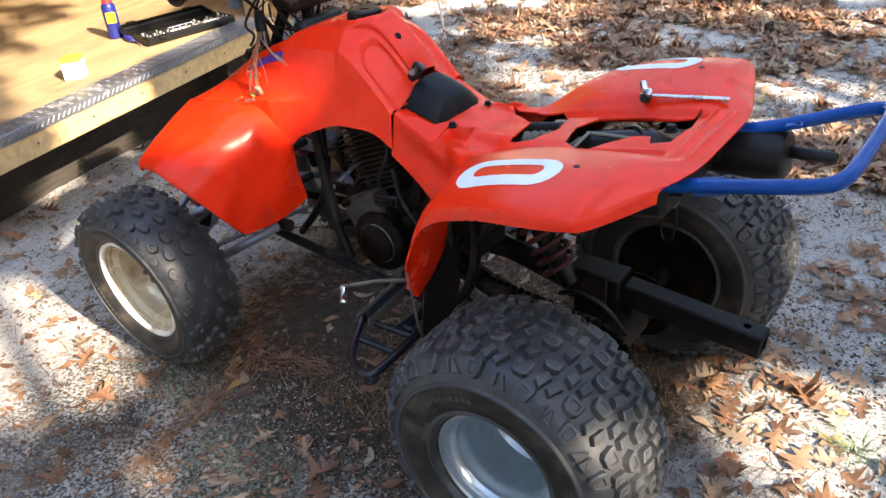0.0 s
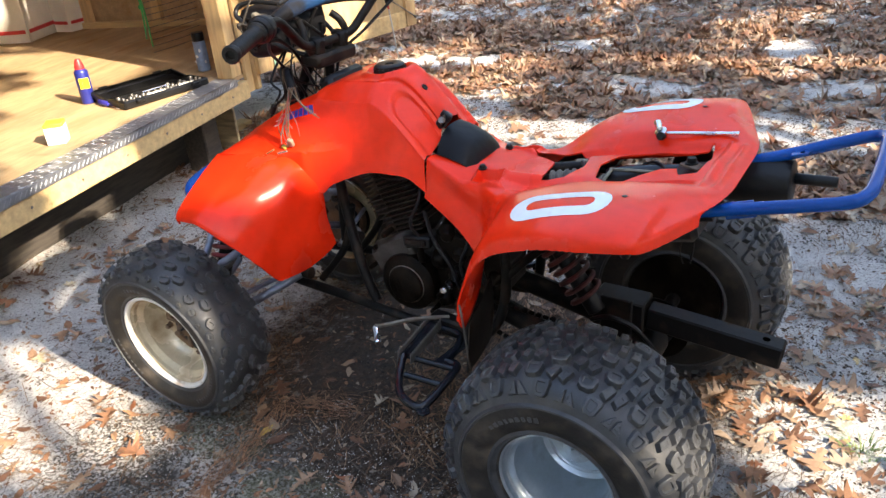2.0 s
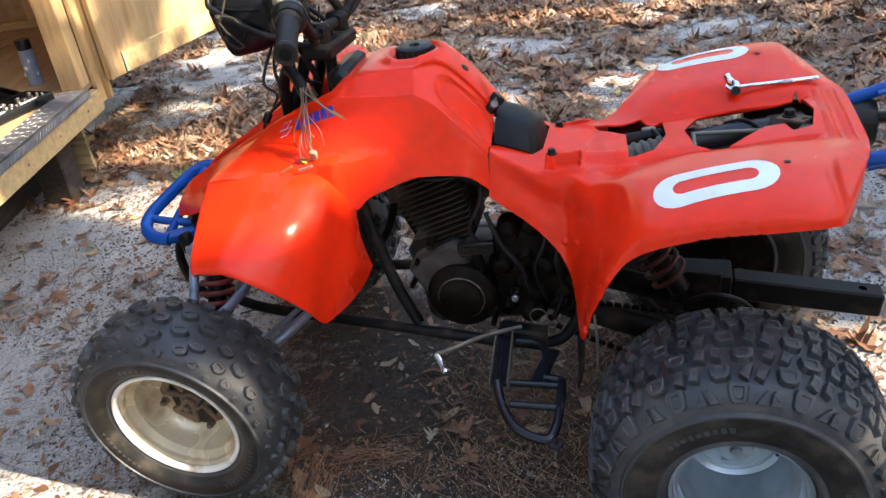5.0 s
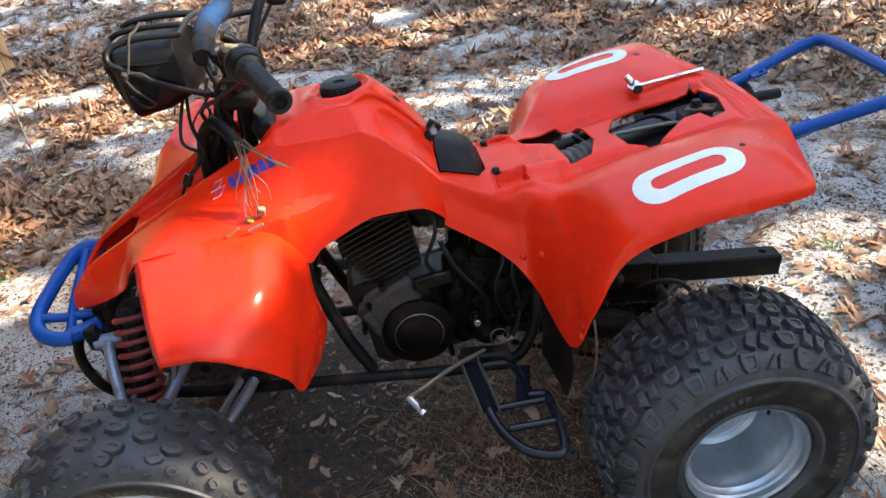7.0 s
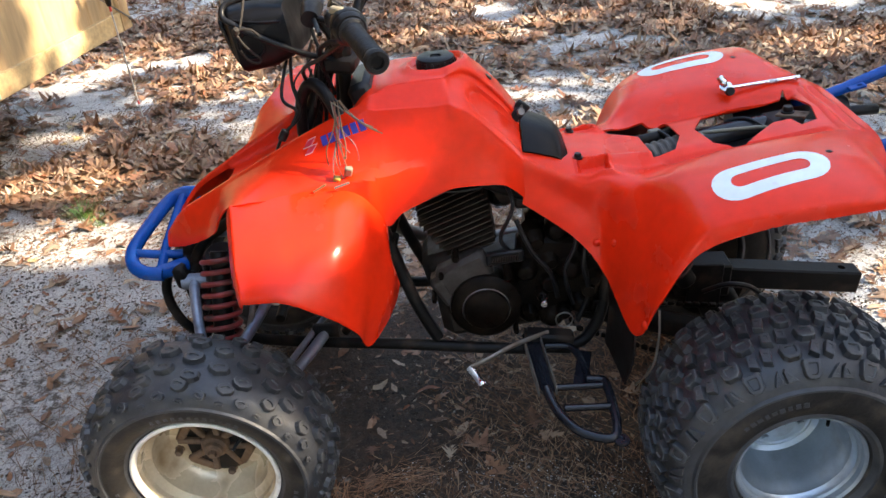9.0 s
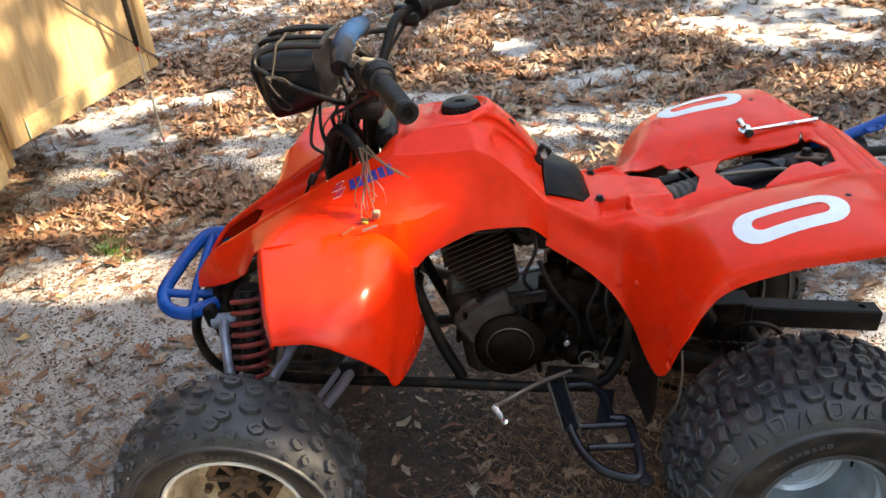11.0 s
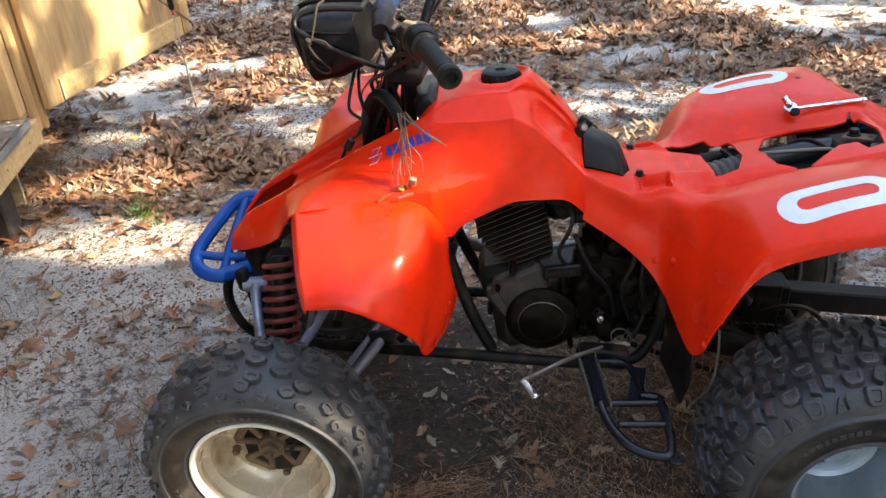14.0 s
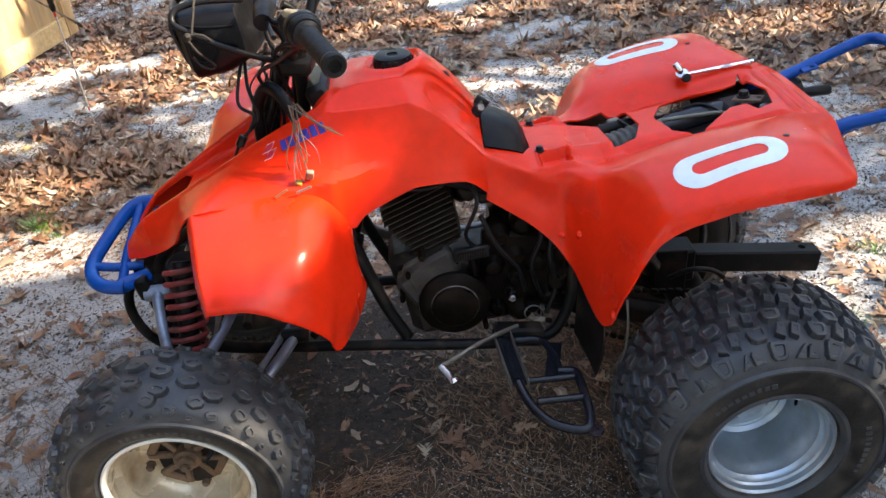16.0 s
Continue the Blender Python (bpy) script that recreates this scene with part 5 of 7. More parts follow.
# ---- handlebar ----
bar = empty("handlebar", (0, 0, 0), bike)
bar.matrix_local = pose(-.80, 0, 0) @ pose(0, 0, 0, 0, 0, STEER) @ pose(.80, 0, 0)
bar["label"] = "black handlebar with worn grips and a padded crossbar"
HB = [(-.795, 0, .982), (-.795, .055, .982), (-.79, .095, .992), (-.777, .145, 1.035), (-.765, .185, 1.068), (-.745, .235, 1.078), (-.70, .33, 1.072), (-.652, .44, 1.062)]
pts = [(x, -y, z) for x, y, z in reversed(HB)] + HB[1:]
part("bar_tube", tube(pts, .0115, 12), FRAME, bar)
part("crossbar", tube([(-.773, -.165, 1.055), (-.825, -.12, 1.062), (-.83, 0, 1.070), (-.825, .12, 1.062), (-.773, .165, 1.055)], .006, 10), FRAME, bar)
part("crossbar_pad", tube([(-.826, -.105, 1.070), (-.832, -.06, 1.079), (-.835, 0, 1.084), (-.832, .06, 1.086), (-.825, .130, 1.080)], lambda t: .0215 * (1 - .22 * (2 * t - 1) ** 6) - .0022 * math.exp(-((t - .36) / .03) ** 2) - .002 * math.exp(-((t - .66) / .025) ** 2), 16), PADVINYL, bar, "worn blue vinyl crossbar pad")
part("pad_end", tube([(-.827, -.098, 1.072), (-.825, -.125, 1.066), (-.822, -.150, 1.060)], lambda t: .0215 * (1 - .2 * t), 16), VINYL, bar, "black taped pad end")
for side in (-1, 1):
    g0, g1 = Vector((-.712, side * .305, 1.074)), Vector((-.649, side * .446, 1.061))
    d = (g1 - g0).normalized()
    m = Matrix.Translation(g0) @ d.to_track_quat("Z", "Y").to_matrix().to_4x4()
    L0 = (g1 - g0).length
    prof = [(.012, 0), (.024, .0), (.024, .006), (.019, .010)]
    for k in range(16):
        z = .014 + k * (L0 - .03) / 16
        prof += [(.0185, z), (.0172, z + .003)]
    prof += [(.020, L0 - .012), (.0205, L0 - .004), (.018, L0), (.011, L0), (.010, L0 - .012), (0, L0 - .012)]
    part("grip", lathe(prof, 22, m), GRIP, bar, "worn black rubber grip")
    part("switch_housing", lathe([(.014, -.05), (.026, -.05), (.030, -.044), (.030, -.010), (.026, -.004), (.014, -.004)], 20, m), PLASTIC, bar)
    part("housing_band", lathe([(.0305, -.035), (.032, -.033), (.032, -.020), (.0305, -.018)], 20, m), PLASTIC, bar)
    part("lever_perch", block((.035, .03, .03), tuple(g0 - d * .075 + Vector((-.012, 0, 0))), (0, 0, -20 * side), .008), PLASTIC, bar)
part("brake_lever", tube([(-.775, .235, 1.065), (-.80, .29, 1.055), (-.775, .37, 1.045), (-.745, .43, 1.04)], .006, 10), STEEL, bar, "dull brake lever")
part("tan_tab", block((.030, .016, .012), (-.738, -.275, 1.103), (0, 5, -20), .004), OLDWOOD, bar, "worn tan tab")
part("throttle_box", block((.045, .045, .035), (-.742, .255, 1.06), (0, 10, 25), .01), PLASTIC, bar)
for y in (-.045, .045):
    part("bar_clamp", block((.045, .03, .05), (-.797, y, .975), (0, 6, 0), .010), FRAME, bar)
part("top_yoke", block((.07, .15, .035), (-.802, 0, .945), (0, 6, 0), .010), FRAME, bar)
for side in (-1, 1):
    part("yoke_horn", tube([(-.80, side * .05, .95), (-.80, side * .075, .985), (-.81, side * .07, 1.02), (-.83, side * .06, 1.04)], .010, 10), FRAME, bar)
# headlight shell and its wire rack
hl = Shape()
rings = []
for x, hw, z0, z1, lean in ((-1.012, .094, .950, 1.066, .022), (-1.002, .104, .940, 1.076, .022), (-.937, .104, .950, 1.080, .014), (-.887, .092, .970, 1.075, .008), (-.885, .070, .987, 1.060, .004)):
    ring = []
    for k in range(20):
        a = 2 * math.pi * k / 20
        c, s2 = math.cos(a), math.sin(a)
        e = .45
        ring.append((x - .010 * max(0, s2) + lean * (1 - s2) * .5, hw * math.copysign(abs(c) ** e, c), (z0 + z1) / 2 + (z1 - z0) / 2 * math.copysign(abs(s2) ** e, s2)))
    rings.append(ring)
vs = [p for r in rings for p in r]
fs = [(i * 20 + k, i * 20 + (k + 1) % 20, (i + 1) * 20 + (k + 1) % 20, (i + 1) * 20 + k) for i in range(4) for k in range(20)] + [tuple(range(20)), tuple(80 + k for k in range(20))]
hl.add(vs, fs)
part("headlight_shell", hl, VINYL, bar, "creased black headlight shell")
part("lens_rim", tube([(-1.022 + .034 * (1 - c2) * .45, .088 * s2, 1.012 + .052 * c2) for c2, s2 in ((math.copysign(abs(math.cos(a)) ** .5, math.cos(a)), math.copysign(abs(math.sin(a)) ** .5, math.sin(a))) for a in (2 * math.pi * k / 28 for k in range(28)))], .005, 8, 2, True), PLASTIC, bar)
part("shell_boss", tube([(-.958 + .026 * math.cos(a), -.103, 1.006 + .026 * math.sin(a)) for a in (2 * math.pi * k / 14 for k in range(14))], .0034, 8, 2, True), VINYL, bar)
part("shell_crease", tube([(-1.010, -.097, 1.058), (-.95, -.103, 1.050), (-.895, -.094, 1.046)], .0026, 6), VINYL, bar)
# each side of the rack is one bent tube: up from the yoke, round the front corner, back along the top
for side in (-1, 1):
    part("rack_side", tube([(-.812, side * .060, .955), (-.86, side * .092, .980), (-.935, side * .113, 1.022), (-.985, side * .114, 1.052), (-1.002, side * .110, 1.064), (-1.002, side * .100, 1.080), (-.985, side * .090, 1.089), (-.94, side * .082, 1.093), (-.872, side * .076, 1.088)], .0062, 10), PLASTIC, bar)
part("rack_front", tube([(-1.002, -.102, 1.078), (-1.016, -.05, 1.084), (-1.018, 0, 1.085), (-1.016, .05, 1.084), (-1.002, .102, 1.078)], .0058, 10), PLASTIC, bar)
part("rack_rear", tube([(-.874, -.078, 1.088), (-.872, 0, 1.095), (-.874, .078, 1.088)], .0055, 10), PLASTIC, bar)
part("rack_bar", tube([(-1.017, -.028, 1.085), (-.99, -.030, 1.096), (-.93, -.03, 1.098), (-.873, -.028, 1.094)], .0055, 10), PLASTIC, bar)
part("rack_bar", tube([(-1.016, .045, 1.085), (-.99, .045, 1.096), (-.93, .045, 1.098), (-.873, .045, 1.094)], .0055, 10), PLASTIC, bar)
part("tie_cord", tube([(-.955, -.020, 1.106), (-.956, -.055, 1.101), (-.958, -.088, 1.099), (-.962, -.110, 1.070), (-.968, -.123, 1.044)], .0026, 8), TWINE, bar, "dull brown tie cord")
part("cord_knot", lathe([(0, .010), (.006, .007), (.008, 0), (.006, -.007), (0, -.010)], 10, pose(-.975, -.128, 1.040, 20, 30, 0)), TWINE, bar)
part("tie_cord", tube([(-.975, -.130, 1.040), (-.962, -.128, 1.044), (-.945, -.124, 1.040), (-.935, -.120, 1.028)], .0024, 8), TWINE, bar)
part("cord_loop", tube([(-.975, -.130, 1.036), (-.964, -.126, 1.012), (-.950, -.118, .992), (-.940, -.114, .978), (-.950, -.113, .972), (-.966, -.115, .980), (-.976, -.120, 1.000)], .0024, 8), TWINE, bar)
for k, pts in enumerate([
        [(-.73, -.26, 1.05), (-.80, -.20, 1.0), (-.86, -.12, .95), (-.84, -.07, .86), (-.86, -.05, .78)],
        [(-.74, -.25, 1.04), (-.79, -.17, 1.02), (-.83, -.09, .97), (-.82, -.05, .88)],
        [(-.90, -.04, .98), (-.895, -.09, .92), (-.885, -.10, .86), (-.925, -.115, .82), (-.955, -.10, .77)],
        [(-.905, -.05, .97), (-.915, -.11, .90), (-.89, -.11, .87), (-.90, -.12, .845)],
        [(-.75, .24, 1.05), (-.80, .16, .98), (-.83, .07, .92), (-.84, .04, .80)],
        [(-.84, .02, 1.06), (-.86, .0, 1.0), (-.83, -.02, .93)],
        [(-.79, -.22, 1.05), (-.83, -.10, 1.06), (-.85, -.02, 1.03), (-.83, .04, .97)]]):
    part("control_cable", tube(pts, (.0042, .0046, .0034, .0034, .0044, .0040, .0046)[k], 8), PLASTIC, bar)
rnd = random.Random(63)
for k in range(9):
    y0, z0 = rnd.uniform(-.13, .05), rnd.uniform(.93, 1.03)
    a = Vector((-.80 - rnd.uniform(.01, .06), y0, z0))
    e = Vector((-.845 - rnd.uniform(0, .06), rnd.uniform(-.09, .04), rnd.uniform(.80, .88)))
    swing = Vector((rnd.uniform(-.03, .02), rnd.uniform(-.045, .02), .0))
    part("loom_wire", tube([a, a.lerp(e, .35) + swing, a.lerp(e, .7) + swing * .6, e], rnd.choice((.0018, .0024, .003)), 7), rnd.choice((PLASTIC, FRAME, PLASTIC, WIREG)), bar)
part("cable_boot", rod((-.918, -.113, .830), (-.93, -.117, .810), .009, 10), PLASTIC, bar)
for side in (-1, 1):
    part("loom_sleeve", tube([(-.83, side * .03, .96), (-.86, side * .05, .88), (-.895, side * .06, .80), (-.905, side * .05, .72)], .014, 10), VINYL, bar)
part("loom_sleeve", tube([(-.895, -.075, .79), (-.885, -.085, .875), (-.855, -.105, .922), (-.822, -.135, .915), (-.795, -.150, .868)], .0125, 10), VINYL, bar, "taped wiring loom")
# bare wire tails lying on the cowl
rnd = random.Random(21)
ends = [(-.80, -.205, .785), (-.812, -.20, .785), (-.795, -.21, .765), (-.835, -.198, .785), (-.735, -.165, .838), (-.725, -.168, .832), (-.825, -.21, .745), (-.775, -.195, .79), (-.80, -.20, .78), (-.81, -.205, .76)]
ends += [(-.804, -.207, .79), (-.798, -.206, .80), (-.79, -.20, .81), (-.742, -.165, .846)]
for k, e in enumerate(ends):
    a = Vector((-.812 + rnd.uniform(-.010, .010), -.152 + rnd.uniform(-.005, .005), .900))
    e = Vector(e)
    mid1, mid2 = a.lerp(e, .35) + Vector((rnd.uniform(-.006, .006), -.014, .0)), a.lerp(e, .7) + Vector((rnd.uniform(-.012, .012), -.014, .0))
    part("bare_wire", tube([a, mid1, mid2, e], .0012, 6), (TAN, WIREG, WIRERED, TAN, PLUG)[k % 5], bike)
part("wire_plug", block((.016, .011, .024), (-.797, -.208, .775), (30, 10, 10), .003), PLUG, bike, "grey wiring plug")
part("wire_plug", block((.014, .012, .016), (-.822, -.205, .758), (30, 20, 0), .002), PLUGY, bike, "yellowed wiring plug")
part("bullet_terminal", rod((-.825, -.232, .752), (-.795, -.229, .760), .0027, 8), WIREG, bike)
part("bullet_terminal", rod((-.868, -.228, .745), (-.842, -.225, .758), .0027, 8), TAN, bike)

# ---- tool on the rear fender ----
ra = empty("socket_ratchet", (0, 0, 0))
tagged(ra, "chrome socket ratchet lying on the red rear fender", "ratchet")
h0, h1 = on_cover(rear_cover, [(.035, .148)], 0)[0], on_cover(rear_cover, [(.205, .165)], 0)[0]
a, e = Vector((.040, .146, h0.z + .013)), Vector((.212, .166, h1.z + .008))
d = (e - a).normalized()
part("ratchet_head", lathe([(0, .009), (.012, .009), (.0145, .007), (.0145, -.007), (.012, -.009), (0, -.009)], 24, Matrix.Translation(a) @ pose(0, 0, 0, 25, -15, 0)), CHROME, ra)
part("socket", lathe([(0, 0), (.0075, 0), (.0085, .002), (.0085, .020), (.007, .022), (.006, .017), (0, .017)], 20, Matrix.Translation(a + Vector((-.004, -.002, .010))) @ pose(0, 0, 0, -35, -35, 0)), CHROME, ra)
part("drive_plug", lathe([(0, .016), (.009, .016), (.010, .012), (.010, 0)], 16, Matrix.Translation(a + Vector((.004, -.010, -.004))) @ pose(0, 0, 0, 70, 0, 0)), PLASTIC, ra)
part("ratchet_handle", tube([a + d * .012, a + d * .06, a + d * .12, e], lambda t: .0042 + .0012 * t, 12), CHROME, ra)

# ---- ground ----


def ground_z(x, y):
    """Height of the ground."""
    far = min(1.0, max(0.0, (math.hypot(x + 0.5, y) - 2.0) / 6.0))
    p = Vector((x, y, 0))
    rise = 0.016 * min(1.0, max(0.0, (-.55 - x) / .4))
    return rise + 0.010 * noise.noise(p * 2.3) + 0.005 * noise.noise(p * 7.0) + far * 0.06 * noise.noise(p * 0.45) - 0.004 - 0.040 * min(1.0, max(0.0, (x + 0.55) / 0.55)) * min(1.0, max(0.0, (2.5 - abs(y)) / 1.5))


def spread(lo, hi, step, reach):
    a = list(np.arange(lo, hi + 1e-6, step))
    d, out, inn = step, [], []
    x = hi
    while x < reach:
        d *= 1.35
        x += d
        out.append(x)
    d, x = step, lo
    while x > -reach:
        d *= 1.35
        x -= d
        inn.append(x)
    return inn[::-1] + a + out


gx, gy = spread(-4.2, 2.6, 0.06, 600), spread(-1.8, 5.0, 0.06, 600)
gs = Shape()
gs.add([(x, y, ground_z(x, y) if abs(x) < 30 and abs(y) < 30 else 0.0) for x in gx for y in gy],
       [(i * len(gy) + k, (i + 1) * len(gy) + k, (i + 1) * len(gy) + k + 1, i * len(gy) + k + 1) for i in range(len(gx) - 1) for k in range(len(gy) - 1)])
tagged(part("ground", gs, SOIL, smooth=60), "pale sandy ground with humus stains, needles and leaf litter, shade painted under the bike", "ground", kind="structure")


def leaf_field(name, places, mat, size, label, seed, lobes=True):
    """Curled dead leaves scattered on the ground as one object; lobed oak leaves or narrow plain ones."""
    rng = np.random.default_rng(seed)
    if lobes:
        # spine, then for each half: lobe tips and the bays between them
        spine = [(-.50, 0), (-.27, 0), (-.12, 0), (.09, 0), (.26, 0), (.50, 0)]
        edge = [(-.30, .012), (-.17, .20), (-.13, .055), (-.02, .33), (.06, .36), (.10, .07), (.27, .31), (.26, .065), (.42, .12)]
        rows = [(1, 6, 7, 8, 2), (2, 8, 9, 10, 11, 3), (3, 11, 12, 13, 4), (4, 13, 14, 5)]
    else:
        spine = [(-.50, 0), (-.30, 0), (-.10, 0), (.10, 0), (.30, 0), (.50, 0)]
        edge = [(-.42, .03), (-.28, .12), (-.10, .18), (.10, .185), (.30, .12)]
        rows = [(0, 6, 7, 1), (1, 7, 8, 2), (2, 8, 9, 3), (3, 9, 10, 4), (4, 10, 5)]
    ns, ne = len(spine), len(edge)
    flat = np.array(spine + edge + [(x, -y) for x, y in edge], float)
    faces = list(rows) + [tuple(reversed([q if q < ns else q + ne for q in r])) for r in rows]
    if lobes:
        # stalk
        flat = np.concatenate([flat, [(-.50, .008), (-.50, -.008)]])
        faces.append((len(flat) - 2, ns, ns + ne, len(flat) - 1))
    n, m = len(places), len(flat)
    P = np.array(places)
    L = rng.uniform(*size, n)
    yaw, tilt, lean = rng.uniform(0, 2 * np.pi, n), np.clip(rng.normal(0, .12, n), -.28, .28), np.clip(rng.normal(0, .12, n), -.28, .28)
    curl, bow = np.clip(rng.normal(.5, .8, n), -.8, 1.7), np.clip(rng.normal(.2, .5, n), -.7, 1.0)
    x = flat[None, :, 0] * (1 + rng.normal(0, .05, (n, m)))
    y = flat[None, :, 1] * rng.uniform(.75, 1.15, n)[:, None] * (1 + rng.normal(0, .16, (n, m)))
    x = x + rng.normal(0, .25, n)[:, None] * y * y
    y = y + rng.normal(0, .18, n)[:, None] * x * x
    z = curl[:, None] * y * y * 1.7 + bow[:, None] * (x * x - .06) * .8 + rng.normal(0, .022, (n, m)) * (np.abs(flat[None, :, 1]) > .1)
    base = np.stack([x, y, z], 2) * L[:, None, None]
    for ax, ang in ((0, tilt), (1, lean), (2, yaw)):
        c, s = np.cos(ang)[:, None], np.sin(ang)[:, None]
        a, b2 = [(1, 2), (2, 0), (0, 1)][ax]
        u, v = base[:, :, a].copy(), base[:, :, b2].copy()
        base[:, :, a], base[:, :, b2] = u * c - v * s, u * s + v * c
    low = base[:, :, 2].min(1)
    base += np.stack([P[:, 0], P[:, 1], P[:, 2] - low * .75], 1)[:, None, :]
    me = bpy.data.meshes.new(name)
    me.from_pydata(base.reshape(-1, 3).tolist(), [], [tuple(q + k for q in f) for k in range(0, n * m, m) for f in faces])
    me.materials.append(mat)
    return tagged(new(name, me), label, "leaves", kind="stuff")


def clear_of_shed(x, y):
    u = (x + 2.50) * 0.984 + (y - 1.33) * 0.18
    return u > -0.35 or y > 2.6 or y < -1.6


# patches of bare sand and of drifted leaves: x, y, half widths
BARE = ((-2.54, 2.70, .50, .28), (-1.77, 2.35, .36, .26), (.15, 3.0, .50, .28), (-.14, 2.25, .50, .38), (1.31, 3.6, .60, .35), (-1.76, 3.84, .40, .25), (-1.2, 2.05, .50, .32), (-.9, 3.0, .28, .16),
        (-.25, 3.96, .22, .35), (1.42, 4.2, .75, .5), (2.2, 5.2, 1.1, .9), (-2.25, 1.15, .30, .18), (-1.86, 1.0, .35, .25), (.35, 1.3, .5, .3), (-2.65, 2.15, .28, .22), (-2.2, 3.4, .3, .16), (2.0, 6.6, 1.2, .8))
DRIFT = ((.59, 3.54, .5, .32), (1.2, 2.64, .45, .28), (-2.54, 4.14, .8, .6), (-2.19, 2.85, .36, .32), (-2.31, 1.65, .45, .28), (-.8, 3.53, .55, .34), (.03, 3.63, .28, .25), (-.5, 5.0, 1.6, .7),
         (0, 6.2, 2.2, .8), (-1.7, 1.75, .4, .2))


def within(x, y, spots):
    return max(max(0.0, 1.25 - ((x - a) / ra) ** 2 - ((y - b2) / rb) ** 2) for a, b2, ra, rb in spots)


rng = random.Random(5)
oak, plain, pale = [], [], []
while len(oak) + len(plain) < 51000:
    x, y = (rng.uniform(-5.5, 5.5), rng.uniform(-6.5, 10.5)) if rng.random() < .66 else (rng.uniform(-3.6, 2.6), rng.uniform(-1.2, 4.5))
    p = Vector((x, y, 0))
    n = noise.noise(p * 0.9) * .5 + noise.noise(p * 2.6) * .5 + noise.noise(p * 7.0) * .22
    if y < -1.25:
        d = .26 + 1.0 * n
    elif y < -.6 and x > .2:
        d = .30
    elif x > .12 and y < 1.5:
        d = .09 + .5 * n
    elif y < .55 and x > -1.3:
        d = .055
    elif x < -1.2 and y < 1.0:
        d = .05 + .16 * n
    else:
        d = .43 + 1.2 * n
        if y > 4.5:
            d += .25
    d += .55 * min(1.0, within(x, y, DRIFT)) - .60 * min(1.0, within(x, y, BARE))
    d = max(d, .035)
    if rng.random() < d and clear_of_shed(x, y):
        near = y < 1.0
        (oak if rng.random() < (.22 if near and x < 0 else .70) else plain).append((x, y, ground_z(x, y) + .002 + (rng.random() * .012 if d > .6 else 0)))
leaf_field("oak_leaf_litter", [p for p in oak if p[1] < 1.6], LEAF, (.050, .118), "dry brown lobed oak leaves strewn over the sand", 4)
leaf_field("far_leaf_litter", [p for p in oak if p[1] >= 1.6], LEAF, (.068, .145), "dry brown oak leaves thick on the ground", 6)
leaf_field("narrow_leaf_litter", plain, LEAF, (.035, .075), "narrow dry brown leaves strewn over the sand", 8, False)
while len(pale) < 220:
    x, y = rng.uniform(-4, 3), rng.uniform(-1.2, 7)
    if clear_of_shed(x, y) and not (abs(x + .5) < .75 and abs(y) < .7):
        pale.append((x, y, ground_z(x, y) + .004))
crumbs = []
while len(crumbs) < 16000:
    x, y = rng.uniform(-3.6, 2.4), rng.uniform(-1.5, 4.2)
    if clear_of_shed(x, y) and rng.random() < .45 + noise.noise(Vector((x, y, 7)) * 1.5):
        crumbs.append((x, y, ground_z(x, y) + .001))
while len(crumbs) < 18500:
    x, y = rng.uniform(-2.7, -.1), rng.uniform(-1.2, 1.2)
    if (abs(x + .5) < .6 and abs(y - .05) < .45 or x < -1.0 and y < .9) and rng.random() < .75:
        continue
    if clear_of_shed(x, y) and rng.random() < .4 + noise.noise(Vector((x, y, 4)) * 2.5):
        crumbs.append((x, y, ground_z(x, y) + .001))
leaf_field("leaf_crumbs", crumbs, LEAF, (.007, .030), "broken leaf crumbs worked into the sand", 14, False)
leaf_field("pale_leaf_litter", pale, PALELEAF, (.04, .085), "pale faded leaves among the litter", 9)
leaf_field("yellow_leaf", [(-.87, -.425, ground_z(-.87, -.425) + .004)], YELLOWLEAF, (.062, .063), "yellow fallen leaf on the mossy sand", 3, False)


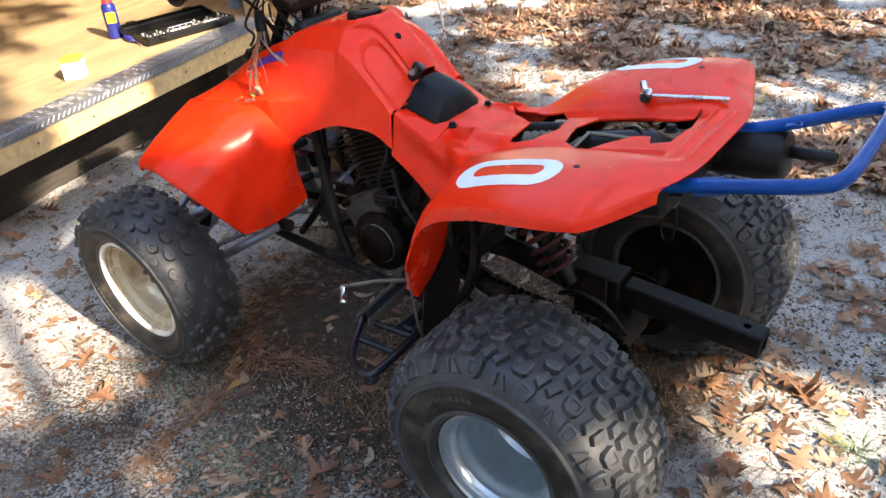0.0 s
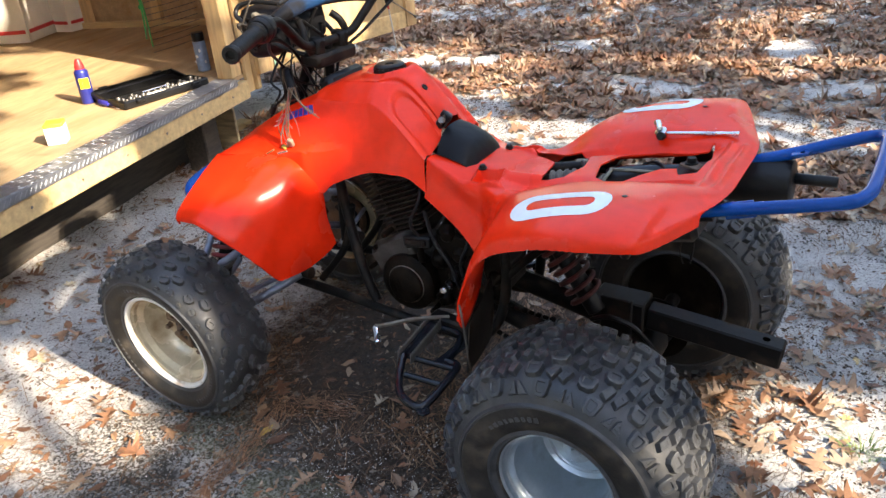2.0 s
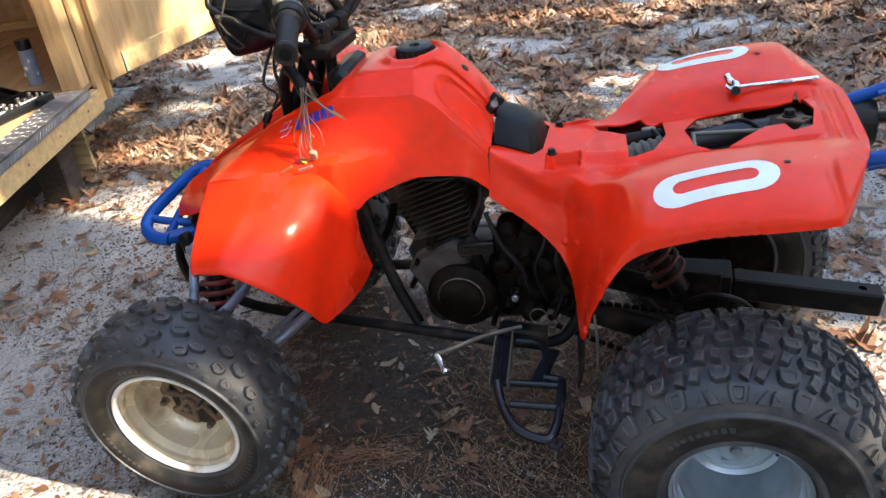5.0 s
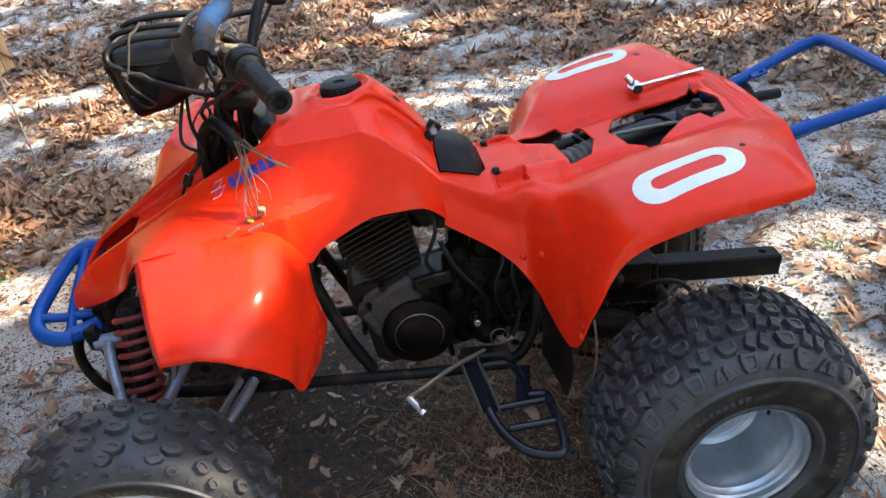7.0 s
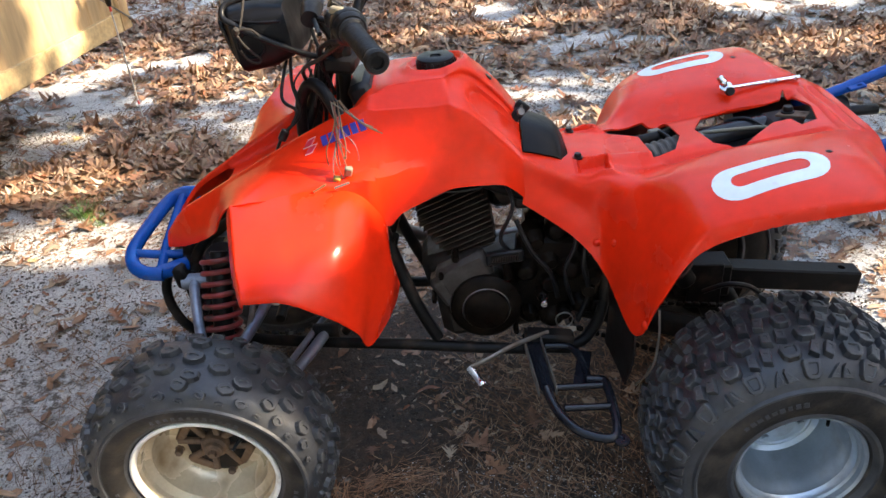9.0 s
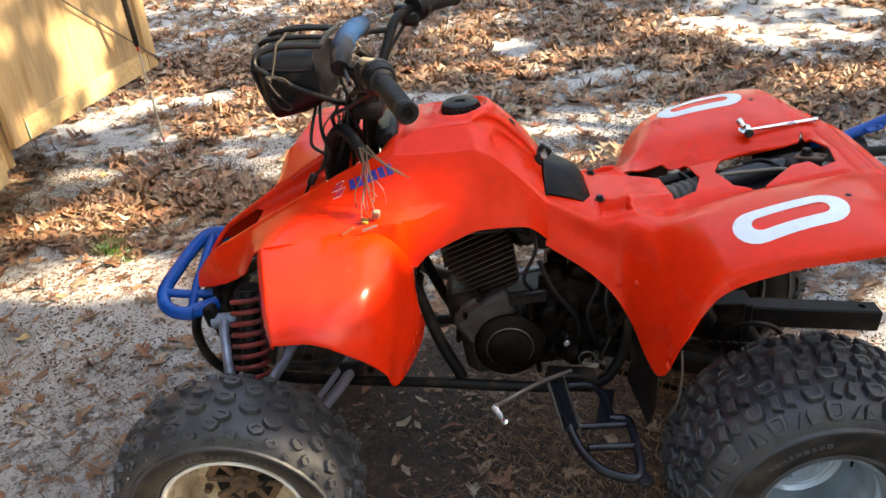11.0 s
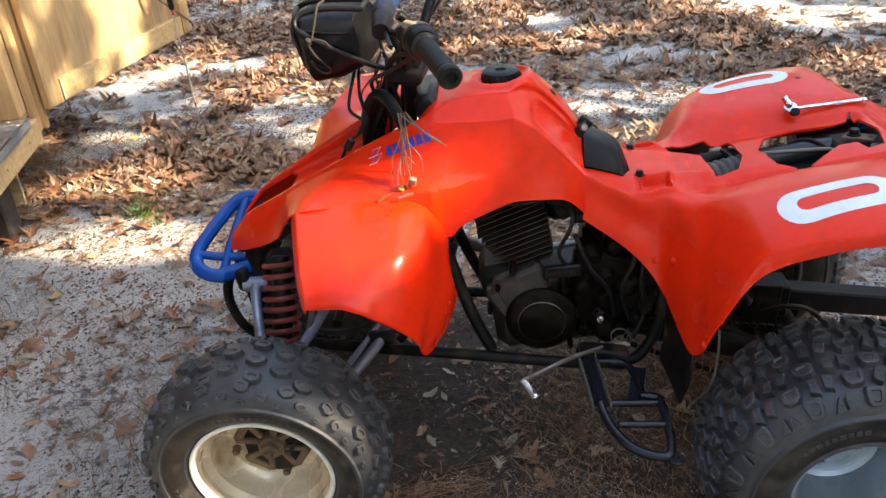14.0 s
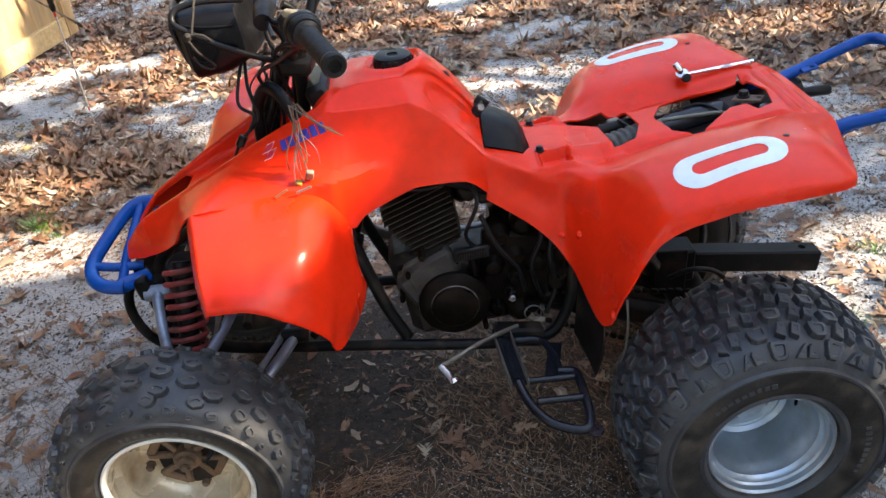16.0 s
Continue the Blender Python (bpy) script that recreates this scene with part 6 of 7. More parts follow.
def grit_field(count, seed, name="soil_grit", mat=GRIT, label="dark grit and bark crumbs on the pale sand", box=(-2.8, 1.8, -1.3, 2.6), clump=1.0, scale=1.0):
    """Crumbs of a few millimetres lying on the ground, as one object."""
    rg = np.random.default_rng(seed)
    xy = np.stack([rg.uniform(box[0], box[1], count * 3), rg.uniform(box[2], box[3], count * 3)], 1)
    keep = [k for k in range(len(xy)) if clear_of_shed(*xy[k]) and rg.random() < (.45 if xy[k][0] > -1.2 or xy[k][1] > 1.0 else .22) + 1.1 * noise.noise(Vector((xy[k][0], xy[k][1], 2)) * 1.9) + .5 * clump * noise.noise(Vector((xy[k][0], xy[k][1], 5)) * 6) + .9 * (clump - 1) * noise.noise(Vector((xy[k][0], xy[k][1], seed)) * 22)][:count]
    xy = xy[keep]
    n = len(xy)
    z = np.array([ground_z(x, y) for x, y in xy]) + .002
    a, size = rg.uniform(0, 2 * np.pi, n), scale * (.0012 + .0042 * rg.random(n) ** 2.5)
    long = rg.uniform(1, 2.6, n)
    v = np.zeros((n, 5, 3))
    for k, (p, q, h) in enumerate(((1, 0, -.6), (0, 1, -.6), (-1, 0, -.6), (0, -1, -.6), (.1, .1, .8))):
        u, w = p * size * long, q * size
        v[:, k] = np.stack([xy[:, 0] + u * np.cos(a) - w * np.sin(a), xy[:, 1] + u * np.sin(a) + w * np.cos(a), z + h * size], 1)
    me = bpy.data.meshes.new(name)
    me.from_pydata(v.reshape(-1, 3).tolist(), [], [(k + i, k + (i + 1) % 4, k + 4) for k in range(0, n * 5, 5) for i in range(4)])
    me.materials.append(mat)
    tagged(new(name, me), label, "grit", kind="stuff")


grit_field(52000, 41)
grit_field(7000, 43, "sand_grains", SANDGRAIN, "white sand grains crusted on the dark mossy soil", (-1.30, -.08, -1.1, -.20), 2.0, .34)


def needle_field(name, count, box, mat, label, seed, length=(.05, .13), rad=.0009):
    rg = np.random.default_rng(seed)
    vs, fs = [], []
    while len(fs) < count * 3:
        x, y = rg.uniform(box[0], box[1]), rg.uniform(box[2], box[3])
        q = noise.noise(Vector((x, y, 3)) * 1.7)
        if q + rg.uniform(-.5, .35) < 0 or not clear_of_shed(x, y):
            continue
        a, l = rg.uniform(0, math.pi) * .8 + .9 * noise.noise(Vector((x, y, 9))), rg.uniform(*length)
        b0 = rg.normal(0, .25)
        k = len(vs)
        z = ground_z(x, y) + rg.uniform(.001, .008)
        for i in range(4):
            t = i / 3 - .5
            cx, cy = x + l * t * math.cos(a) - b0 * l * t * t * math.sin(a), y + l * t * math.sin(a) + b0 * l * t * t * math.cos(a)
            zz = z + rg.uniform(-.001, .002)
            vs += [(cx - rad * math.sin(a), cy + rad * math.cos(a), zz), (cx + rad * math.sin(a), cy - rad * math.cos(a), zz + .0006)]
        fs += [(k + 2 * i, k + 2 * i + 1, k + 2 * i + 3, k + 2 * i + 2) for i in range(3)]
    me = bpy.data.meshes.new(name)
    me.from_pydata(vs, [], fs)
    me.materials.append(mat)
    return tagged(new(name, me), label, "pine needles", kind="stuff")


needle_field("pine_needles", 12000, (-3.2, 1.6, -.45, 2.2), NEEDLE, "brown pine needles matted on the sand", 2, (.03, .10), .0008)
needle_field("bed_needles", 5000, (-1.2, .2, -.35, .6), NEEDLE, "short broken needles and twigs under the bike", 12, (.015, .06), .0009)


needle_field("long_needles", 900, (-2.7, -.9, -1.0, 1.3), NEEDLE, "long reddish pine needles scattered on the sand", 17, (.08, .16), .0010)


def needle_bundle(a, b2, count, seed):
    """Pine needles raked together along a line."""
    rg = random.Random(seed)
    a, b2 = Vector(a), Vector(b2)
    s = Shape()
    for _ in range(count):
        t = rg.random()
        p = a.lerp(b2, t)
        ang = math.atan2(b2.y - a.y, b2.x - a.x) + rg.gauss(0, .28)
        l, off = rg.uniform(.06, .16), rg.gauss(0, .022)
        x, y = p.x - off * math.sin(ang), p.y + off * math.cos(ang)
        z = ground_z(x, y) + rg.uniform(.002, .018)
        dx, dy, bow = math.cos(ang), math.sin(ang), rg.gauss(0, .012)
        v = []
        for i in range(4):
            q = i / 3 - .5
            cx, cy = x + dx * l * q - dy * bow * (4 * q * q - 1), y + dy * l * q + dx * bow * (4 * q * q - 1)
            zz = z + rg.uniform(-.002, .002)
            v += [(cx - dy * .0007, cy + dx * .0007, zz), (cx + dy * .0007, cy - dx * .0007, zz + .0006)]
        s.add(v, [(2 * i, 2 * i + 1, 2 * i + 3, 2 * i + 2) for i in range(3)])
    me = bpy.data.meshes.new("needle_clump")
    me.from_pydata(s.v, [], s.f)
    me.materials.append(REDNEEDLE)
    tagged(new("needle_clump", me), "reddish pine needles bunched on the sand", "pine needles", kind="stuff")


needle_bundle((-.84, -.80, 0), (-.89, -.30, 0), 210, 7)
needle_bundle((-.88, -.30, 0), (-.70, -.26, 0), 60, 9)


def tuft(x, y, n, h, seed):
    rg = random.Random(seed)
    s = Shape()
    for _ in range(n):
        a, r = rg.uniform(0, 6.28), rg.uniform(0, .05)
        px, py = x + r * math.cos(a), y + r * math.sin(a)
        l, b0, wd = h * rg.uniform(.5, 1), rg.uniform(.3, 1.1), .0022
        dx, dy = math.cos(a), math.sin(a)
        z = ground_z(px, py) - .003
        v = []
        for i in range(4):
            t = i / 3
            wd2 = wd * (1 - t * .85)
            v += [(px + dx * b0 * l * t * t - dy * wd2, py + dy * b0 * l * t * t + dx * wd2, z + l * t * (1 - .35 * t)), (px + dx * b0 * l * t * t + dy * wd2, py + dy * b0 * l * t * t - dx * wd2, z + l * t * (1 - .35 * t))]
        s.add(v, [(2 * i, 2 * i + 1, 2 * i + 3, 2 * i + 2) for i in range(3)])
    return tagged(part("grass_tuft", s, GRASS, smooth=0), "small green grass tuft in the sand", "grass", "grass tufts", "stuff")


for k, (x, y, n, h) in enumerate(((-2.11, 1.29, 90, .09), (-2.02, 1.22, 40, .06), (.55, .18, 40, .06), (-2.0, 1.75, 30, .05), (.8, .5, 30, .05))):
    tuft(x, y, n, h, k)
# fallen branches on the far sand
for k, pts in enumerate(([(2.2, 4.9, .03), (2.6, 4.6, .04), (3.2, 4.4, .03)], [(-.6, -.42, .008), (-.45, -.47, .010), (-.28, -.49, .008)], [(-1.4, .3, .006), (-1.25, .36, .01), (-1.1, .35, .006)])):
    r = (.012, .0022, .003)[k]
    tagged(part("twig", tube([(x, y, z + ground_z(x, y)) for x, y, z in pts], lambda t: r * (1 - .5 * t), 7), BARK), "bare fallen twig on the sand", "twig", "twigs")

# ---- shed ----
SHED = pose(-2.49, 1.32, 0, 0, 0, -79.2)
FLOOR = 0.44


def fixed(name, shape, mat, label, category, smooth=40, at=SHED):
    return tagged(part(name, shape, mat, at=at, smooth=smooth), label, category, kind="structure")


fixed("floor", block((4.0, 3.3, .02), (.60, -1.66, FLOOR - .011), cut=.002), PLY, "plywood shed floor with knots and stains", "floor")
fixed("floor_beam", block((2.69, .04, .092), (1.285, .012, FLOOR - .071), cut=.004), PINEX, "pine rim beam under the shed threshold", "beam", at=SHED)
for x in (.1, 1.2, 2.3):
    fixed("floor_joist", block((.04, 3.2, .12), (x, -1.64, FLOOR - .085), cut=.003), PINE, "floor joist under the shed", "joist")
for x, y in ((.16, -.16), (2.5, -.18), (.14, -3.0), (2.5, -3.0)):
    fixed("foundation_block", block((.13, .13, FLOOR - .155), (x, y, (FLOOR - .155) / 2), cut=.008), SHADEWOOD, "weathered timber foundation block darkened as in shade", "block")
# added board in place of the black shade behind the beam
fixed("skirt", block((2.6, .02, FLOOR - .10), (1.22, -.34, (FLOOR - .10) / 2), cut=.003), SHADEWOOD, "added dark board standing for the shade under the shed", "skirt")
# added back and side boards, not seen, that keep the underside dark
fixed("skirt", block((3.5, .02, FLOOR - .05), (.85, -3.25, (FLOOR - .05) / 2), cut=.003), OLDWOOD, "added board keeping light from under the shed", "skirt")
for x in (-.14, 2.57):
    fixed("skirt", block((.02, 3.1, FLOOR - .05), (x, -1.70, (FLOOR - .05) / 2), cut=.003), OLDWOOD, "added board keeping light from under the shed", "skirt")
fixed("post", block((.09, .09, 2.1), (-.03, -.05, FLOOR + 1.05), cut=.004), PINE, "pine corner post of the shed doorway", "post")
fixed("trim", block((.06, .02, 2.2), (-.11, .004, FLOOR + 1.0), cut=.003), PINE, "pine door trim", "trim")
fixed("trim", block((.035, .03, 2.2), (-.165, .016, FLOOR + 1.0), cut=.003), PINE, "pine door stop", "trim")
fixed("wall_side", block((.03, 3.3, 2.1), (-1.385, -1.65, FLOOR + 1.05), cut=.003), PLY, "bare plywood shed wall", "wall")
fixed("wall_front", block((1.22, .03, 2.1), (-.79, -.03, FLOOR + 1.05), cut=.003), PLY, "plywood shed wall beside the doorway", "wall")
fixed("wall_back", block((4.0, .03, 2.1), (.60, -3.32, FLOOR + 1.05), cut=.003), PLY, "bare plywood shed wall", "wall")
fixed("wall_far_side", block((.03, 3.3, 2.1), (2.6, -1.65, FLOOR + 1.05), cut=.003), PLY, "bare plywood shed wall", "wall")
fixed("roof", block((4.4, 3.8, .05), (.60, -1.6, FLOOR + 2.14), (3, 0, 0), .005), PINE, "low shed roof", "roof")
for k in range(6):
    fixed("stud", block((.045, .07, 2.05), (-1.345, -.25 - .6 * k, FLOOR + 1.03) if k < 5 else (-1.345, -3.2, FLOOR + 1.03), cut=.003), PINE, "pine wall stud", "stud")
fixed("sole_plate", block((.05, 3.2, .04), (-1.34, -1.64, FLOOR + .02), cut=.003), PINEX, "pine sole plate", "plate")

# chequer plate over the threshold, with raised lugs
cp = Shape()
block((2.54, .115, .004), (1.31, -.035, FLOOR + .003), cut=.001, shape=cp)
block((2.54, .004, .035), (1.31, .035, FLOOR - .012), cut=.001, shape=cp)
plate = fixed("threshold_plate", cp, PLATE, "shiny chequer-plate threshold", "threshold")
lug = Shape()
for i in range(5):
    for k in range(100):
        x, y = .05 + k * .0250 + (i % 2) * .01275, -.082 + i * .0235
        a = 45 if (i + k) % 2 else -45
        c, s = math.cos(radians(a)), math.sin(radians(a))
        pts = [(-.0105, 0), (-.005, -.0015), (.005, -.0015), (.0105, 0), (.005, .0015), (-.005, .0015)]
        v = [(x + u * c - w * s, y + u * s + w * c, FLOOR + .0045) for u, w in pts] + [(x + (u * c - w * s) * .6, y + (u * s + w * c) * .6, FLOOR + .0060) for u, w in pts]
        lug.add(v, [(q, (q + 1) % 6, 6 + (q + 1) % 6, 6 + q) for q in range(6)] + [tuple(range(6, 12))])
for k in range(100):
    x = .055 + k * .0250
    v = [(x - .004, .0375, FLOOR - .002), (x + .012, .0375, FLOOR - .02), (x + .006, .0375, FLOOR - .024), (x - .010, .0375, FLOOR - .006)]
    lug.add(v + [(p[0], .0405, p[2]) for p in v], [(0, 1, 5, 4), (1, 2, 6, 5), (2, 3, 7, 6), (3, 0, 4, 7), (4, 5, 6, 7)])
lugs = part("raised_lugs", lug, PLATE, plate, smooth=25)
lugs["kind"] = "stuff"
for k in range(10):
    part("nail", lathe([(0, .002), (.005, .0015), (.006, 0)], 8), STEEL, plate, at=pose(.1 + k * .27, .034, FLOOR - .07, -90, 0, 0))

# open door leaning beyond the post
DOOR = pose(-2.47, 1.46, 0.425, 0, 0, 79.5)
DW, DH = 1.20, 1.80
door = new("door_1")
door.matrix_local = DOOR
tagged(door, "open pine-framed plywood shed door", "door", kind="structure")
part("door_panel", block((DW - .02, .012, DH - .02), (DW / 2, 0, DH / 2), cut=.002), DOORPLY, door)
part("stile", block((.095, .03, DH), (.048, -.012, DH / 2), cut=.003), PINE, door)
part("stile", block((.085, .03, DH), (DW - .043, -.012, DH / 2), cut=.003), PINE, door)
part("rail", block((DW - .19, .03, .095), (DW / 2 + .005, -.0121, .048), cut=.003), PINEX, door, at=None)
part("rail", block((DW - .19, .03, .095), (DW / 2 + .005, -.0121, DH - .048), cut=.003), PINEX, door)
part("green_mark", block((.012, .003, .075), (.105, -.0285, .045), cut=.001), GREENTAPE, door, "faint green mark on the joint")

part("brace_wire", rod((.02, -.034, .835), (1.19, -.034, .045), .0042, 8), STEEL, door, "thin steel brace wire")
part("wire_hook", lathe([(0, .012), (.007, .010), (.009, .004), (.009, 0)], 10, pose(1.185, -.028, .048, 90, 0, 0)), STEEL, door)
rodb = empty("slender_rod", (0, 0, 0))
tagged(rodb, "thin steel rod with a black foam handle stuck in the sand", "rod")
r0, r1 = Vector((-2.22, 2.43, ground_z(-2.22, 2.43) - .01)), Vector((-2.148, 2.20, .89))
part("rod_shaft", rod(r0, r0.lerp(r1, .72), .0042, 10), RODSTEEL, rodb, "pale steel shaft")
handle = [(0, 0), (.009, 0), (.0125, .006)]
for k in range(9):
    z = .012 + k * .026
    handle += [(.0132, z), (.0138, z + .010), (.0132, z + .022), (.0120, z + .024)]
handle += [(.0125, .252), (.011, .262), (0, .264)]
part("rod_handle", lathe(handle, 16, Matrix.Translation(r0.lerp(r1, .69)) @ (r1 - r0).to_track_quat("Z", "Y").to_matrix().to_4x4()), PLASTIC, rodb, "black ribbed foam handle")
part("red_band", rod(r0.lerp(r1, .660), r0.lerp(r1, .688), .0055, 10), CANRED, rodb)
part("red_band", rod(r0.lerp(r1, .10), r0.lerp(r1, .125), .0046, 10), CANRED, rodb)

# loose timber under the threshold
tagged(part("timber_offcut", block((.09, .36, .04), (0, 0, .02), cut=.003), PINEX, at=pose(-2.95, 1.60, .008, 0, 0, -4)), "pine offcut lying on the sand", "board")

# things on the shed floor


def stand(x, y, z=FLOOR, turn=0):
    return SHED @ pose(x, y, z, 0, 0, turn)


def place_thing(name, at, label, category):
    ob = new(name)
    ob.matrix_local = at
    return tagged(ob, label, category)


def world_to_shed(x, y):
    p = SHED.inverted() @ Vector((x, y, 0))
    return p.x, p.y


cx, cy = world_to_shed(-2.96, .80)
can = place_thing("spray_can", stand(cx, cy, FLOOR, 48), "blue and yellow lubricant spray can with red cap", "spray can")
part("can_body", lathe([(.029, 0), (.032, .003), (.032, .150), (.030, .156), (.022, .166), (.020, .168)], 28), CANBLUE, can)
part("can_band", lathe([(.0322, .045), (.0326, .046), (.0326, .118), (.0322, .119)], 28, closed=False), CANBLUE, can)
part("can_shield", block((.004, .044, .050), (.0310, 0, .100), (0, 0, -10), .001), CANYELLOW, can, "yellow label shield")
part("can_cap", lathe([(0, .212), (.012, .212), (.014, .205), (.021, .186), (.023, .168), (.023, .166)], 24), CANRED, can, "red plastic cap")

cx, cy = world_to_shed(-2.66, .98)
case = place_thing("socket_case", stand(cx, cy, FLOOR, -22), "open black socket set case with chrome sockets", "tool case")
part("case_base", shell(block((.46, .16, .038), (0, 0, .02), cut=.008), "case_base", PLASTIC, .0006, [block((.44, .142, .03), (0, 0, .036), cut=.004)]), PLASTIC, case)
part("case_lid", shell(block((.46, .16, .026), (0, -.168, .030), (-9, 0, 0), cut=.008), "case_lid", PLASTIC, .0006, [block((.43, .13, .02), (0, -.168, .046), (-9, 0, 0), cut=.004)]), PLASTIC, case)
for x in (-.15, .15):
    part("case_latch", block((.045, .018, .012), (x, .088, .03), cut=.003), PLASTIC, case)
    part("case_latch", block((.045, .018, .012), (x, -.255, .05), (-9, 0, 0), cut=.003), PLASTIC, case)
rnd = random.Random(4)
for row, y in enumerate((.045, .012, -.035)):
    for k in range(13 if row < 2 else 7):
        r = .0065 + .0045 * rnd.random()
        if row == 2 and 2 < k < 5:
            continue
        part("socket", lathe([(0, 0), (r, 0), (r, .019), (r * .85, .021), (r * .6, .021), (r * .6, .012), (0, .012)], 12), STEEL, case, at=pose(-.20 + k * (.033 if row < 2 else .066), y + .008 * (k % 2), .020))
for u in (-.11, .06):
    part("socket_rail", block((.085, .007, .008), (u, .068, .040), (0, 0, 0), .002), CARTON, case, "pale socket rail")
part("driver_bar", rod((-.08, -.035, .030), (.07, -.04, .030), .006, 10), CHROME, case)

cx, cy = world_to_shed(-2.87, .79)
sd = place_thing("screwdriver", stand(cx, cy, FLOOR + .014, 65), "blue-handled screwdriver lying on the plywood", "screwdriver")
part("driver_handle", lathe([(0, 0), (.010, .002), (.014, .012), (.014, .075), (.010, .09), (.008, .10)], 8, pose(0, 0, 0, 0, 90, 0)), DECAL_BLUE, sd)
part("driver_shaft", rod((.10, 0, 0), (.20, 0, -.008), .003, 8), CHROME, sd)

cx, cy = world_to_shed(-2.55, .32)
box1 = place_thing("small_carton", stand(cx, cy, FLOOR, 30), "small white and yellow cardboard carton", "carton")
part("carton_body", block((.075, .075, .075), (0, 0, .038), cut=.002), CARTON, box1)
part("carton_flap", block((.076, .076, .018), (0, 0, .0805), (0, 2, 0), .003), CARTONY, box1, "yellow carton top")

cx, cy = world_to_shed(-2.80, 1.42)
pc = place_thing("paint_spray_can", stand(cx, cy), "grey-blue spray paint can with a black cap", "spray can")
part("can_body", lathe([(.030, 0), (.033, .003), (.033, .150), (.031, .156)], 28), PAINTCAN, pc)
part("can_cap", lathe([(0, .200), (.029, .200), (.032, .196), (.032, .158), (.030, .156)], 28), PLASTIC, pc, "black cap")
for k in range(4):
    part("can_patch", lathe([(0, .0012), (.008, .0012), (.009, 0)], 10), CARTON, pc, at=pose(.0325 * math.cos(.6 * k - .8), .0325 * math.sin(.6 * k - .8), .05 + .03 * (k % 3)) @ pose(0, 0, 0, 0, 90, 0))

for k, (wx, wy, s, t) in enumerate(((-5.03, 1.92, .36, 12), (-4.93, 2.27, .32, -8))):
    cx, cy = world_to_shed(wx, wy)
    bx = place_thing("storage_carton", stand(cx, cy, FLOOR, t), "white carton with red printing on the shed floor", "carton")
    part("carton_body", block((s, s * .8, s), (0, 0, s / 2), cut=.004), CARTON, bx)
    part("red_print", block((s * .9, .003, s * .07), (0, s * .4 + .0012, s * .2), cut=.0005), CANRED, bx)
    part("red_print", block((.003, s * .7, s * .07), (s / 2 + .0012, 0, s * .2), cut=.0005), CANRED, bx)

rp = Shape()
cx, cy = world_to_shed(-3.48, 1.67)
tube([(cx, cy, FLOOR + 1.9), (cx + .01, cy, FLOOR + .6), (cx - .01, cy + .01, FLOOR + .25), (cx, cy + .02, FLOOR + .04)], .005, 8, shape=rp)
tube([(cx + .02, cy, FLOOR + 1.9), (cx + .03, cy + .01, FLOOR + .55), (cx + .02, cy + .02, FLOOR + .28), (cx + .05, cy + .03, FLOOR + .10)], .005, 8, shape=rp)
lathe([(0, 0), (.012, .004), (.015, .015), (.012, .026), (0, .03)], 12, pose(cx + .012, cy + .01, FLOOR + .26), rp)
tagged(part("green_rope", rp, GREEN, at=SHED), "knotted green rope hanging to the shed floor", "rope")
rk2 = place_thing("wire_grille", stand(*world_to_shed(-3.36, 1.80), FLOOR, -10), "thin wire grille leaning on the shed wall", "grille")
for k in range(9):
    part("grille_wire", tube([(-.2, -.02 + .0 * k, .03 + k * .035), (0, -.03, .025 + k * .035), (.2, -.02, .03 + k * .035)], .002, 6), STEEL, rk2)

# ---- trees that shade the yard ----
SUNLIT = [(-2.02, -.03, .27, .20), (-2.30, 1.08, .5, .15), (-2.95, .35, .4, .3), (-1.76, -.67, .72, .35), (-.90, -.55, .15, .11), (-.77, -.72, .20, .13), (-.26, -.34, .24, .15), (-.15, .55, .16, .14), (.45, .20, .34, .26), (.92, .52, .28, .22), (.62, -.25, .28, .25), (.11, -.37, .22, .13), (.08, .56, .18, .13), (-.13, -.11, .12, .11), (-.14, 2.2, .42, .36), (-1.2, 2.05, .50, .26), (1.3, 2.7, .42, .25), (.83, 4.2, .5, .4), (1.5, 3.7, .55, .3), (1.9, 6.3, 1.1, .7), (-.4, 4.1, .25, .2), (-.46, 3.5, .2, .12), (-2.23, 3.4, .55, .14), (-2.62, 2.18, .16, .12), (-2.3, 1.2, .36, .14), (-2.0, 1.05, .45, .22), (-3.48, 1.05, .24, .24), (-2.6, .25, .2, .3), (-3.42, .55, .42, .28), (-4.75, 1.56, .70, .26), (-4.1, .95, .32, .26), (-3.38, 2.27, .36, .19), (-4.1, 1.3, .3, .5)]


def openness(x, y):
    """Share of sun that the crowns let through over a ground point."""
    for a, b2, ra, rb in SUNLIT:
        if ((x - a) / ra) ** 2 + ((y - b2) / rb) ** 2 < 1:
            return 1.0
    if -2.9 < x < .35 and -.75 < y < .95:
        return (.50 if y > -.35 else .14) if x < -1.2 else (.42 if x < -.25 and y < -.30 else 0.0)
    if -4.5 < x < -2.95 and 1.75 < y < 3.0:
        return .24
    p = Vector((x, y, 5.0))
    if y < -2.2:
        # the crowns thin out southwards
        return min(1.0, max(0.0, (-2.2 - y) / 3.5 + .8 * noise.noise(p * .9) + .5 * noise.noise(p * 2.7)))
    n = noise.noise(p * 1.1) * .5 + noise.noise(p * 3.1) * .4
    if y > 4.0 and x > 0.5:
        n += .25
    return min(1.0, max(0.0, (n - (-.03 if y < 4.0 else -.12)) / .26))


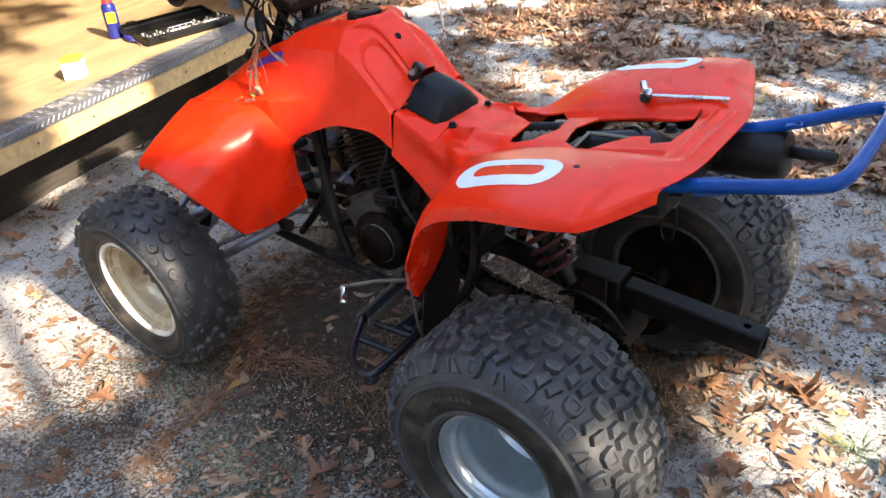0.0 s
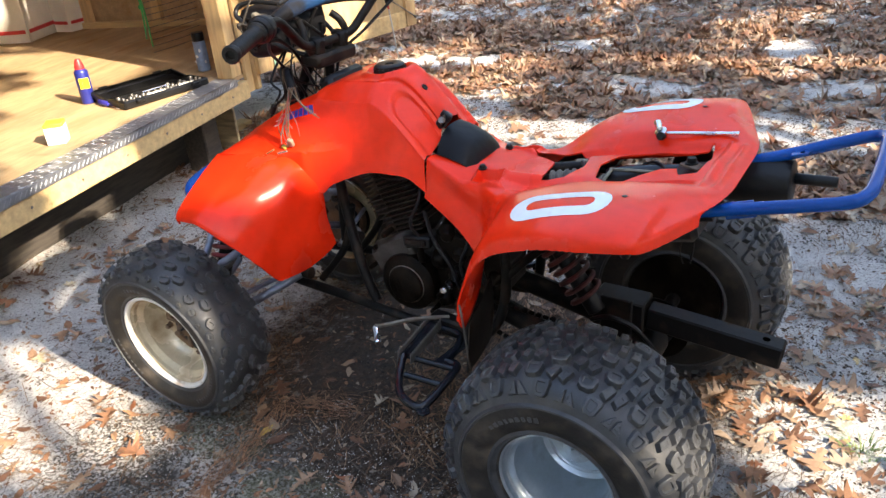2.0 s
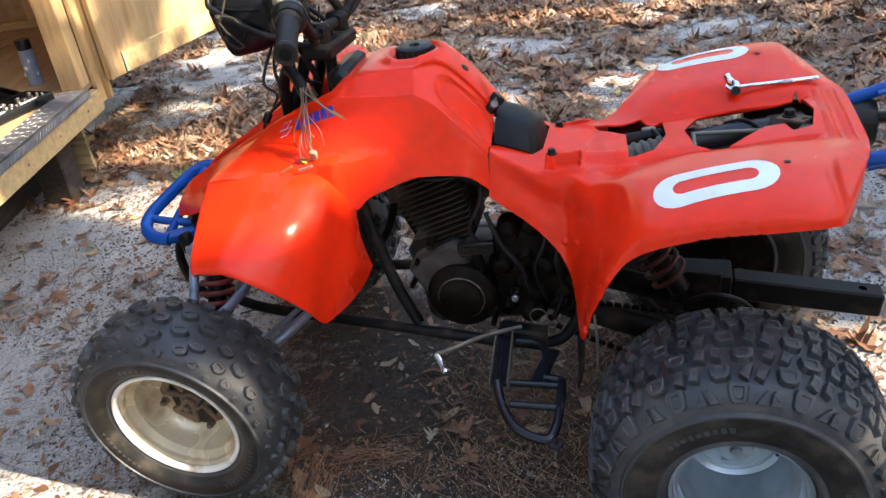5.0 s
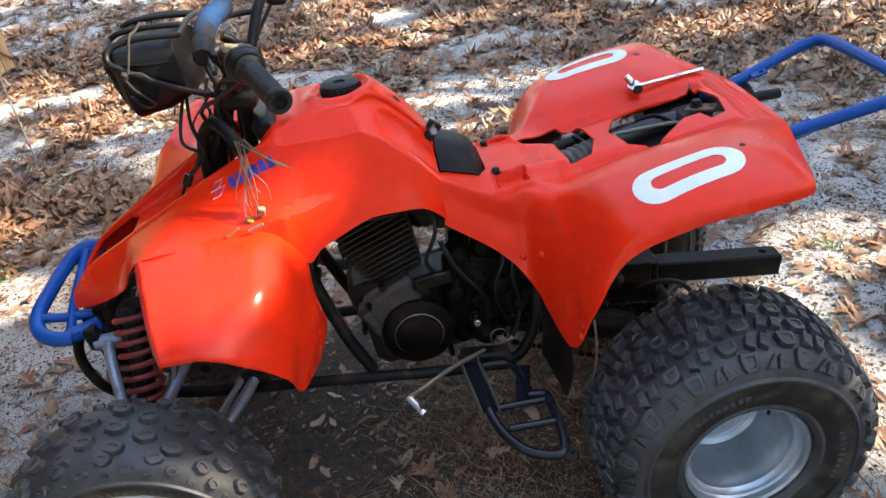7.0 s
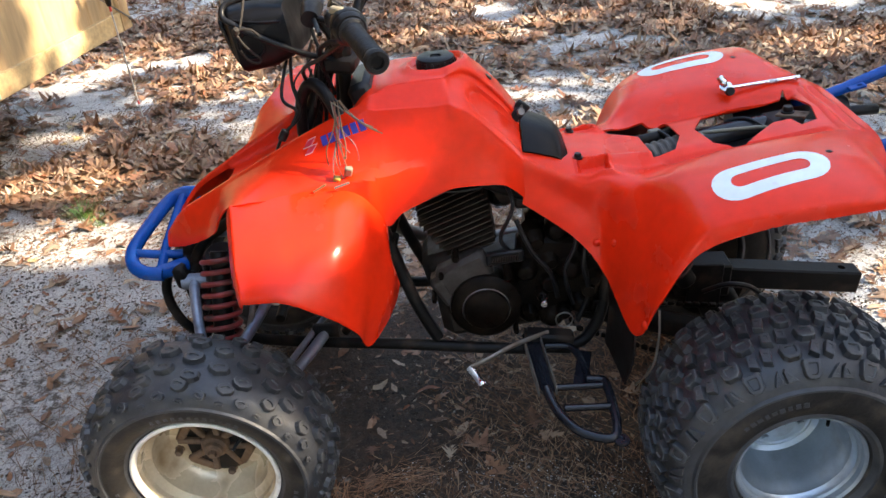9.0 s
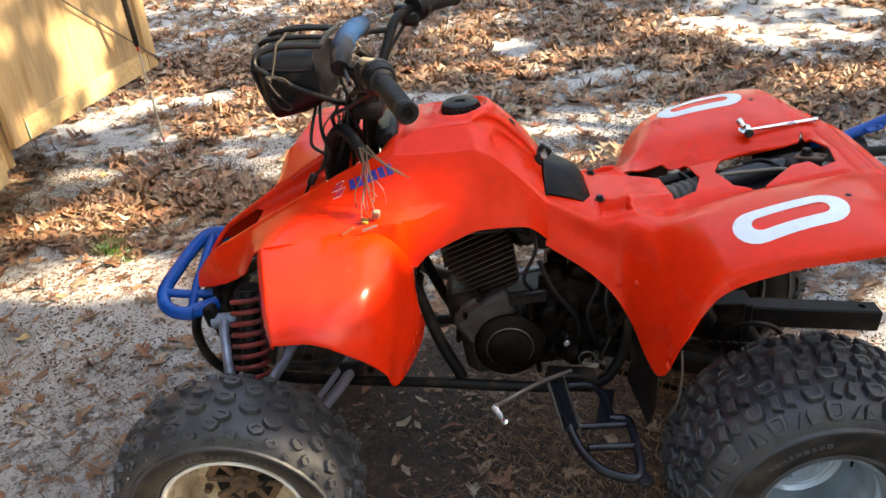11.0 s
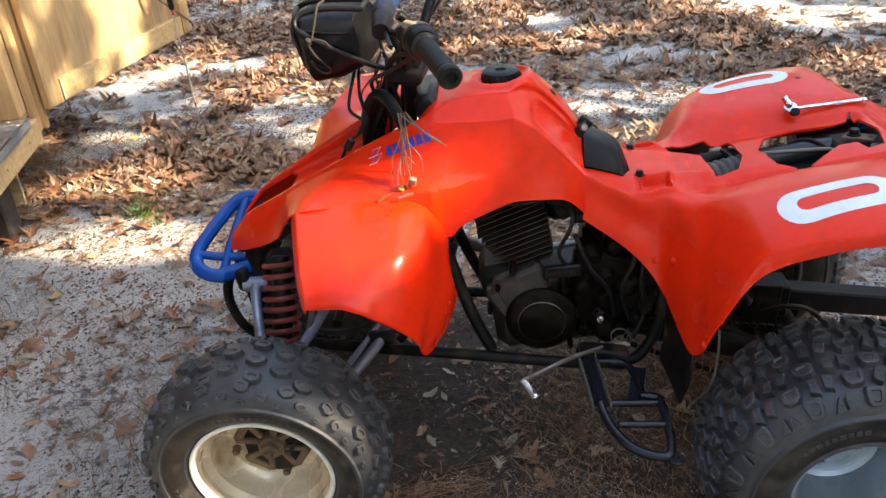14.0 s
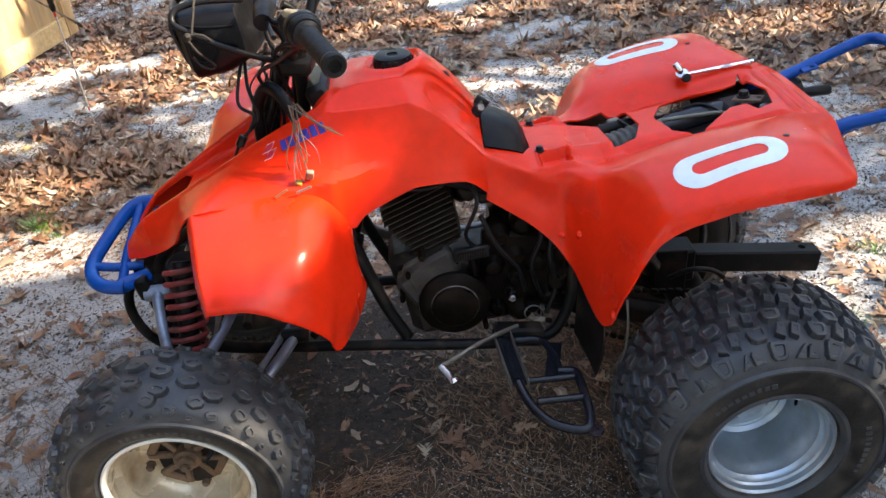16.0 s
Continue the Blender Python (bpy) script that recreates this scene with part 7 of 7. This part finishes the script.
TRUNKS = [(6.6, -2.6), (7.4, .6), (6.9, 3.8), (8.2, 7.2), (9.6, 10.5)]
rng = np.random.default_rng(12)
crowns = [[] for _ in TRUNKS]
count = 0
while count < 44500:
    x, y = (rng.uniform(-8, 5), rng.uniform(-6.0, 13)) if count % 3 else (rng.uniform(-3.0, .6), rng.uniform(-1.2, 1.4))
    z = rng.uniform(3.4, 7.0)
    if rng.random() < openness(x, y):
        continue
    q = Vector((x, y, 0)) + SUN * (z / SUN.z)
    if q.x < 3.6:
        continue
    i = min(range(len(TRUNKS)), key=lambda k: (TRUNKS[k][0] - q.x) ** 2 * .3 + (TRUNKS[k][1] - q.y) ** 2)
    crowns[i].append(tuple(q))
    count += 1
for (tx, ty), pts in zip(TRUNKS, crowns):
    tree = empty("tree", (tx, ty, 0))
    tagged(tree, "tall oak with a broken leafy crown shading the yard", "tree", "yard trees")
    part("trunk", tube([(0, 0, -.1), (.05, .03, 1.5), (-.05, .06, 3.5), (.1, 0, 6.5)], lambda t: .17 * (1 - .72 * t), 12), BARK, tree)
    for k in range(7):
        a = k * 2.4 + tx
        part("limb", tube([(0, 0, 2.6 + k * .5), (.9 * math.cos(a), .9 * math.sin(a), 3.6 + k * .5), (2.4 * math.cos(a), 2.4 * math.sin(a), 4.4 + k * .45)], lambda t: .06 * (1 - .8 * t), 7), BARK, tree)
    v = []
    for px, py, pz in pts:
        c = np.array([px - tx, py - ty, pz])
        a, b2 = rng.normal(size=3), rng.normal(size=3)
        a /= np.linalg.norm(a)
        b2 -= a * (a @ b2)
        b2 /= np.linalg.norm(b2)
        s = rng.uniform(.07, .12)
        v += [tuple(c + a * s), tuple(c + b2 * s * .6), tuple(c - a * s), tuple(c - b2 * s * .6)]
    me = bpy.data.meshes.new("crown")
    me.from_pydata(v, [], [(4 * k, 4 * k + 1, 4 * k + 2, 4 * k + 3) for k in range(len(pts))])
    me.materials.append(CANOPY)
    crown = part("crown", me, None, tree)
    crown["kind"] = "stuff"

# woods that close the yard round about
rng = np.random.default_rng(31)
woods = Shape()
v = []
for k in range(18000):
    a = rng.uniform(0, 2 * np.pi)
    east = math.cos(a) > .45
    r, z = rng.uniform(15.0, 19.0), (4.5 if east else 12.5) * rng.random() ** 1.1
    c = np.array([r * math.cos(a) - 1.0, r * math.sin(a) + 3.0, z + .2])
    p, q = rng.normal(size=3), rng.normal(size=3)
    p /= np.linalg.norm(p)
    q -= p * (p @ q)
    q /= np.linalg.norm(q)
    s = rng.uniform(.22, .55)
    v += [tuple(c + p * s), tuple(c + q * s * .6), tuple(c - p * s), tuple(c - q * s * .6)]
woods.add(v, [(4 * k, 4 * k + 1, 4 * k + 2, 4 * k + 3) for k in range(18000)])
for k in range(60):
    a = 2 * math.pi * k / 60 + rng.uniform(-.04, .04)
    r = rng.uniform(16, 18.5)
    x, y = r * math.cos(a) - 1.0, r * math.sin(a) + 3.0
    rod((x, y, -.2), (x + rng.uniform(-.3, .3), y, 11.0 if math.cos(a) < .45 else 4.0), .16, 8, woods, .06)
wd = part("woods", woods, CANOPY, smooth=0)
tagged(wd, "mixed scrub woods round the sandy yard", "woods", kind="stuff")
